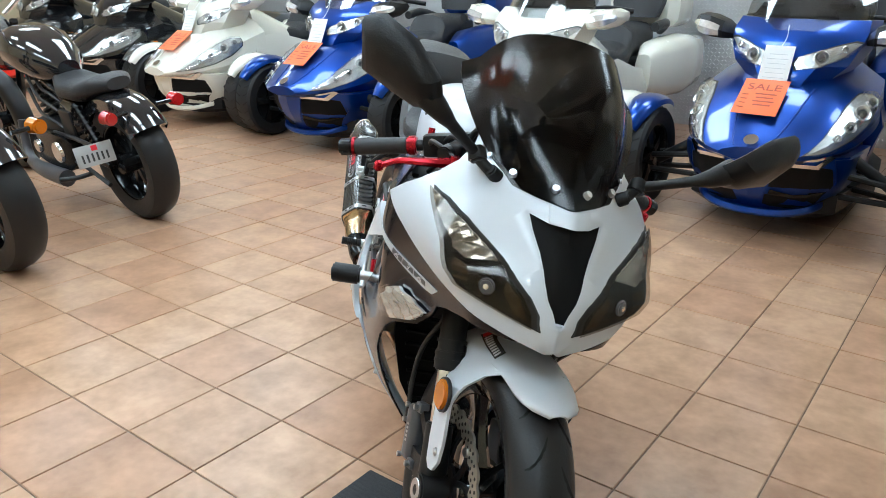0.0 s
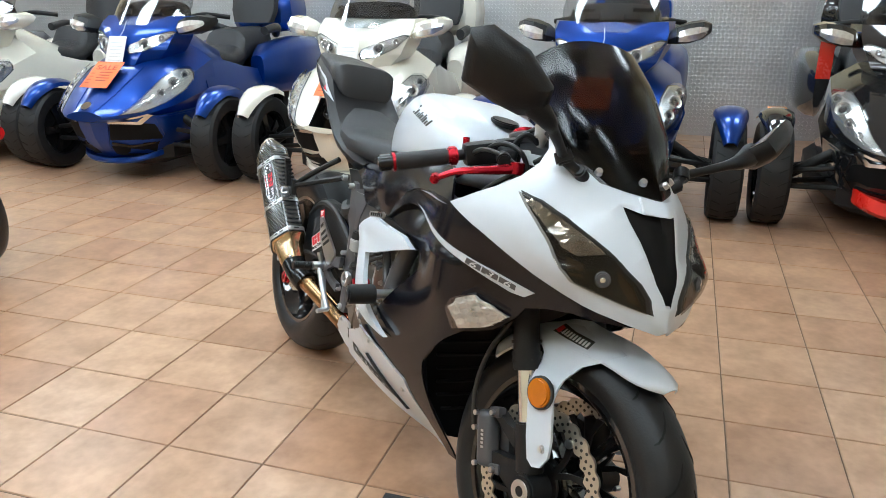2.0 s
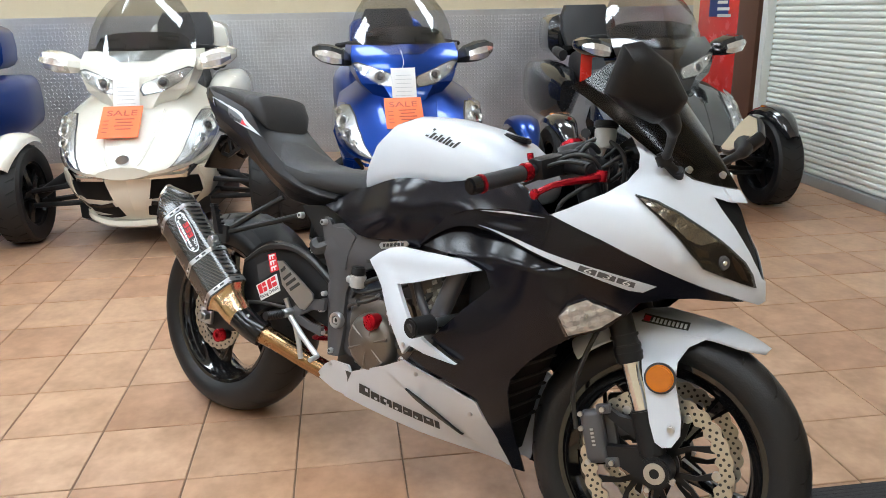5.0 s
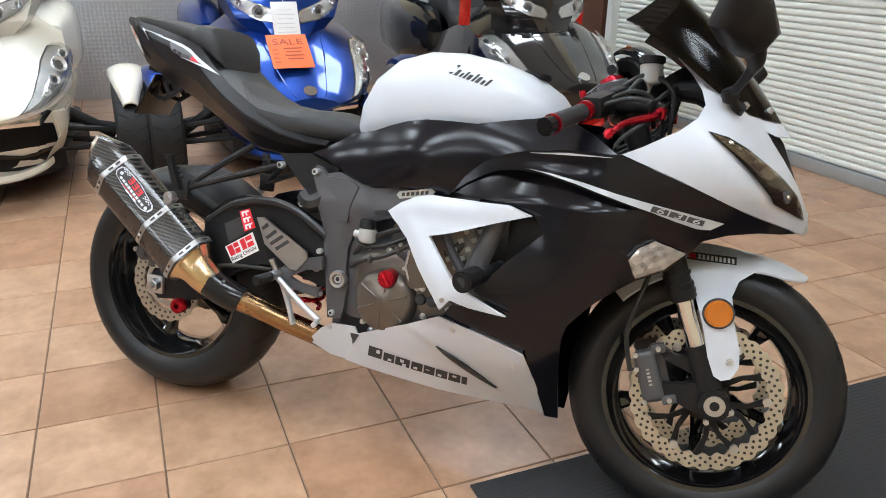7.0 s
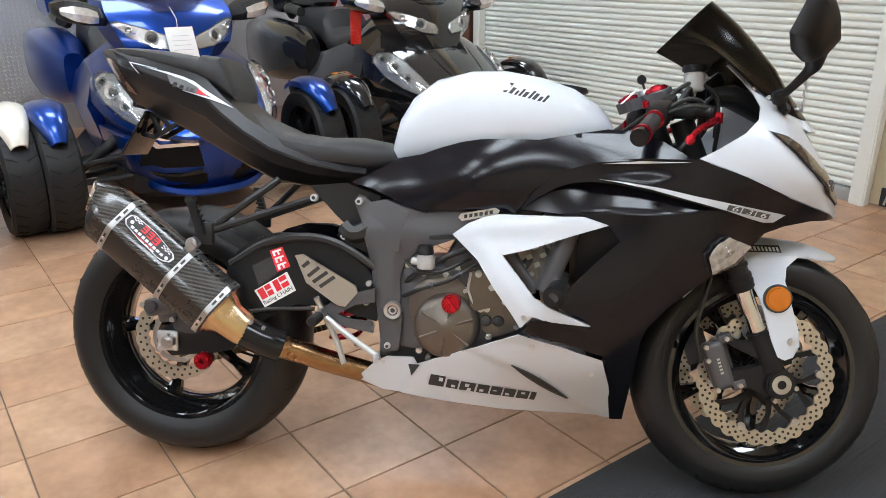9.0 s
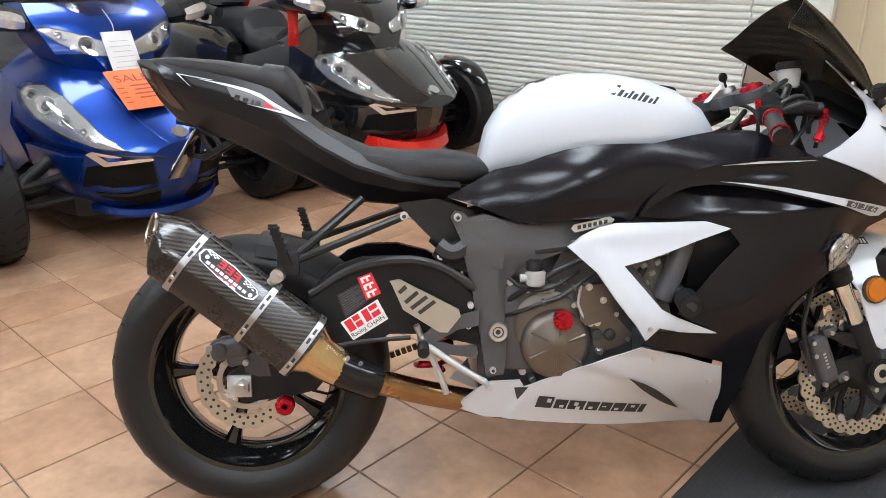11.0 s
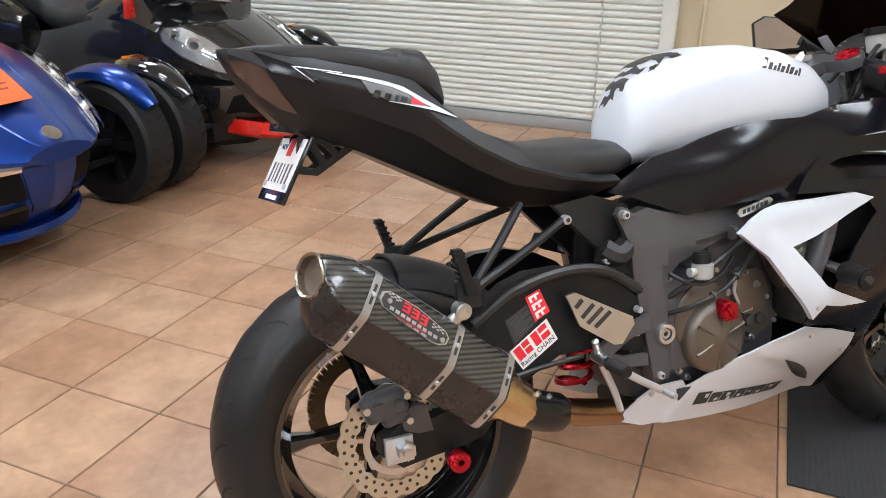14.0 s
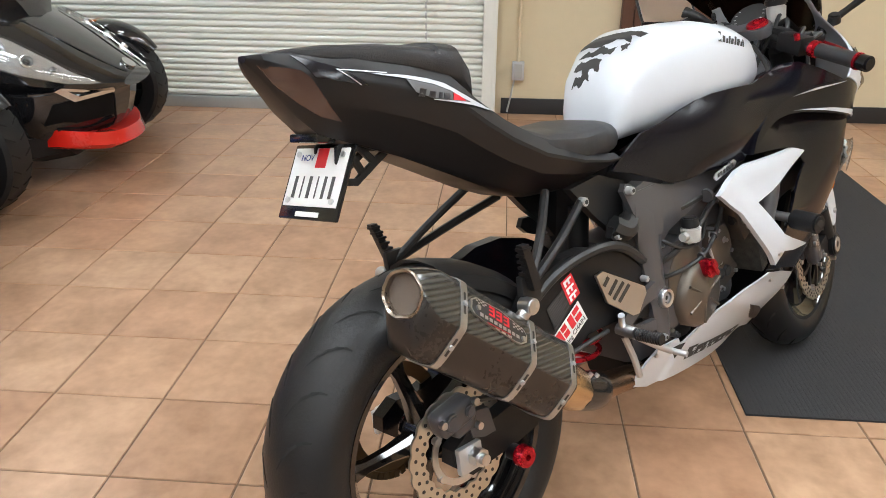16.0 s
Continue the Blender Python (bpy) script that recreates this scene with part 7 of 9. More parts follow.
for t in (0.185, 0.635, 0.935):
    bm = bmesh.new()
    rings = [can_ring(t, 1.03, shift=-0.0068), can_ring(t, 1.03, shift=0.0068), can_ring(t, 0.99, shift=0.0068), can_ring(t, 0.99, shift=-0.0068)]
    vs = [[bm.verts.new(p) for p in r] for r in rings]
    for i in range(4):
        A, B2 = vs[i], vs[(i + 1) % 4]
        for k in range(24):
            bm.faces.new((A[k], A[(k + 1) % 24], B2[(k + 1) % 24], B2[k]))
    st = bp("strap", bm, "strap", ex, "slotted steel strap", sharp=25)
    bm = bmesh.new()
    ring = can_ring(t, 1.033)
    for i, j, f0, f1 in ((1, 2, 0.1, 0.9), (5, 6, 0.02, 0.45), (5, 6, 0.57, 0.98), (9, 10, 0.02, 0.45), (9, 10, 0.57, 0.98)):
        a, b = ring[i].lerp(ring[j], f0), ring[i].lerp(ring[j], f1)
        d = (b - a)
        n = d.cross(axis).normalized()
        if n.dot((a + b) / 2 - (E0 + (E1 - E0) * t)) < 0:
            n = -n
        q = [bm.verts.new(a + d * f + axis * w + n * 0.0006) for f, w in ((0.12, -0.0026), (0.88, -0.0026), (0.95, 0.0), (0.88, 0.0026), (0.12, 0.0026), (0.05, 0.0))]
        bm.faces.new(q)
    bps("slot", bm, "ink", st)
    bm = bmesh.new()
    for p, d in ((ring[5].lerp(ring[6], 0.51), ring[5] + ring[6]), (ring[9].lerp(ring[10], 0.51), ring[9] + ring[10])):
        n = (d / 2 - (E0 + (E1 - E0) * t)).normalized()
        cyl(bm, p - n * 0.002, p + n * 0.003, 0.0042, n=10)
    bps("bolt", bm, "alu", st)
# badge
bm = bmesh.new()
def on_side(t, b, out=0.0):
    """On the upper outer facet: t along the can, b from its upper (0) to its lower edge (1)."""
    t, b = 0.40 + (t - 0.40) * 1.12, 0.46 + (b - 0.46) * 1.42
    r = can_ring(t)
    n = (r[6] - r[5]).cross(axis).normalized()
    return r[5].lerp(r[6], b) + (n if n.y < 0 else -n) * out


def badge_quad(t0, t1, b0, b1, out):
    return [on_side(t, c, out) for t, c in ((t0, b0), (t1, b0), (t1, b1), (t0, b1))]


BADGE = ((0.265, 0.12), (0.40, 0.10), (0.545, 0.30), (0.565, 0.44), (0.56, 0.66), (0.53, 0.80), (0.50, 0.84), (0.36, 0.78), (0.255, 0.66), (0.235, 0.50), (0.24, 0.24))
q = [on_side(t, c, 0.003) for t, c in BADGE]
loft(bm, [q, [on_side(t, c, 0.0) for t, c in BADGE]])
badge = bp("badge", bm, "steel", ex, "black maker's badge with red and silver marks")
bm = bmesh.new()
mid_t, mid_b = 0.40, 0.46
bm.faces.new([bm.verts.new(on_side(mid_t + (t - mid_t) * 0.95, mid_b + (c - mid_b) * 0.93, 0.0034)) for t, c in BADGE])
bp("badge_field", bm, "ink", badge)
bm = bmesh.new()
for k in range(3):
    t0 = 0.335 + 0.042 * k
    for t, t2, b0, b1 in ((t0, t0 + 0.034, 0.16 + 0.03 * k, 0.23 + 0.03 * k), (t0, t0 + 0.034, 0.28 + 0.03 * k, 0.33 + 0.03 * k), (t0 + 0.022, t0 + 0.034, 0.16 + 0.03 * k, 0.46 + 0.03 * k), (t0, t0 + 0.034, 0.40 + 0.03 * k, 0.46 + 0.03 * k)):
        bm.faces.new([bm.verts.new(p) for p in badge_quad(t, t2, b0, b1, 0.0040)])
bm.faces.new([bm.verts.new(p) for p in badge_quad(0.325, 0.46, 0.70, 0.72, 0.0040)])
bps("logo_block", bm, "redflat", badge)
bm = bmesh.new()
for k in range(9):
    t0 = 0.285 + 0.026 * k
    bm.faces.new([bm.verts.new(p) for p in badge_quad(t0, t0 + 0.019, 0.52 + 0.008 * k, 0.63 + 0.008 * k, 0.0040)])
for k in range(3):
    t0 = 0.37 + 0.035 * k
    bm.faces.new([bm.verts.new(p) for p in badge_quad(t0, t0 + 0.025, 0.74, 0.80, 0.0040)])
for k in range(10):
    for j in range(3):
        if (k + j) % 2:
            t0 = 0.262 + 0.012 * k if k < 5 else 0.475 + 0.012 * (k - 5)
            b0 = (0.14 if k < 5 else 0.28) + 0.05 * j
            bm.faces.new([bm.verts.new(p) for p in badge_quad(t0, t0 + 0.012, b0, b0 + 0.05, 0.0040)])
bp("lettering", bm, "steel", badge)
bm = bmesh.new()
for t, c in ((0.275, 0.42), (0.535, 0.62)):
    p, p2 = on_side(t, c, 0.003), on_side(t, c, 0.0065)
    cyl(bm, p, p2, 0.0042, n=10)
bps("rivet", bm, "steel", badge)
# cone and link pipe
bm = bmesh.new()
loft(bm, [can_ring(0.960, 0.97), can_ring(0.975, 0.84)] + [[Vector(c) + side_v * (a * r) + up_v * (b * r) for a, b in [(math.cos(t), math.sin(t)) for t in [math.atan2(d, e) for e, d in HEX]]] for c, r in (((0.170, -0.181, 0.384), 0.043), ((0.196, -0.179, 0.364), 0.041), ((0.216, -0.176, 0.348), 0.036))])
bp("cone", bm, "gold", ex, "gold tinted titanium cone")
bm = bmesh.new()
tube(bm, [(0.208, -0.177, 0.355), (0.232, -0.172, 0.342), (0.262, -0.165, 0.328), (0.285, -0.155, 0.318)], 0.037, 24)
cs = bp("clamp_sleeve", bm, "gloss", ex, "glossy black clamp sleeve")
bm = bmesh.new()
for x, y, z in ((0.226, -0.196, 0.376), (0.252, -0.188, 0.362)):
    cyl(bm, (x, y, z), (x + 0.006, y - 0.004, z + 0.008), 0.0045, n=8)
bps("bolt", bm, "steel", cs)
bm = bmesh.new()
tube(bm, [(0.270, -0.160, 0.322), (0.310, -0.138, 0.306), (0.380, -0.110, 0.278), (0.460, -0.085, 0.252), (0.560, -0.06, 0.222), (0.68, -0.03, 0.20)], 0.027, 20)
bp("link_pipe", bm, "pipe", ex, "heat tinted link pipe")
bm = bmesh.new()
tube(bm, [(0.104, -0.205, 0.560), (0.090, -0.198, 0.548), (0.070, -0.190, 0.530)], 0.011, 10)
bp("hanger", bm, "steel", ex)

# engine
en = new("engine")
en.parent = bike
bm = bmesh.new()
box(bm, (0.70, 0, 0.42), (0.30, 0.26, 0.20), 0.03)
bp("crankcase", bm, "frame", en)
bm = bmesh.new()
box(bm, (0.78, 0, 0.56), (0.20, 0.25, 0.20), 0.03, Matrix.Rotation(radians(28), 4, "Y"))
bp("cylinder_block", bm, "frame", en)
bm = bmesh.new()
box(bm, (0.62, 0, 0.33), (0.24, 0.18, 0.14), 0.03)
bp("sump", bm, "frame", en)
def inboard(bm):
    """The covers on the right end of the engine lie inside the frame."""
    bmesh.ops.translate(bm, vec=(0, 0.020, 0), verts=bm.verts)
    return bm


bm = bmesh.new()
lathe(bm, [(0.0, -0.186), (0.018, -0.186), (0.022, -0.183), (0.056, -0.181), (0.068, -0.176), (0.075, -0.166), (0.076, -0.130), (0.0, -0.130)], 44, Matrix.Translation((0.6705, 0, 0.388)))
cc = bp("clutch_cover", inboard(bm), "engine", en, "bronze grey clutch cover")
bm = bmesh.new()
lathe(bm, [(0.0, -0.158), (0.066, -0.157), (0.074, -0.152), (0.077, -0.142), (0.077, -0.110)], 44, Matrix.Translation((0.655, 0, 0.428)))
bp("clutch_housing", inboard(bm), "engine", en, "bronze grey clutch housing")
bm = bmesh.new()
for a in (-95, -38, 20, 78, 150, 205):
    t = radians(a)
    p0, p1 = [Vector((0.6705 + r * math.cos(t), -0.1815, 0.388 + r * math.sin(t))) for r in (0.020, 0.064)]
    tube(bm, [p0, p0.lerp(p1, 0.5), p1 + Vector((0, 0.002, 0))], 0.003, 8, smooth=False, radii=[0.0022, 0.003, 0.004])
bps("rib", inboard(bm), "engine", cc)
bm = bmesh.new()
cyl(bm, (0.682, -0.165, 0.445), (0.681, -0.197, 0.445), 0.0215, 0.0205, n=24, bev=0.003)
box(bm, (0.681, -0.200, 0.445), (0.036, 0.010, 0.011), 0.004, Matrix.Rotation(0.9, 4, "Y"))
bp("oil_cap", inboard(bm), "red", cc, "red anodised oil filler cap")
bm = bmesh.new()
panel(bm, [(0.716, 0.500), (0.724, 0.514), (0.767, 0.518), (0.786, 0.506), (0.807, 0.463), (0.801, 0.447), (0.737, 0.428), (0.722, 0.438)], lambda a, c: 0.172 - 0.25 * max(0.0, abs(a - 0.762) - 0.030), 0.045, -1, 0, 0.012)
pk = bp("pickup_cover", inboard(bm), "engine", en, "bronze grey pickup cover", sharp=30)
bm = bmesh.new()
panel(bm, [(0.746, 0.430), (0.801, 0.446), (0.838, 0.404), (0.826, 0.386), (0.773, 0.366), (0.752, 0.384)], lambda a, c: 0.162, 0.040, -1, 0, 0.05)
bp("lower_cover", inboard(bm), "engine", en, "bronze grey water pump cover", sharp=30)
bm = bmesh.new()
for (xa, za), (xb, zb) in (((0.722, 0.514), (0.716, 0.475)), ((0.716, 0.475), (0.736, 0.430))):
    tube(bm, [(xa, -0.168, za), (xb, -0.168, zb)], 0.0035, 8, smooth=False)
bps("gasket_edge", inboard(bm), "alu", pk)
bm = bmesh.new()
for x, z, y in ((0.739, 0.512, 0.170), (0.770, 0.483, 0.170), (0.746, 0.431, 0.160), (0.760, 0.432, 0.160), (0.709, 0.469, 0.150), (0.720, 0.471, 0.150), (0.767, 0.368, 0.160),
                (0.613, 0.501, 0.140), (0.663, 0.502, 0.145), (0.593, 0.454, 0.140), (0.592, 0.350, 0.130), (0.604, 0.318, 0.130), (0.626, 0.300, 0.130), (0.798, 0.452, 0.165), (0.826, 0.395, 0.158), (0.575, 0.520, 0.140), (0.690, 0.520, 0.140), (0.705, 0.545, 0.130)):
    cyl(bm, (x, -y + 0.02, z), (x, -y - 0.003, z), 0.0078, n=12)
    cyl(bm, (x, -y, z), (x, -y - 0.010, z), 0.0052, n=6)
bps("bolt", inboard(bm), "steel", en)
bm = bmesh.new()
for x in (0.759, 0.787):
    lathe(bm, [(0.0, -0.172), (0.006, -0.172), (0.0115, -0.170), (0.013, -0.166), (0.013, -0.14)], 18, Matrix.Translation((x, 0, 0.406)))
bps("plug", inboard(bm), "ink", en)
bm = bmesh.new()
cyl(bm, (0.622, -0.165, 0.520), (0.622, -0.165, 0.552), 0.0195, 0.0215, n=18, bev=0.003)
cyl(bm, (0.590, -0.165, 0.536), (0.622, -0.165, 0.536), 0.009, n=14)
el = bp("coolant_elbow", bm, "resin", en)
bm = bmesh.new()
cyl(bm, (0.620, -0.165, 0.552), (0.620, -0.165, 0.574), 0.020, 0.0165, n=18, bev=0.003)
bp("cap", bm, "plastic", el)
bm = bmesh.new()
for pts, r in (([(0.560, -0.11, 0.47), (0.60, -0.145, 0.505), (0.66, -0.160, 0.545), (0.72, -0.15, 0.57), (0.80, -0.14, 0.60)], 0.0065),
               ([(0.565, -0.12, 0.446), (0.596, -0.160, 0.466), (0.630, -0.176, 0.482), (0.675, -0.174, 0.498), (0.725, -0.165, 0.528), (0.77, -0.150, 0.556)], 0.0048),
               ([(0.555, -0.10, 0.575), (0.61, -0.13, 0.585), (0.68, -0.140, 0.595), (0.78, -0.13, 0.605)], 0.010),
               ([(0.555, -0.11, 0.545), (0.60, -0.155, 0.512), (0.655, -0.165, 0.515), (0.72, -0.14, 0.545)], 0.0042),
               ([(0.50, -0.13, 0.51), (0.42, -0.14, 0.56), (0.34, -0.14, 0.575), (0.24, -0.13, 0.555), (0.15, -0.12, 0.50)], 0.010),
               ([(0.48, -0.12, 0.60), (0.45, -0.13, 0.585), (0.425, -0.12, 0.60)], 0.022),
               ([(0.80, -0.15, 0.52), (0.84, -0.16, 0.54), (0.88, -0.14, 0.60)], 0.014)):
    tube(bm, pts, r, 8)
bps("hose", bm, "hose", en)
bm = bmesh.new()
for a, b, r in (((0.636, -0.1755, 0.4845), (0.641, -0.1757, 0.4865), 0.0085), ((0.700, -0.169, 0.512), (0.705, -0.168, 0.515), 0.0085), ((0.745, -0.1435, 0.579), (0.754, -0.1425, 0.582), 0.0125), ((0.700, -0.155, 0.598), (0.709, -0.154, 0.599), 0.0145)):
    cyl(bm, a, b, r, n=16)
bps("hose_clip", bm, "frame", en)
# radiator and strut behind the chevron opening
bm = bmesh.new()
box(bm, (0.885, 0, 0.50), (0.03, 0.34, 0.26), 0.005, Matrix.Rotation(radians(-14), 4, "Y"))
rad = bp("radiator", bm, "mesh", bike)
bm = bmesh.new()
box(bm, (0.845, -0.150, 0.545), (0.10, 0.035, 0.13), 0.008, Matrix.Rotation(radians(-28), 4, "Y"))
hd = bp("cylinder_head", bm, "engine", en)
bm = bmesh.new()
for k in range(5):
    for j in range(3):
        box(bm, (0.825 + 0.012 * k + 0.018 * j, -0.170, 0.515 + 0.022 * k - 0.016 * j), (0.013, 0.008, 0.010), 0.002, Matrix.Rotation(radians(-28), 4, "Y"))
bp("vent_rib", bm, "radcore", hd)
bm = bmesh.new()
panel(bm, [(0.780, 0.575), (0.925, 0.622), (0.915, 0.560), (0.872, 0.500)], lambda a, c: 0.150 + 0.0015 * math.sin(900 * a) + 0.0015 * math.sin(700 * c), 0.004, -1, 0, 0.004)
bp("radiator_end", bm, "radcore", rad, "pale cast radiator end")
bm = bmesh.new()
tube(bm, [(0.885, -0.182, 0.490), (0.912, -0.185, 0.560), (0.935, -0.180, 0.630)], 0.022, 14)
tube(bm, [(0.80, -0.165, 0.585), (0.83, -0.175, 0.535), (0.865, -0.180, 0.490)], 0.011, 10)
bps("strut", bm, "frame", bike)
# rear shock and its red spring
bm = bmesh.new()
cyl(bm, (0.43, 0, 0.34), (0.47, 0, 0.62), 0.022, n=16)
sh = bp("shock", bm, "plastic", bike)
bm = bmesh.new()
helix = [(0.40 + 0.07 * k / 60 + 0.034 * math.cos(k * 0.75), -0.03 + 0.034 * math.sin(k * 0.75), 0.30 + 0.22 * k / 60) for k in range(60)]
tube(bm, helix, 0.006, 6, 2)
bp("spring", bm, "red", sh, "red shock spring")


# ---- three-wheeled roadsters along the wall ----
def road_wheel(parent, x, y, r, w, name="wheel"):
    """A car-like wheel: tyre with tread, rim with five spokes."""
    m = Matrix.Translation((x, y, r))
    bm = bmesh.new()
    h = w / 2
    lathe(bm, [(r * 0.66, -h * 0.82), (r * 0.80, -h * 0.98), (r * 0.93, -h), (r * 0.985, -h * 0.82), (r, -h * 0.45), (r, h * 0.45), (r * 0.985, h * 0.82), (r * 0.93, h), (r * 0.80, h * 0.98), (r * 0.66, h * 0.82)], 40, m)
    tyre = part("tyre", bm, "tyrenew", parent)
    bm = bmesh.new()
    for k in range(26):
        a = 2 * math.pi * k / 26
        for s in (-1, 1):
            q = Matrix.Translation((x, y, r)) @ Matrix.Rotation(a, 4, "Y") @ Matrix.Translation((r * 0.998, s * h * 0.5, 0)) @ Matrix.Rotation(0.5 * s, 4, "X")
            box(bm, (0, 0, 0), (0.003, h * 0.62, 0.006), m=q)
    part("tread_groove", bm, "groove", tyre, smooth=False)
    bm = bmesh.new()
    lathe(bm, [(r * 0.70, -h * 0.7), (r * 0.68, -h * 0.8), (r * 0.62, -h * 0.72), (r * 0.58, -h * 0.2), (r * 0.58, h * 0.2), (r * 0.62, h * 0.72), (r * 0.68, h * 0.8), (r * 0.70, h * 0.7)], 36, m)
    for k in range(5):
        q = m @ Matrix.Rotation(2 * math.pi * k / 5, 4, "Y")
        for s in (-1, 1):
            loft(bm, [[q @ Vector((a, s * (h * 0.55 - 0.2 * h * (a / r)) + dy, dz)) for dy, dz in ((-0.008, -wd), (0.008, -wd), (0.008, wd), (-0.008, wd))] for a, wd in ((r * 0.12, 0.028), (r * 0.35, 0.022), (r * 0.62, 0.03))])
    cyl(bm, (x, y - h * 0.6, r), (x, y + h * 0.6, r), r * 0.17, n=20)
    part("rim", bm, "gloss", parent)
    bm = bmesh.new()
    cyl(bm, (x, y - h * 0.10, r), (x, y + h * 0.10, r), r * 0.60, n=32, bev=0.006)
    part("brake_drum", bm, "plastic", parent)


def mirrored(pts):
    """A closed ring from the right half (y from 0 outwards), listed from top to bottom."""
    return [(x, -y, z) for x, y, z in pts] + [(x, y, z) for x, y, z in reversed(pts) if y > 1e-6]


def hood_sections():
    """x, then the right half of the section: (y, z) from the ridge to the keel, drawn out smoothly between the stations."""
    rows = (
        (0.475, ((0, 0.497), (0.06, 0.492), (0.12, 0.474), (0.135, 0.462), (0.13, 0.450), (0.07, 0.436), (0, 0.43))),
        (0.42, ((0, 0.532), (0.09, 0.522), (0.18, 0.492), (0.215, 0.472), (0.21, 0.452), (0.12, 0.425), (0, 0.415))),
        (0.32, ((0, 0.592), (0.11, 0.580), (0.23, 0.540), (0.295, 0.505), (0.295, 0.462), (0.20, 0.40), (0, 0.39))),
        (0.20, ((0, 0.668), (0.13, 0.655), (0.27, 0.615), (0.345, 0.565), (0.36, 0.480), (0.26, 0.38), (0, 0.37))),
        (0.05, ((0, 0.757), (0.14, 0.742), (0.29, 0.695), (0.385, 0.635), (0.41, 0.510), (0.30, 0.37), (0, 0.36))),
        (-0.12, ((0, 0.840), (0.14, 0.825), (0.30, 0.765), (0.42, 0.690), (0.435, 0.550), (0.32, 0.37), (0, 0.36))),
        (-0.38, ((0, 0.900), (0.13, 0.890), (0.28, 0.840), (0.40, 0.760), (0.42, 0.580), (0.32, 0.37), (0, 0.36))),
    )
    lines = [smooth_line([(x, *half[i]) for x, half in rows], 4) for i in range(7)]
    return [(lines[0][k][0], [(line[k][1], line[k][2]) for line in lines]) for k in range(len(lines[0]))]


def face_of(rows):
    """A point of a front given by level half-outlines: f counts along the outline from the middle, z is the height."""
    zs = [r[0] for r in rows]
    n = len(rows[0][1])
    def at(f, z, out=0.0, s=1):
        x, y = [float(np.interp(f, range(n), [float(np.interp(z, zs, [r[1][i][k] for r in rows])) for i in range(n)])) for k in (0, 1)]
        d = Vector((x + 0.15, y * 1.1, 0)).normalized() * out
        return Vector((x + d.x, s * (y + d.y), z))
    return at


def skin_of(secs):
    """A point of a lofted skin: f counts along the half-section, x is the station."""
    xs = [q[0] for q in secs][::-1]
    n = len(secs[0][1])
    def raw(f, x):
        y, z = [float(np.interp(f, range(n), [float(np.interp(x, xs, [q[1][i][k] for q in secs][::-1])) for i in range(n)])) for k in (0, 1)]
        return Vector((x, y, z))
    def at(f, x, out=0.0, s=1):
        p = raw(f, x)
        d = (raw(f + 0.25, x) - raw(f - 0.25, x)).cross(raw(f, x + 0.04) - raw(f, x - 0.04)).normalized()
        d = d if d.y + d.z > 0 else -d
        p = p + d * out
        return Vector((p.x, s * p.y, p.z))
    return at


on_hood = skin_of(hood_sections())


def front_shell(rows, caps=True):
    bm = bmesh.new()
    loft(bm, [mirrored([(x, y, z) for x, y in half]) for z, half in rows], caps)
    return bm


def patch(at, outline, s, out, thick=0.006, step=0.25):
    """A thin plate that follows a front: the outline in (f, 4 z)."""
    bm = bmesh.new()
    src = cells([(f, z * 4) for f, z in outline], step)
    src.verts.index_update()
    top = [bm.verts.new(at(v.co.x, v.co.y / 4, out, s)) for v in src.verts]
    low = [bm.verts.new(at(v.co.x, v.co.y / 4, out - thick, s)) for v in src.verts]
    for q in src.faces:
        ix = [v.index for v in q.verts]
        bm.faces.new([top[i] for i in ix])
        bm.faces.new([low[i] for i in reversed(ix)])
    for e in src.edges:
        if len(e.link_faces) == 1:
            i, j = e.verts[0].index, e.verts[1].index
            bm.faces.new((top[i], top[j], low[j], low[i]))
    src.free()
    return bm


def bowl(c, n, r):
    """A lamp bowl with a raised rim, turned about n."""
    bm = bmesh.new()
    q = Matrix.Translation(c) @ basis(n)
    loft(bm, [[q @ Vector((a * math.cos(t), a * math.sin(t), h)) for t in (2 * math.pi * k / 24 for k in range(24))] for a, h in ((r, -0.006), (r * 1.02, 0.008), (r * 0.92, 0.010), (r * 0.70, 0.000), (r * 0.45, -0.003))])
    return bm


def core(c, n, r):
    bm = bmesh.new()
    q = Matrix.Translation(c) @ basis(n)
    loft(bm, [[q @ Vector((a * math.cos(t), a * math.sin(t), h)) for t in (2 * math.pi * k / 18 for k in range(18))] for a, h in ((r, -0.004), (r, 0.003), (r * 0.8, 0.008), (r * 0.3, 0.011))])
    return bm


COWL = ((0.72, ((0.085, 0), (0.06, 0.08), (-0.06, 0.16), (-0.25, 0.20))),
        (0.79, ((0.060, 0), (0.045, 0.12), (-0.06, 0.22), (-0.25, 0.25))),
        (0.84, ((0.040, 0), (0.025, 0.15), (-0.065, 0.27), (-0.27, 0.29))),
        (0.90, ((0.010, 0), (-0.005, 0.165), (-0.085, 0.295), (-0.28, 0.325))),
        (0.96, ((-0.04, 0), (-0.055, 0.18), (-0.13, 0.315), (-0.30, 0.345))),
        (1.00, ((-0.09, 0), (-0.10, 0.17), (-0.17, 0.32), (-0.32, 0.35))),
        (1.05, ((-0.17, 0), (-0.18, 0.15), (-0.24, 0.31), (-0.36, 0.345))))
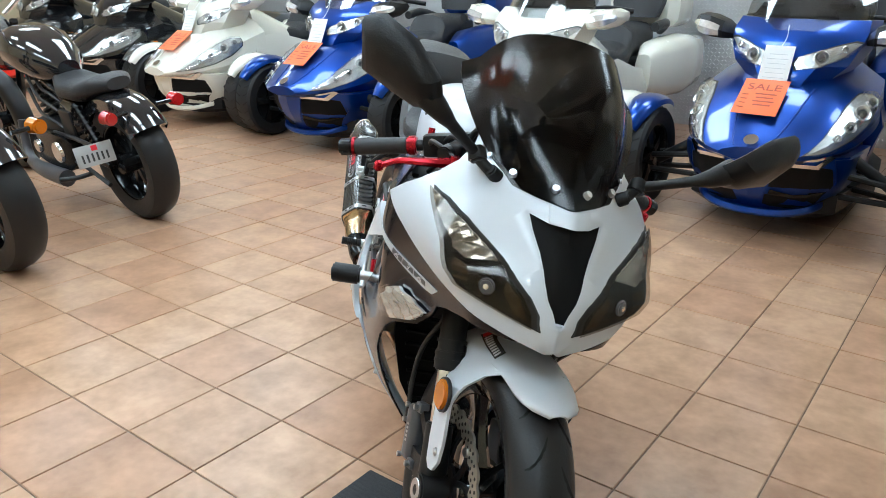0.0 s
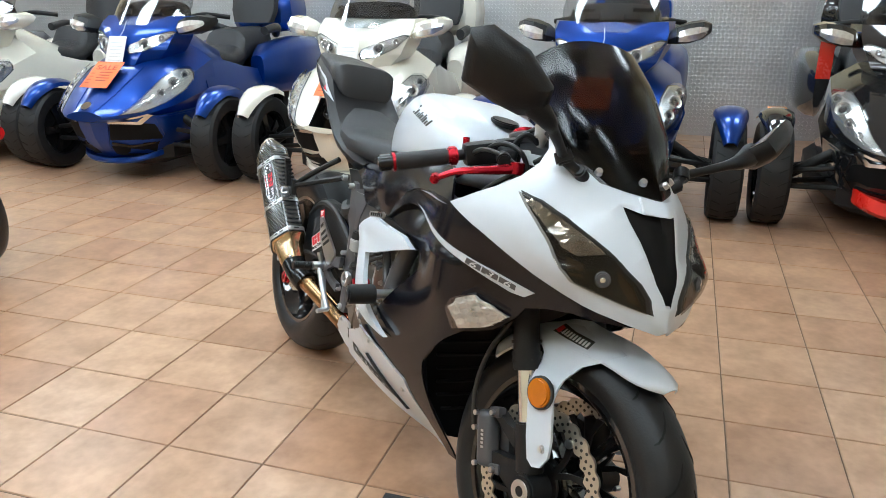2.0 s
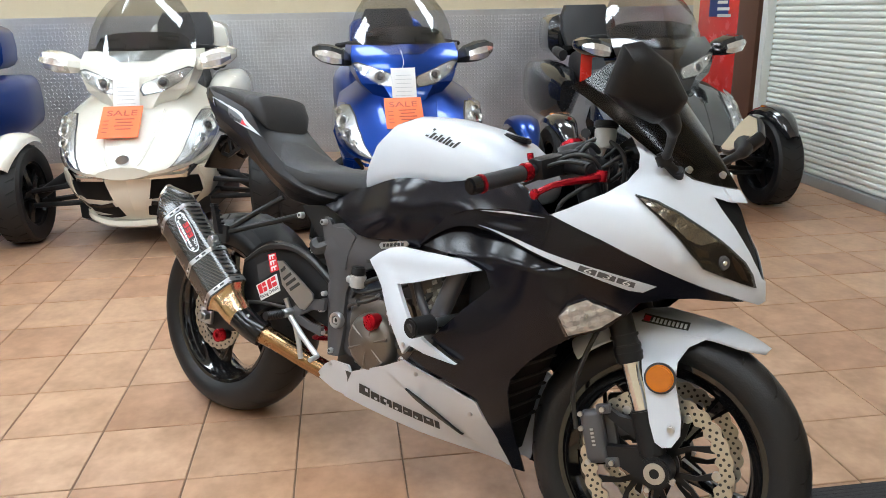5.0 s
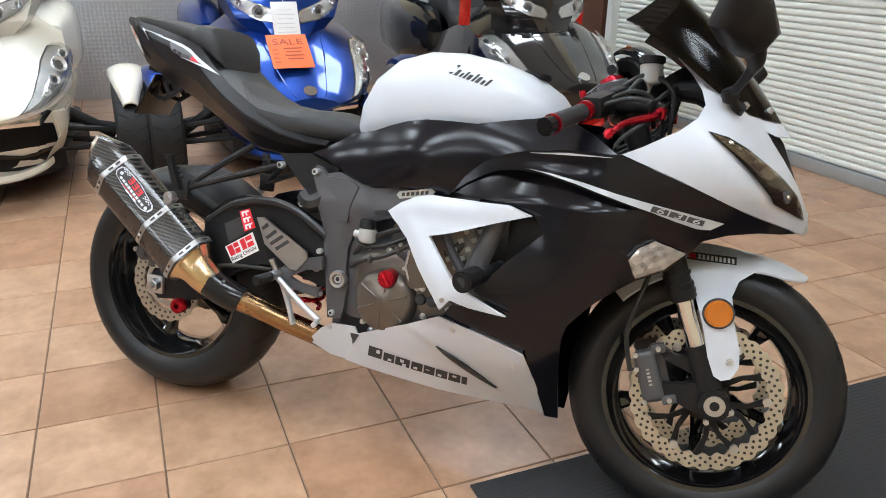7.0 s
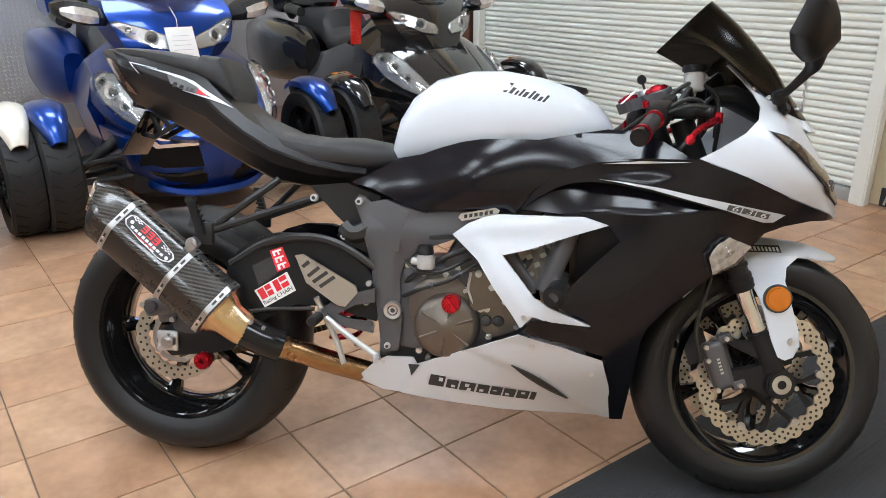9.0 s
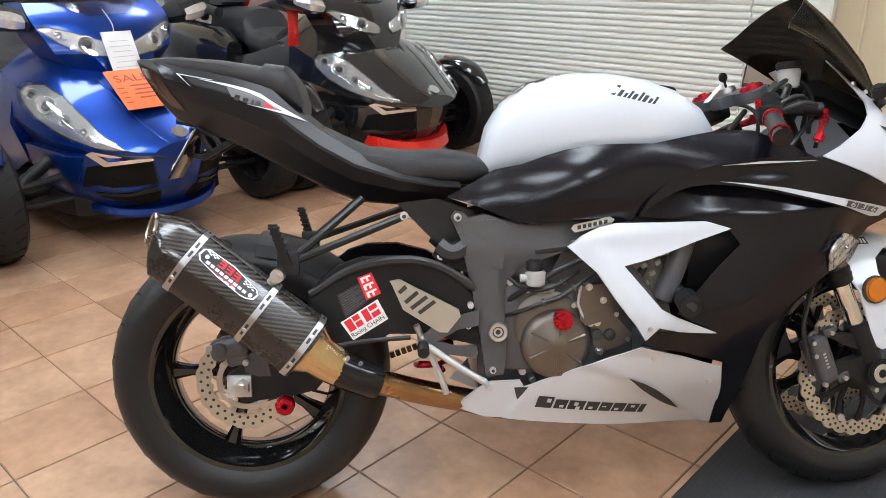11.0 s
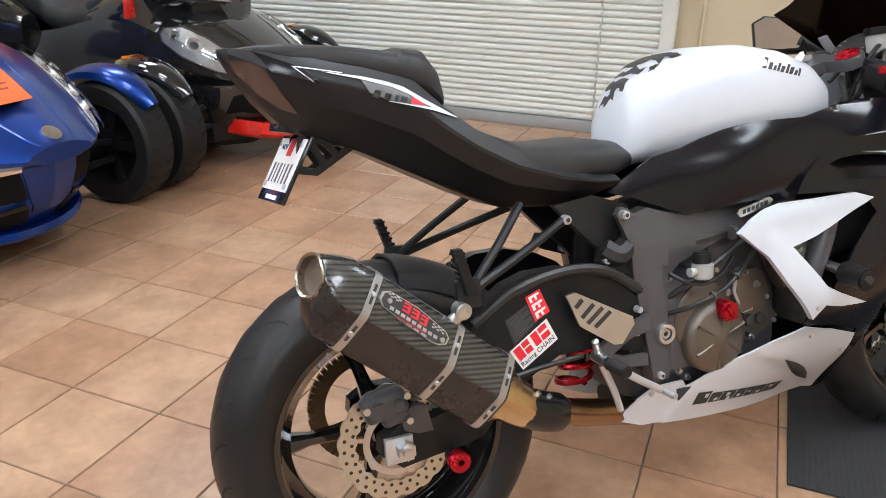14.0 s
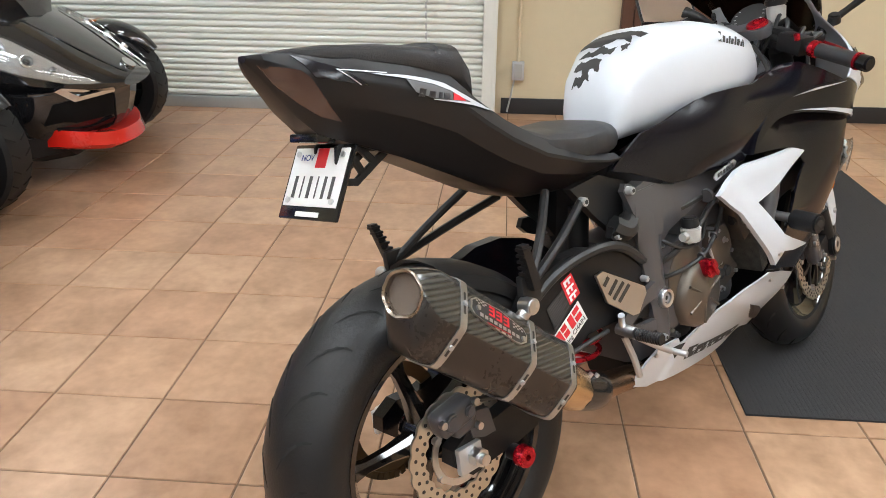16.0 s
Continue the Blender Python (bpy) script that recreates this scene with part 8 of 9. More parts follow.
FASCIA = ((0.16, ((0.27, 0), (0.26, 0.09), (0.19, 0.21), (0.04, 0.29), (-0.2, 0.31))),
          (0.20, ((0.31, 0), (0.30, 0.10), (0.23, 0.235), (0.07, 0.32), (-0.2, 0.34))),
          (0.28, ((0.385, 0), (0.37, 0.10), (0.28, 0.255), (0.12, 0.365), (-0.2, 0.38))),
          (0.38, ((0.415, 0), (0.395, 0.115), (0.30, 0.275), (0.15, 0.39), (-0.2, 0.41))),
          (0.45, ((0.425, 0), (0.40, 0.12), (0.32, 0.27), (0.16, 0.39), (-0.2, 0.42))))


def roadster(m, paint, label, lip="", seatback=True, mirror="chrome", fenders="", keel=""):
    lip, fenders, keel = lip or paint, fenders or paint, keel or paint
    top = empty("roadster", m, label, "three-wheeler", "row of three-wheelers")
    for s in (-1, 1):
        road_wheel(top, 0, s * 0.69, 0.28, 0.165)
        # fender over the front wheel
        bm = bmesh.new()
        rings = []
        for k in range(11):
            t = k / 10
            a = radians(36 + 84 * t)
            rr = 0.300 + 0.014 * t
            w = 0.030 + 0.064 * math.sin(math.pi * min(t * 0.62 + 0.02, 0.5)) - 0.012 * max(0.0, t - 0.75)
            c, sn = math.cos(a), math.sin(a)
            arch = [(w * math.cos(q), 0.052 * math.sin(q) ** 0.8 - 0.012) for q in (math.pi * (7 - n) / 7 for n in range(8))]
            rings.append([(c * (rr + d), s * 0.69 + y, 0.28 + sn * (rr + d)) for y, d in arch + [(y * 0.9, d - 0.012) for y, d in reversed(arch[1:-1])]])
        loft(bm, rings)
        fd = part("fender", bm, fenders, top)
        if fenders == "black":
            bm = bmesh.new()
            box(bm, (-0.04, s * 0.69, 0.615), (0.07, 0.10, 0.018), 0.005, pose(0, 0, 0, 0, 8, 0))
            part("reflector", bm, "amber", fd)
        bm = bmesh.new()
        for z0, z1, x0 in ((0.36, 0.30, 0.10), (0.36, 0.30, -0.16), (0.24, 0.22, 0.10), (0.24, 0.22, -0.16)):
            tube(bm, [(x0, s * 0.24, z0), (x0 * 0.4, s * 0.62, z1)], 0.016, 8, smooth=False)
        cyl(bm, (0.0, s * 0.24, 0.5), (0.0, s * 0.60, 0.27), 0.028, n=12)
        part("suspension_arm", bm, "plastic", top)
    # floor pan between the wheels
    bm = bmesh.new()
    loft(bm, [[(x, -w, 0.24), (x, -w, 0.15), (x, -w * 0.8, 0.115), (x, w * 0.8, 0.115), (x, w, 0.15), (x, w, 0.24)] for x, w in ((0.20, 0.22), (0.10, 0.36), (-0.22, 0.40), (-0.35, 0.46), (-0.95, 0.40), (-1.30, 0.26))])
    part("floor_pan", bm, "plastic", top)
    secs = hood_sections()
    bm = bmesh.new()
    loft(bm, [mirrored([(x, y, z) for y, z in half]) for x, half in secs])
    hood = part("hood", bm, paint, top, sharp=30)
    bm = bmesh.new()
    cyl(bm, (0.437, 0, 0.520), (0.444, 0, 0.530), 0.034, n=24)
    part("badge", bm, "chrome", hood, "round chrome badge")
    # creases along the hood
    for s in (-1, 1):
        bm = bmesh.new()
        tube(bm, [(0.46, s * 0.070, 0.497), (0.42, s * 0.090, 0.521), (0.32, s * 0.115, 0.578), (0.20, s * 0.14, 0.652), (0.05, s * 0.16, 0.735)], 0.005, 6)
        part("crease", bm, paint, hood)
        # lower headlamp along the hood's shoulder
        outl = [(3.05, 0.41), (3.55, 0.30), (3.62, 0.15), (3.50, 0.0), (3.20, -0.10), (2.75, -0.115), (2.40, -0.05), (2.32, 0.08), (2.40, 0.22), (2.65, 0.34)]
        lamp = part("headlamp", patch(on_hood, outl, s, 0.008, 0.012), "lampwhite", hood, "clear headlamp with chrome bowls")
        part("seal", patch(on_hood, [(2.98 + (f - 2.98) * 1.10, 0.14 + (x - 0.14) * 1.05) for f, x in outl], s, 0.004, 0.008), "ink", lamp)
        n = Vector((0.66, s * 0.55, 0.50)).normalized()
        for f, x, r in ((2.95, 0.055, 0.040), (3.0, 0.165, 0.028), (2.9, -0.045, 0.026), (2.98, 0.255, 0.019)):
            c = on_hood(f, x, 0.014, s)
            part("bowl", bowl(c, n, r), "lampwhite", lamp)
            part("lamp_core", core(c, n, r * 0.55), "frame" if r > 0.025 else "lampchrome", lamp)
        part("lens", patch(on_hood, outl, s, 0.030, 0.002), "clear", lamp)
        # side cowl and leg panel
        bm = bmesh.new()
        loft(bm, [[(x, s * y, z) for y, z in ((w0, z0), (w0 + 0.05, (z0 + z1) / 2), (w0, z1), (w0 - 0.05, (z0 + z1) / 2))] for x, w0, z0, z1 in ((-0.25, 0.40, 0.36, 0.72), (-0.55, 0.37, 0.25, 0.74), (-0.9, 0.33, 0.24, 0.66), (-1.15, 0.30, 0.34, 0.62))])
        part("side_panel", bm, paint, top)
    # lower fascia with dark vents, a keel plate and chrome-edged scoops
    at = face_of(FASCIA)
    fascia = part("fascia", front_shell(FASCIA), paint, top, sharp=25)
    part("keel_plate", patch(at, [(-1.0, 0.45), (1.0, 0.45), (0.85, 0.30), (0.60, 0.235), (-0.60, 0.235), (-0.85, 0.30)][1:4] + [(0.0, 0.235), (0.0, 0.45)], 1, 0.010, 0.02), keel, fascia)
    part("keel_plate", patch(at, [(1.0, 0.45), (0.85, 0.30), (0.60, 0.235), (0.0, 0.235), (0.0, 0.45)], -1, 0.010, 0.02), keel, fascia)
    for s in (-1, 1):
        part("vent", patch(at, [(1.04, 0.430), (0.90, 0.31), (0.60, 0.195), (1.5, 0.175), (2.40, 0.190), (2.72, 0.30), (2.50, 0.395), (1.6, 0.425)], s, 0.003, 0.012), "intake", fascia)
        part("side_blade", patch(at, [(2.38, 0.17), (2.52, 0.25), (2.78, 0.32), (2.60, 0.40), (2.55, 0.44), (3.6, 0.44), (3.6, 0.17)], s, 0.006, 0.014), paint, fascia)
        part("vent_blade", patch(at, [(1.0, 0.29), (0.92, 0.265), (1.6, 0.245), (2.4, 0.26), (2.45, 0.275), (1.6, 0.262)], s, 0.010, 0.010), "gloss", fascia)
        part("accent_trim", patch(at, [(0.98, 0.430), (1.0, 0.414), (2.08, 0.402), (2.5, 0.455), (2.36, 0.466), (1.98, 0.422)], s, 0.018, 0.016), "chrome", top)
        part("accent_trim", patch(at, [(1.25, 0.438), (1.9, 0.452), (2.35, 0.468), (2.35, 0.456), (1.9, 0.440)], s, 0.020, 0.014), "chrome", top)
    bm = bmesh.new()
    rings = []
    wide, reach = (0.31, 0.05) if lip == "accent" else (0.315, 0.0)
    for k in range(17):
        a = radians(-80 + 160 * k / 16)
        x, y = 0.05 + reach + 0.30 * math.cos(a) ** 0.75, wide * math.sin(a)
        up = 0.05 * abs(math.sin(a)) ** 3
        if lip == "accent":
            rings.append([(x - 0.10, y * 0.95, 0.135 + up), (x + 0.005, y, 0.145 + up), (x + 0.03, y, 0.165 + up), (x + 0.012, y, 0.225 + up), (x - 0.14, y * 0.90, 0.230 + up)])
            continue
        x = 0.045 + 0.262 * math.cos(a) ** 0.75
        rings.append([(x - 0.06, y * 0.9, 0.128 + up), (x + 0.002, y, 0.130 + up), (x + 0.012, y, 0.142 + up), (x + 0.004, y, 0.166 + up), (x - 0.06, y * 0.92, 0.168 + up)])
    loft(bm, rings)
    part("lip", bm, lip, top)
    # cowl with upper lamps
    ac = face_of(COWL)
    cowl = part("cowl", front_shell(COWL), paint, top, sharp=25)
    for s in (-1, 1):
        eye = [(0.42, 0.822), (0.28, 0.850), (0.36, 0.878), (1.15, 0.928), (1.70, 0.952), (1.93, 0.946), (1.62, 0.885), (1.05, 0.838)]
        lamp = part("upper_headlamp", patch(ac, eye, s, 0.006, 0.012), "lampwhite", cowl, "clear upper headlamp")
        part("seal", patch(ac, [(1.05 + (f - 1.05) * 1.08, 0.885 + (z - 0.885) * 1.12) for f, z in eye], s, 0.003, 0.008), "ink", lamp)
        c, n = ac(0.95, 0.880, 0.010, s), Vector((0.88, s * 0.42, 0.22)).normalized()
        part("bowl", bowl(c, n, 0.036), "lampwhite", lamp)
        part("lamp_core", core(c, n, 0.021), "frame", lamp)
        c = ac(1.5, 0.918, 0.010, s)
        part("bowl", bowl(c, Vector((0.75, s * 0.62, 0.22)).normalized(), 0.017), "chrome", lamp)
        part("lens", patch(ac, eye, s, 0.026, 0.002), "clear", lamp)
        # mirror pods
        bm = bmesh.new()
        loft(bm, [[(x + dx * 0.10 * k, s * y, z + dz * 0.058 * k) for dx, dz in ((1, 0), (0.6, 0.8), (-0.5, 0.9), (-0.9, 0.1), (-0.4, -0.8), (0.6, -0.7))] for x, y, z, k in ((-0.22, 0.31, 0.955, 0.50), (-0.16, 0.36, 0.980, 1.0), (-0.16, 0.43, 0.995, 1.2), (-0.19, 0.50, 1.01, 1.05), (-0.24, 0.545, 1.02, 0.5))])
        pod = part("mirror", bm, mirror if mirror != "chrome" else ("pearl" if paint == "pearl" else "plastic"), top)
        bm = bmesh.new()
        loft(bm, [[(x, s * y, z - 0.026 * k), (x + 0.018, s * y, z), (x, s * y, z + 0.026 * k), (x - 0.02, s * y, z)] for x, y, z, k in ((-0.065, 0.375, 0.980, 1.0), (-0.050, 0.42, 0.990, 1.35), (-0.066, 0.48, 1.002, 1.3), (-0.13, 0.525, 1.012, 0.6))])
        part("indicator", bm, "lampwhite", pod, "clear indicator lens")
        # screen pillar glass and grips
        bm = bmesh.new()
        tube(bm, [(-0.52, s * 0.10, 1.02), (-0.56, s * 0.25, 1.05), (-0.66, s * 0.40, 1.03)], 0.017, 10)
        part("handlebar", bm, "plastic", top)
    # windshield
    bm = bmesh.new()
    rows = []
    for k in range(7):
        t = k / 6
        w = 0.30 + 0.015 * math.sin(3 * t) - 0.16 * t ** 3
        xc, z = -0.07 - 0.36 * t, 1.00 + 0.42 * t
        rows.append([(xc - 0.16 * (j / 6) ** 2 * (1 - 0.2 * t) + 0.0, w * j / 6, z - 0.03 * (j / 6) ** 2) for j in range(-6, 7)])
    th = 0.004
    loft(bm, [r + [(x - th, y, z - th) for x, y, z in reversed(r)] for r in rows])
    part("windshield", bm, "shield", top, "clear curved windshield")
    bm = bmesh.new()
    for s in (-1, 1):
        box(bm, (-0.19, s * 0.11, 1.075), (0.02, 0.09, 0.04), 0.008, pose(0, 0, 0, 0, -40, s * 8))
    box(bm, (-0.21, 0, 1.05), (0.05, 0.34, 0.02), 0.006, pose(0, 0, 0, 0, -40, 0))
    part("shield_bracket", bm, "plastic", top)
    bm = bmesh.new()
    loft(bm, [[(x, y, z) for y, z in sup(w, t, b, 16, 3)] for x, w, t, b in ((-0.20, 0.20, 1.03, 0.98), (-0.28, 0.27, 1.10, 0.98), (-0.38, 0.27, 1.15, 0.98), (-0.44, 0.22, 1.12, 0.98))])
    dash = part("dash", bm, "plastic", top, "black instrument dash")
    for s in (-1, 1):
        bm = bmesh.new()
        cyl(bm, (-0.405, s * 0.09, 1.07), (-0.452, s * 0.09, 1.10), 0.062, 0.055, n=24, bev=0.006)
        part("gauge", bm, "gloss", dash)
        bm = bmesh.new()
        box(bm, (-0.27, s * 0.16, 1.10), (0.06, 0.12, 0.03), 0.010, pose(0, 0, 0, 0, -30, s * 12))
        part("vent", bm, "gloss", dash)
    # tank, seat, backrest, rear body
    bm = bmesh.new()
    loft(bm, [[(x, y, z) for y, z in sup(w, t, b, 18)] for x, w, t, b in ((-0.42, 0.20, 1.0, 0.55), (-0.55, 0.21, 0.95, 0.5), (-0.75, 0.20, 0.86, 0.45), (-0.95, 0.17, 0.78, 0.4))])
    part("tank_cover", bm, paint, top)
    bm = bmesh.new()
    loft(bm, [[(x, y, z) for y, z in sup(w, t, b, 18)] for x, w, t, b in ((-0.72, 0.12, 0.82, 0.66), (-0.82, 0.17, 0.79, 0.62), (-1.0, 0.20, 0.76, 0.6), (-1.14, 0.20, 0.80, 0.6), (-1.20, 0.19, 0.92, 0.62), (-1.32, 0.18, 0.93, 0.66), (-1.55, 0.18, 0.92, 0.66), (-1.66, 0.15, 0.92, 0.7))])
    part("seat", bm, "seat", top, "black vinyl touring seat")
    if seatback:
        bm = bmesh.new()
        loft(bm, [[(x, y, z) for x, y in ((-1.62 - 0.10 * k, -w), (-1.58 - 0.10 * k, -w * 0.6), (-1.56 - 0.1 * k, 0), (-1.58 - 0.10 * k, w * 0.6), (-1.62 - 0.10 * k, w), (-1.70 - 0.1 * k, w), (-1.72 - 0.1 * k, 0), (-1.70 - 0.1 * k, -w))] for k, z, w in ((0, 0.95, 0.17), (0.3, 1.05, 0.20), (0.7, 1.18, 0.20), (1.0, 1.26, 0.16))])
        part("backrest", bm, "seat", top, "black padded passenger backrest")
        for s in (-1, 1):
            bm = bmesh.new()
            tube(bm, [(-1.66, s * 0.2, 0.86), (-1.5, s * 0.30, 0.92), (-1.3, s * 0.30, 0.90)], 0.035, 10)
            part("armrest", bm, "seat", top)
        bm = bmesh.new()
        loft(bm, [[(x, y, z) for y, z in sup(w, t, b, 18, 4)] for x, w, t, b in ((-1.74, 0.22, 1.14, 0.9), (-1.80, 0.29, 1.20, 0.86), (-2.05, 0.30, 1.20, 0.86), (-2.14, 0.26, 1.16, 0.9))])
        part("top_case", bm, paint, top)
    for s in (-1, 1):
        bm = bmesh.new()
        loft(bm, [[(x, s * 0.30 + y, z) for y, z in sup(w, t, b, 16, 3.4)] for x, w, t, b in ((-1.15, 0.06, 0.72, 0.46), (-1.3, 0.12, 0.80, 0.40), (-1.7, 0.15, 0.84, 0.38), (-2.05, 0.13, 0.82, 0.42), (-2.15, 0.08, 0.76, 0.5))])
        part("side_case", bm, paint, top)
    bm = bmesh.new()
    loft(bm, [[(x, y, z) for y, z in sup(w, t, b, 16, 3)] for x, w, t, b in ((-0.3, 0.30, 0.5, 0.2), (-0.9, 0.30, 0.5, 0.19), (-1.3, 0.2, 0.6, 0.25), (-2.0, 0.2, 0.75, 0.55))])
    part("chassis", bm, "plastic", top)
    road_wheel(top, -1.71, 0, 0.30, 0.225, "rear_wheel")
    return top


def sale_tags(m, plain=False):
    """A white price card with an orange sale sheet under it, hung on the cowl."""
    t = empty("price_tag", m, "white price card above a bright orange sale sheet" if not plain else "red paper tag hanging on a string", "price tag", "price tags")
    if plain:
        bm = bmesh.new()
        box(bm, (0, 0, 0), (0.002, 0.075, 0.20), 0.0006, pose(0, 0, 0, 0, 4, 0))
        part("sheet", bm, "accent", t)
        bm = bmesh.new()
        box(bm, (0.0, 0, 0.135), (0.002, 0.075, 0.06), 0.0006)
        part("card", bm, "paper", t)
        return t
    face = pose(0.060, -0.03, 0.838, 0, -25, 0) @ pose(0.010, 0, 0, 90, 0, 90)
    bm = bmesh.new()
    box(bm, (0, 0, 0), (0.140, 0.190, 0.0015), 0.0006, face)
    card = part("card", bm, "paper", t)
    bm = bmesh.new()
    for k in range(6):
        box(bm, (0, 0, 0), (0.10 if k % 2 else 0.085, 0.003, 0.0008), m=face @ Matrix.Translation((0, 0.05 - 0.024 * k, 0.0012)))
    parts("print_bar", bm, "alu", card, smooth=False)
    face = pose(0.203, -0.045, 0.688, 0, -55, 0) @ pose(0.010, 0, 0, 90, 0, 90)
    bm = bmesh.new()
    box(bm, (0, 0, 0), (0.212, 0.250, 0.0015), 0.0006, face)
    sheet = part("sheet", bm, "orange", t)
    words("lettering", "SALE", 0.062, face @ Matrix.Translation((0, 0.066, 0.0014)) @ Matrix.Diagonal((1.25, 1, 1, 1)), "brownink", sheet)
    bm = bmesh.new()
    for k in range(4):
        box(bm, (0, 0, 0), (0.10 - 0.02 * (k % 2), 0.008, 0.0008), m=face @ Matrix.Translation((0.02, 0.020 - 0.026 * k, 0.0012)))
        box(bm, (0, 0, 0), (0.03, 0.006, 0.0008), m=face @ Matrix.Translation((-0.075, 0.010 - 0.030 * k, 0.0012)))
    parts("print_bar", bm, "brownink", sheet, smooth=False)
    bm = bmesh.new()
    tube(bm, [(0.015, -0.03, 0.925), (-0.02, -0.02, 0.965), (-0.07, -0.03, 1.02)], 0.0015, 6)
    part("string", bm, "paper", t)
    return t


def park(u, v, turn=0.0):
    p = uv(u, v)
    return pose(p.x, p.y, 0, 0, 0, -45 + turn)


PARKED = (
    (-0.725, 2.18, 0, "pearl", "cream white three-wheeled touring roadster with black seat", {}),
    (0.81, 2.14, 0, "blue", "metallic blue three-wheeled touring roadster with clear windshield", {}),
    (2.42, 2.14, 0, "black", "gloss black three-wheeled roadster with a red front lip", {"lip": "accent", "mirror": "black", "keel": "black"}),
    (-2.36, 2.10, 0, "blue", "metallic blue three-wheeled roadster among the row", {}),
    (-3.95, 2.15, 0, "pearl", "cream white three-wheeled roadster at the end of the row", {}),
    (-5.5, 2.2, 0, "black", "black three-wheeled roadster far along the wall", {"seatback": False}),
    (-7.0, 2.2, 0, "black", "black three-wheeled roadster far along the wall", {"lip": "accent", "seatback": False}),
)
for u, v, turn, paint, label, more in PARKED:
    m = park(u, v, turn)
    roadster(m, paint, label, **more)
    if paint != "black":
        sale_tags(m)
sale_tags(park(2.42, 2.14) @ pose(-0.25, -0.46, 0.86), plain=True)


# ---- cruiser motorcycles ----
def cruiser(m, label, lens="redlens"):
    c = empty("cruiser_motorcycle", m, label, "motorcycle", "parked cruisers")
    for name, x, r, h in (("rear_wheel", 0.0, 0.315, 0.078), ("front_wheel", 1.62, 0.33, 0.055)):
        bm = bmesh.new()
        q = Matrix.Translation((x, 0, r))
        lathe(bm, [(r * 0.64, -h * 0.8), (r * 0.80, -h), (r * 0.90, -h * 0.96), (r * 0.965, -h * 0.7), (r * 0.995, -h * 0.3), (r, 0), (r * 0.995, h * 0.3), (r * 0.965, h * 0.7), (r * 0.90, h * 0.96), (r * 0.80, h), (r * 0.64, h * 0.8)], 48, q)
        ty = part("tyre", bm, "tyre", c)
        bm = bmesh.new()
        lathe(bm, [(r * 0.66, -h * 0.75), (r * 0.62, -h * 0.7), (r * 0.58, -h * 0.2), (r * 0.58, h * 0.2), (r * 0.62, h * 0.7), (r * 0.66, h * 0.75)], 48, q)
        for k in range(9):
            a = q @ Matrix.Rotation(2 * math.pi * k / 9, 4, "Y")
            loft(bm, [[a @ Vector((d, y, z)) for y, z in ((-0.012, -w), (0.012, -w), (0.012, w), (-0.012, w))] for d, w in ((0.03, 0.016), (r * 0.6, 0.010))])
        cyl(bm, (x, -h * 1.1, r), (x, h * 1.1, r), 0.05, n=20)
        part("rim", bm, "gloss", c)
        bm = bmesh.new()
        lathe(bm, [(0.075, -h * 1.25), (0.14, -h * 1.25), (0.14, -h * 1.2), (0.075, -h * 1.2)], 32, q, True)
        part("brake_disc", bm, "disc", c)
    bm = bmesh.new()
    rings = []
    for k in range(15):
        a = radians(36 + 100 * k / 14)
        a = math.pi - a
        w = 0.098
        up = Vector((math.cos(a), 0, math.sin(a)))
        rings.append([Vector((0, 0, 0.325)) + up * (0.365 - d) + Vector((0, y * w, 0)) for y, d in ((-1, 0.09), (-0.92, 0.03), (-0.6, 0.006), (0, 0), (0.6, 0.006), (0.92, 0.03), (1, 0.09), (0.9, 0.035), (0, 0.006), (-0.9, 0.035))])
    loft(bm, rings)
    part("rear_fender", bm, "black", c, "gloss black rear fender")
    bm = bmesh.new()
    loft(bm, [[(x, y, z) for y, z in sup(w, t, b, 18)] for x, w, t, b in ((-0.06, 0.06, 0.76, 0.70), (0.05, 0.12, 0.77, 0.67), (0.20, 0.145, 0.73, 0.62), (0.38, 0.14, 0.72, 0.62), (0.52, 0.08, 0.76, 0.64))])
    part("seat", bm, "seat", c, "black leather solo seat")
    bm = bmesh.new()
    loft(bm, [[(x, y, z) for y, z in sup(w, t, b, 20)] for x, w, t, b in ((0.46, 0.06, 0.80, 0.68), (0.56, 0.13, 0.88, 0.68), (0.72, 0.17, 0.95, 0.70), (0.90, 0.165, 0.97, 0.73), (1.02, 0.12, 0.95, 0.78), (1.08, 0.05, 0.91, 0.82))])
    part("fuel_tank", bm, "black", c, "gloss black teardrop tank")
    bm = bmesh.new()
    box(bm, (0.62, 0, 0.36), (0.46, 0.24, 0.24), 0.05)
    for s, x in ((-24, 0.52), (24, 0.78)):
        q = Matrix.Translation((x, 0, 0.55)) @ Matrix.Rotation(radians(s), 4, "Y")
        loft(bm, [[q @ Vector((r * math.cos(t), r * math.sin(t), h)) for t in (2 * math.pi * k / 18 for k in range(18))] for j in range(7) for r, h in ((0.062, -0.125 + 0.035 * j), (0.085, -0.118 + 0.035 * j), (0.085, -0.106 + 0.035 * j), (0.062, -0.100 + 0.035 * j))])
    part("engine", bm, "strutblack", c)
    bm = bmesh.new()
    loft(bm, [[(x, y, z) for y, z in sup(w, t, b, 18, 3.2)] for x, w, t, b in ((0.24, 0.10, 0.60, 0.42), (0.28, 0.135, 0.64, 0.38), (0.42, 0.135, 0.64, 0.38), (0.47, 0.10, 0.60, 0.42))])
    tank = part("oil_tank", bm, "black", c, "gloss black oil tank")
    bm = bmesh.new()
    box(bm, (0.36, 0.128, 0.50), (0.13, 0.03, 0.15), 0.012)
    part("side_cover", bm, "strutblack", tank)
    bm = bmesh.new()
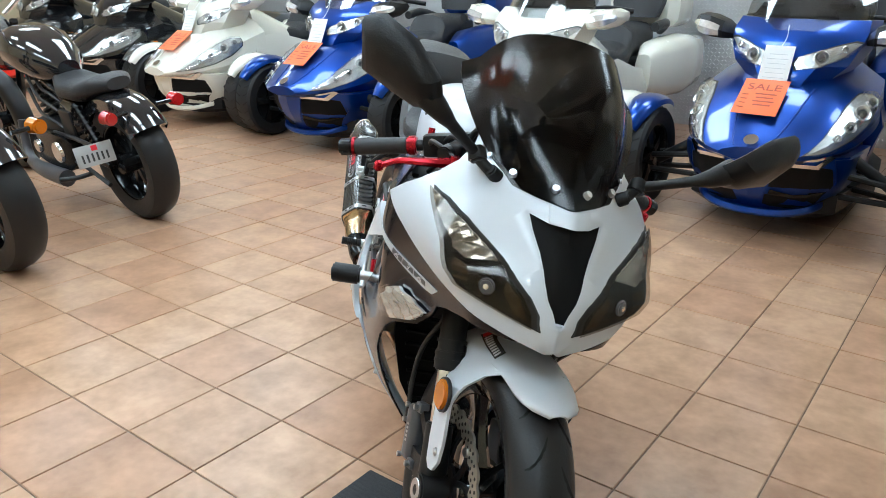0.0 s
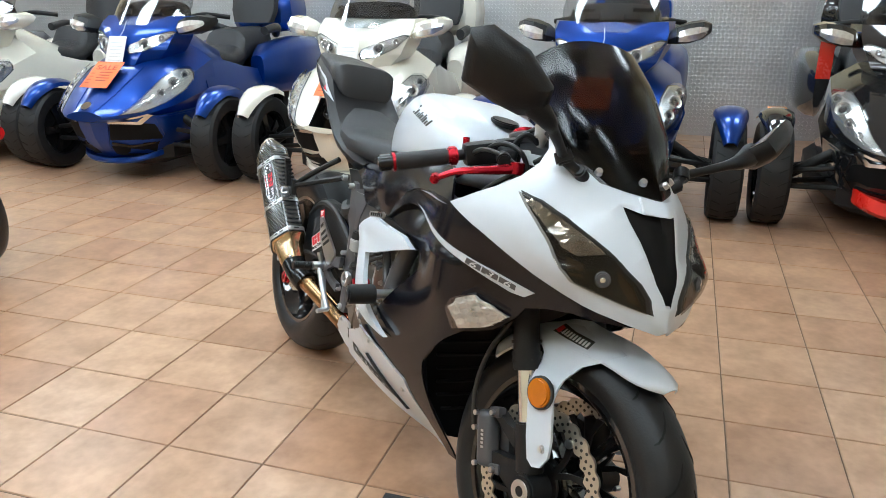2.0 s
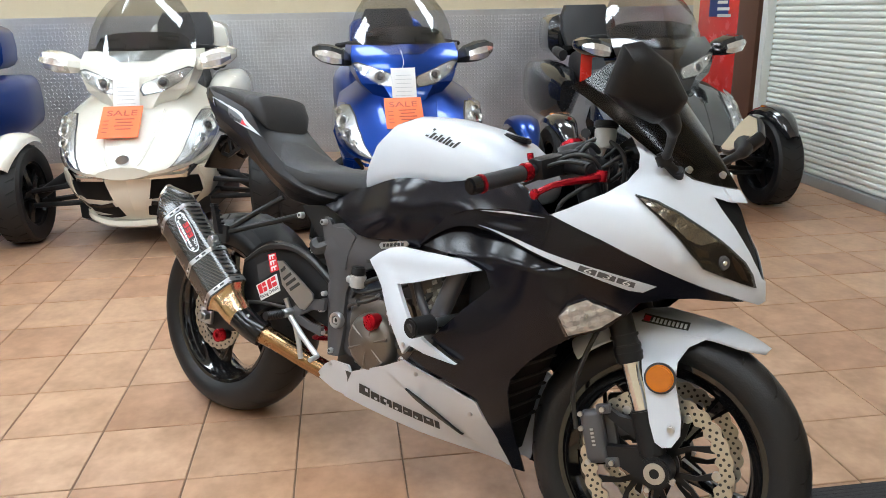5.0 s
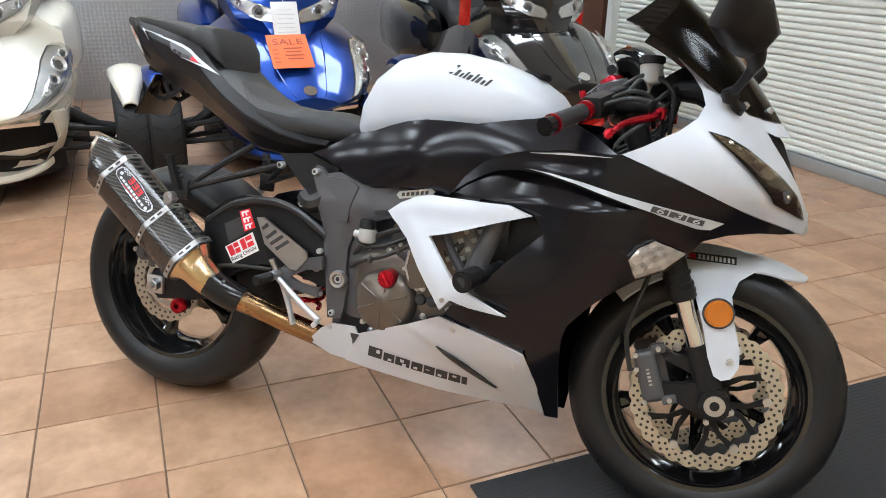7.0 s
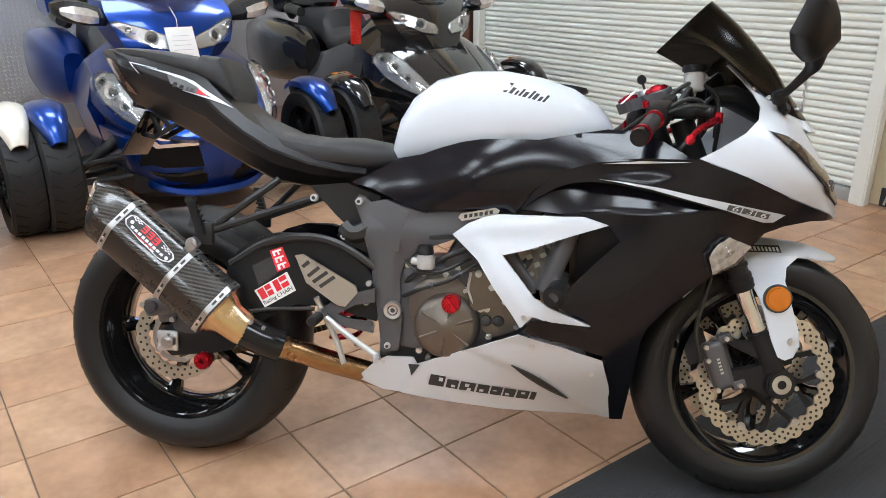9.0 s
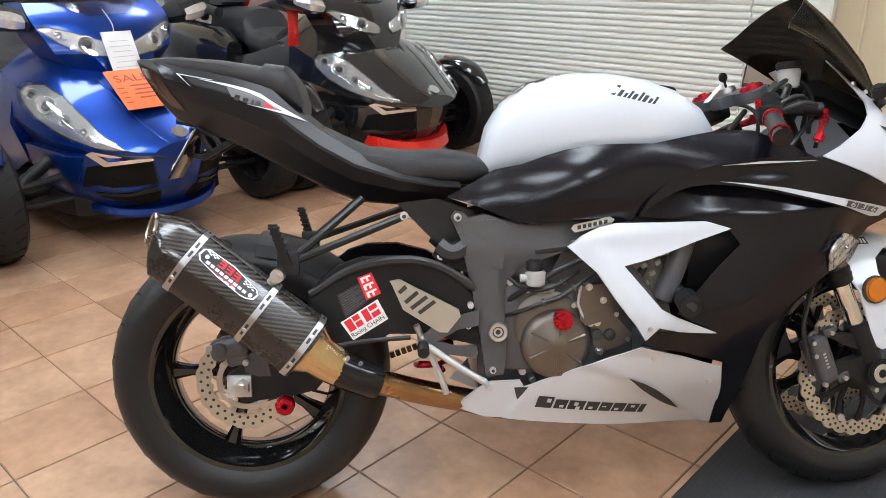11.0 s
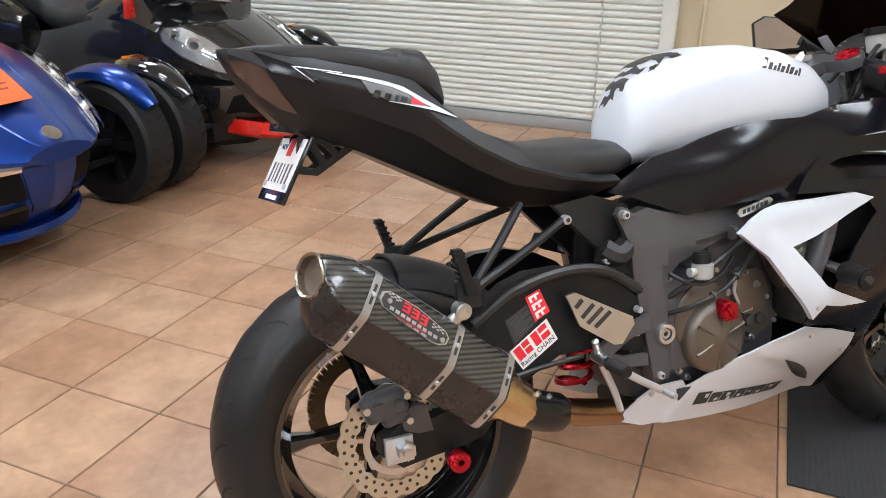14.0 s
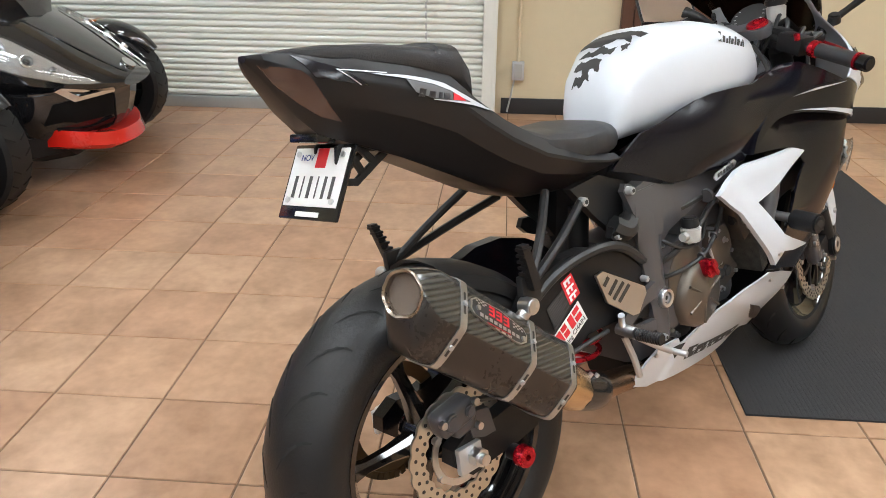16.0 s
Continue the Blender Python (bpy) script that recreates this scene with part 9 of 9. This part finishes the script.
    loft(bm, [[(x, y, 0.345 + h * dz) for dz in (1, 0.7, -0.7, -1)] + [(x, y - 0.06, 0.345 + h * dz) for dz in (-1, -0.7, 0.7, 1)] for x, y, h in ((0.34, 0.16, 0.06), (0.38, 0.185, 0.095), (0.50, 0.19, 0.10), (0.66, 0.19, 0.09), (0.76, 0.185, 0.075), (0.80, 0.16, 0.045))])
    primary = part("primary_cover", bm, "gloss", c, "gloss black primary drive cover")
    for x, r in ((0.46, 0.062), (0.71, 0.040)):
        bm = bmesh.new()
        cyl(bm, (x, 0.186, 0.345), (x, 0.202, 0.345), r, r * 0.9, n=28, bev=0.004)
        part("derby_cover", bm, "chrome", primary)
    bm = bmesh.new()
    tube(bm, [(0.26, 0.12, 0.24), (0.30, 0.20, 0.23), (0.34, 0.27, 0.235)], 0.013, 10)
    part("foot_peg", bm, "hose", c)
    bm = bmesh.new()
    for y, z0 in ((0.10, 0.56), (0.07, 0.60), (0.11, 0.48)):
        tube(bm, [(0.36, y, z0 - 0.06), (0.50, y + 0.05, z0 + 0.04), (0.66, y + 0.03, z0 + 0.06), (0.80, y, z0 + 0.16)], 0.009, 8)
    part("cable_loom", bm, "hose", c)
    bm = bmesh.new()
    for y, z in ((0.155, 0.30), (0.155, 0.44)):
        tube(bm, [(0.02, y, 0.325 + (z - 0.37) * 1.4), (0.30, y, z), (0.52, y, z)], 0.012, 8, smooth=False)
    part("drive_belt", bm, "tyre", c)
    bm = bmesh.new()
    cyl(bm, (0.63, -0.12, 0.36), (0.63, -0.16, 0.36), 0.10, 0.085, n=24, bev=0.01)
    cyl(bm, (0.66, -0.14, 0.58), (0.66, -0.20, 0.58), 0.085, 0.07, n=24, bev=0.01)
    part("engine_cover", bm, "chrome", c)
    for s in (-1, 1):
        bm = bmesh.new()
        tube(bm, [(0.92, s * 0.16, 0.46), (0.90, s * 0.19, 0.29), (0.78, s * 0.215, 0.235), (0.60, s * 0.225, 0.225), (0.36, s * 0.225, 0.225)], 0.038, 14, radii=[0.022, 0.026, 0.034, 0.044, 0.046])
        part("exhaust", bm, "frame", c, "matt grey exhaust pipe")
        bm = bmesh.new()
        cyl(bm, (0.02, s * 0.13, 0.36), (0.22, s * 0.13, 0.62), 0.020, n=12)
        for k in range(9):
            p = Vector((0.04, s * 0.13, 0.39)).lerp(Vector((0.20, s * 0.13, 0.60)), k / 8)
            cyl(bm, p, p + Vector((0.005, 0, 0.0065)), 0.032, n=14)
        part("shock", bm, "gloss", c)
        bm = bmesh.new()
        tube(bm, [(-0.22, s * 0.08, 0.62), (-0.24, s * 0.17, 0.62)], 0.010, 8, smooth=False)
        lamp = part("signal_stalk", bm, "gloss", c)
        bm = bmesh.new()
        cyl(bm, (-0.20, s * 0.18, 0.62), (-0.27, s * 0.18, 0.62), 0.036, 0.030, n=20, bev=0.008)
        part("lens", bm, lens, lamp, "round coloured signal lens")
        bm = bmesh.new()
        tube(bm, [(0, s * 0.12, 0.325), (0.4, s * 0.12, 0.36), (0.7, s * 0.10, 0.30)], 0.025, 8)
        tube(bm, [(0.15, s * 0.10, 0.66), (0.5, s * 0.09, 0.66), (1.0, s * 0.05, 0.86)], 0.02, 8)
        tube(bm, [(1.62, s * 0.10, 0.33), (1.45, s * 0.10, 0.62), (1.27, s * 0.10, 0.95)], 0.024, 10)
        part("frame_tube", bm, "gloss", c)
        bm = bmesh.new()
        tube(bm, [(1.24, s * 0.05, 1.0), (1.18, s * 0.20, 1.10), (1.05, s * 0.40, 1.10)], 0.014, 10)
        part("handlebar", bm, "chrome", c)
        bm = bmesh.new()
        cyl(bm, (1.10, s * 0.30, 1.10), (1.04, s * 0.42, 1.10), 0.019, n=14)
        part("grip", bm, "plastic", c)
    bm = bmesh.new()
    cyl(bm, (1.30, 0, 0.92), (1.42, 0, 0.92), 0.09, 0.085, n=28, bev=0.02)
    part("headlamp", bm, "chrome", c)
    q = pose(-0.10, 0.235, 0.44, 0, 14, -12)
    bm = bmesh.new()
    box(bm, (0, 0, 0), (0.005, 0.178, 0.104), 0.002, q)
    pl = part("number_plate", bm, "resin", c, "white number plate with dark bars")
    bm = bmesh.new()
    for k in range(6):
        box(bm, (0, 0, 0), (0.002, 0.009, 0.040), 0, q @ Matrix.Translation((-0.003, 0.058 - 0.023 * k, -0.012)))
    part("plate_lettering", bm, "ink", pl, smooth=False)
    bm = bmesh.new()
    box(bm, (0, 0, 0), (0.002, 0.028, 0.026), 0, q @ Matrix.Translation((-0.003, -0.005, 0.032)))
    part("sticker", bm, "redflat", pl, smooth=False)
    bm = bmesh.new()
    tube(bm, [(0.0, 0.10, 0.33), (-0.04, 0.17, 0.40), (-0.09, 0.235, 0.44)], 0.012, 8)
    part("plate_arm", bm, "gloss", c)
    return c


cruiser(pose(-1.45, -1.160, 0, -9, 0, 221), "gloss black cruiser motorcycle with a solo seat")
two = cruiser(pose(-0.72, -1.60, 0, -9, 0, 230), "", "amber")
tagged(two, "gloss black cruiser motorcycle beside its twin")


# ---- floor tiles ----
TILE, TU, TV = 0.305, -0.076, -0.118


def tile_mesh(name, mat):
    bm = bmesh.new()
    h = TILE / 2 - 0.0023
    rings = []
    for inset, z in ((0, -0.004), (0, -0.0016), (0.0016, 0.0)):
        rings.append([(sx * (h - inset), sy * (h - inset), z) for sx, sy in ((-1, -1), (1, -1), (1, 1), (-1, 1))])
    loft(bm, rings)
    me = bpy.data.meshes.new(name)
    bmesh.ops.recalc_face_normals(bm, faces=bm.faces)
    bm.to_mesh(me)
    bm.free()
    me.materials.append(mat)
    return me


near_tile = tile_mesh("tile", tile_material("glazed_clay_tile", False))
spots = []
for i in range(int((U0 - TU) / TILE) - 1, int((U1 - TU) / TILE) + 1):
    for j in range(int((V0 - TV) / TILE) - 1, int((V1 - TV) / TILE) + 1):
        u, v = TU + (i + 0.5) * TILE, TV + (j + 0.5) * TILE
        if U0 < u < U1 and V0 < v < V1:
            p = uv(u, v)
            spots.append(((p - Vector((0.3, 0.5, 0))).length, u, v))
spots.sort()
rng = random.Random(7)
far_v, far_f = [], []
src = [v.co.copy() for v in near_tile.vertices]
srcf = [tuple(q.vertices) for q in near_tile.polygons]
for n, (d, u, v) in enumerate(spots):
    tilt = Matrix.Rotation(rng.uniform(-0.0025, 0.0025), 4, "X") @ Matrix.Rotation(rng.uniform(-0.0025, 0.0025), 4, "Y")
    m = ROOM @ Matrix.Translation((u, v, rng.uniform(-0.0006, 0.0))) @ Matrix.Rotation(math.pi / 2 * rng.randrange(4), 4, "Z") @ tilt
    if n < 300:
        t = new("tile", near_tile)
        t.matrix_world = m
        t.parent = floor
    else:
        b = len(far_v)
        far_v += [m @ c for c in src]
        far_f += [tuple(b + i for i in q) for q in srcf]
me = bpy.data.meshes.new("tiles")
me.from_pydata(far_v, [], far_f)
me.materials.append(tile_material("glazed_clay_tile_far", True))
far = new("tiles", me)
far.parent = floor
tagged(far, kind="stuff")
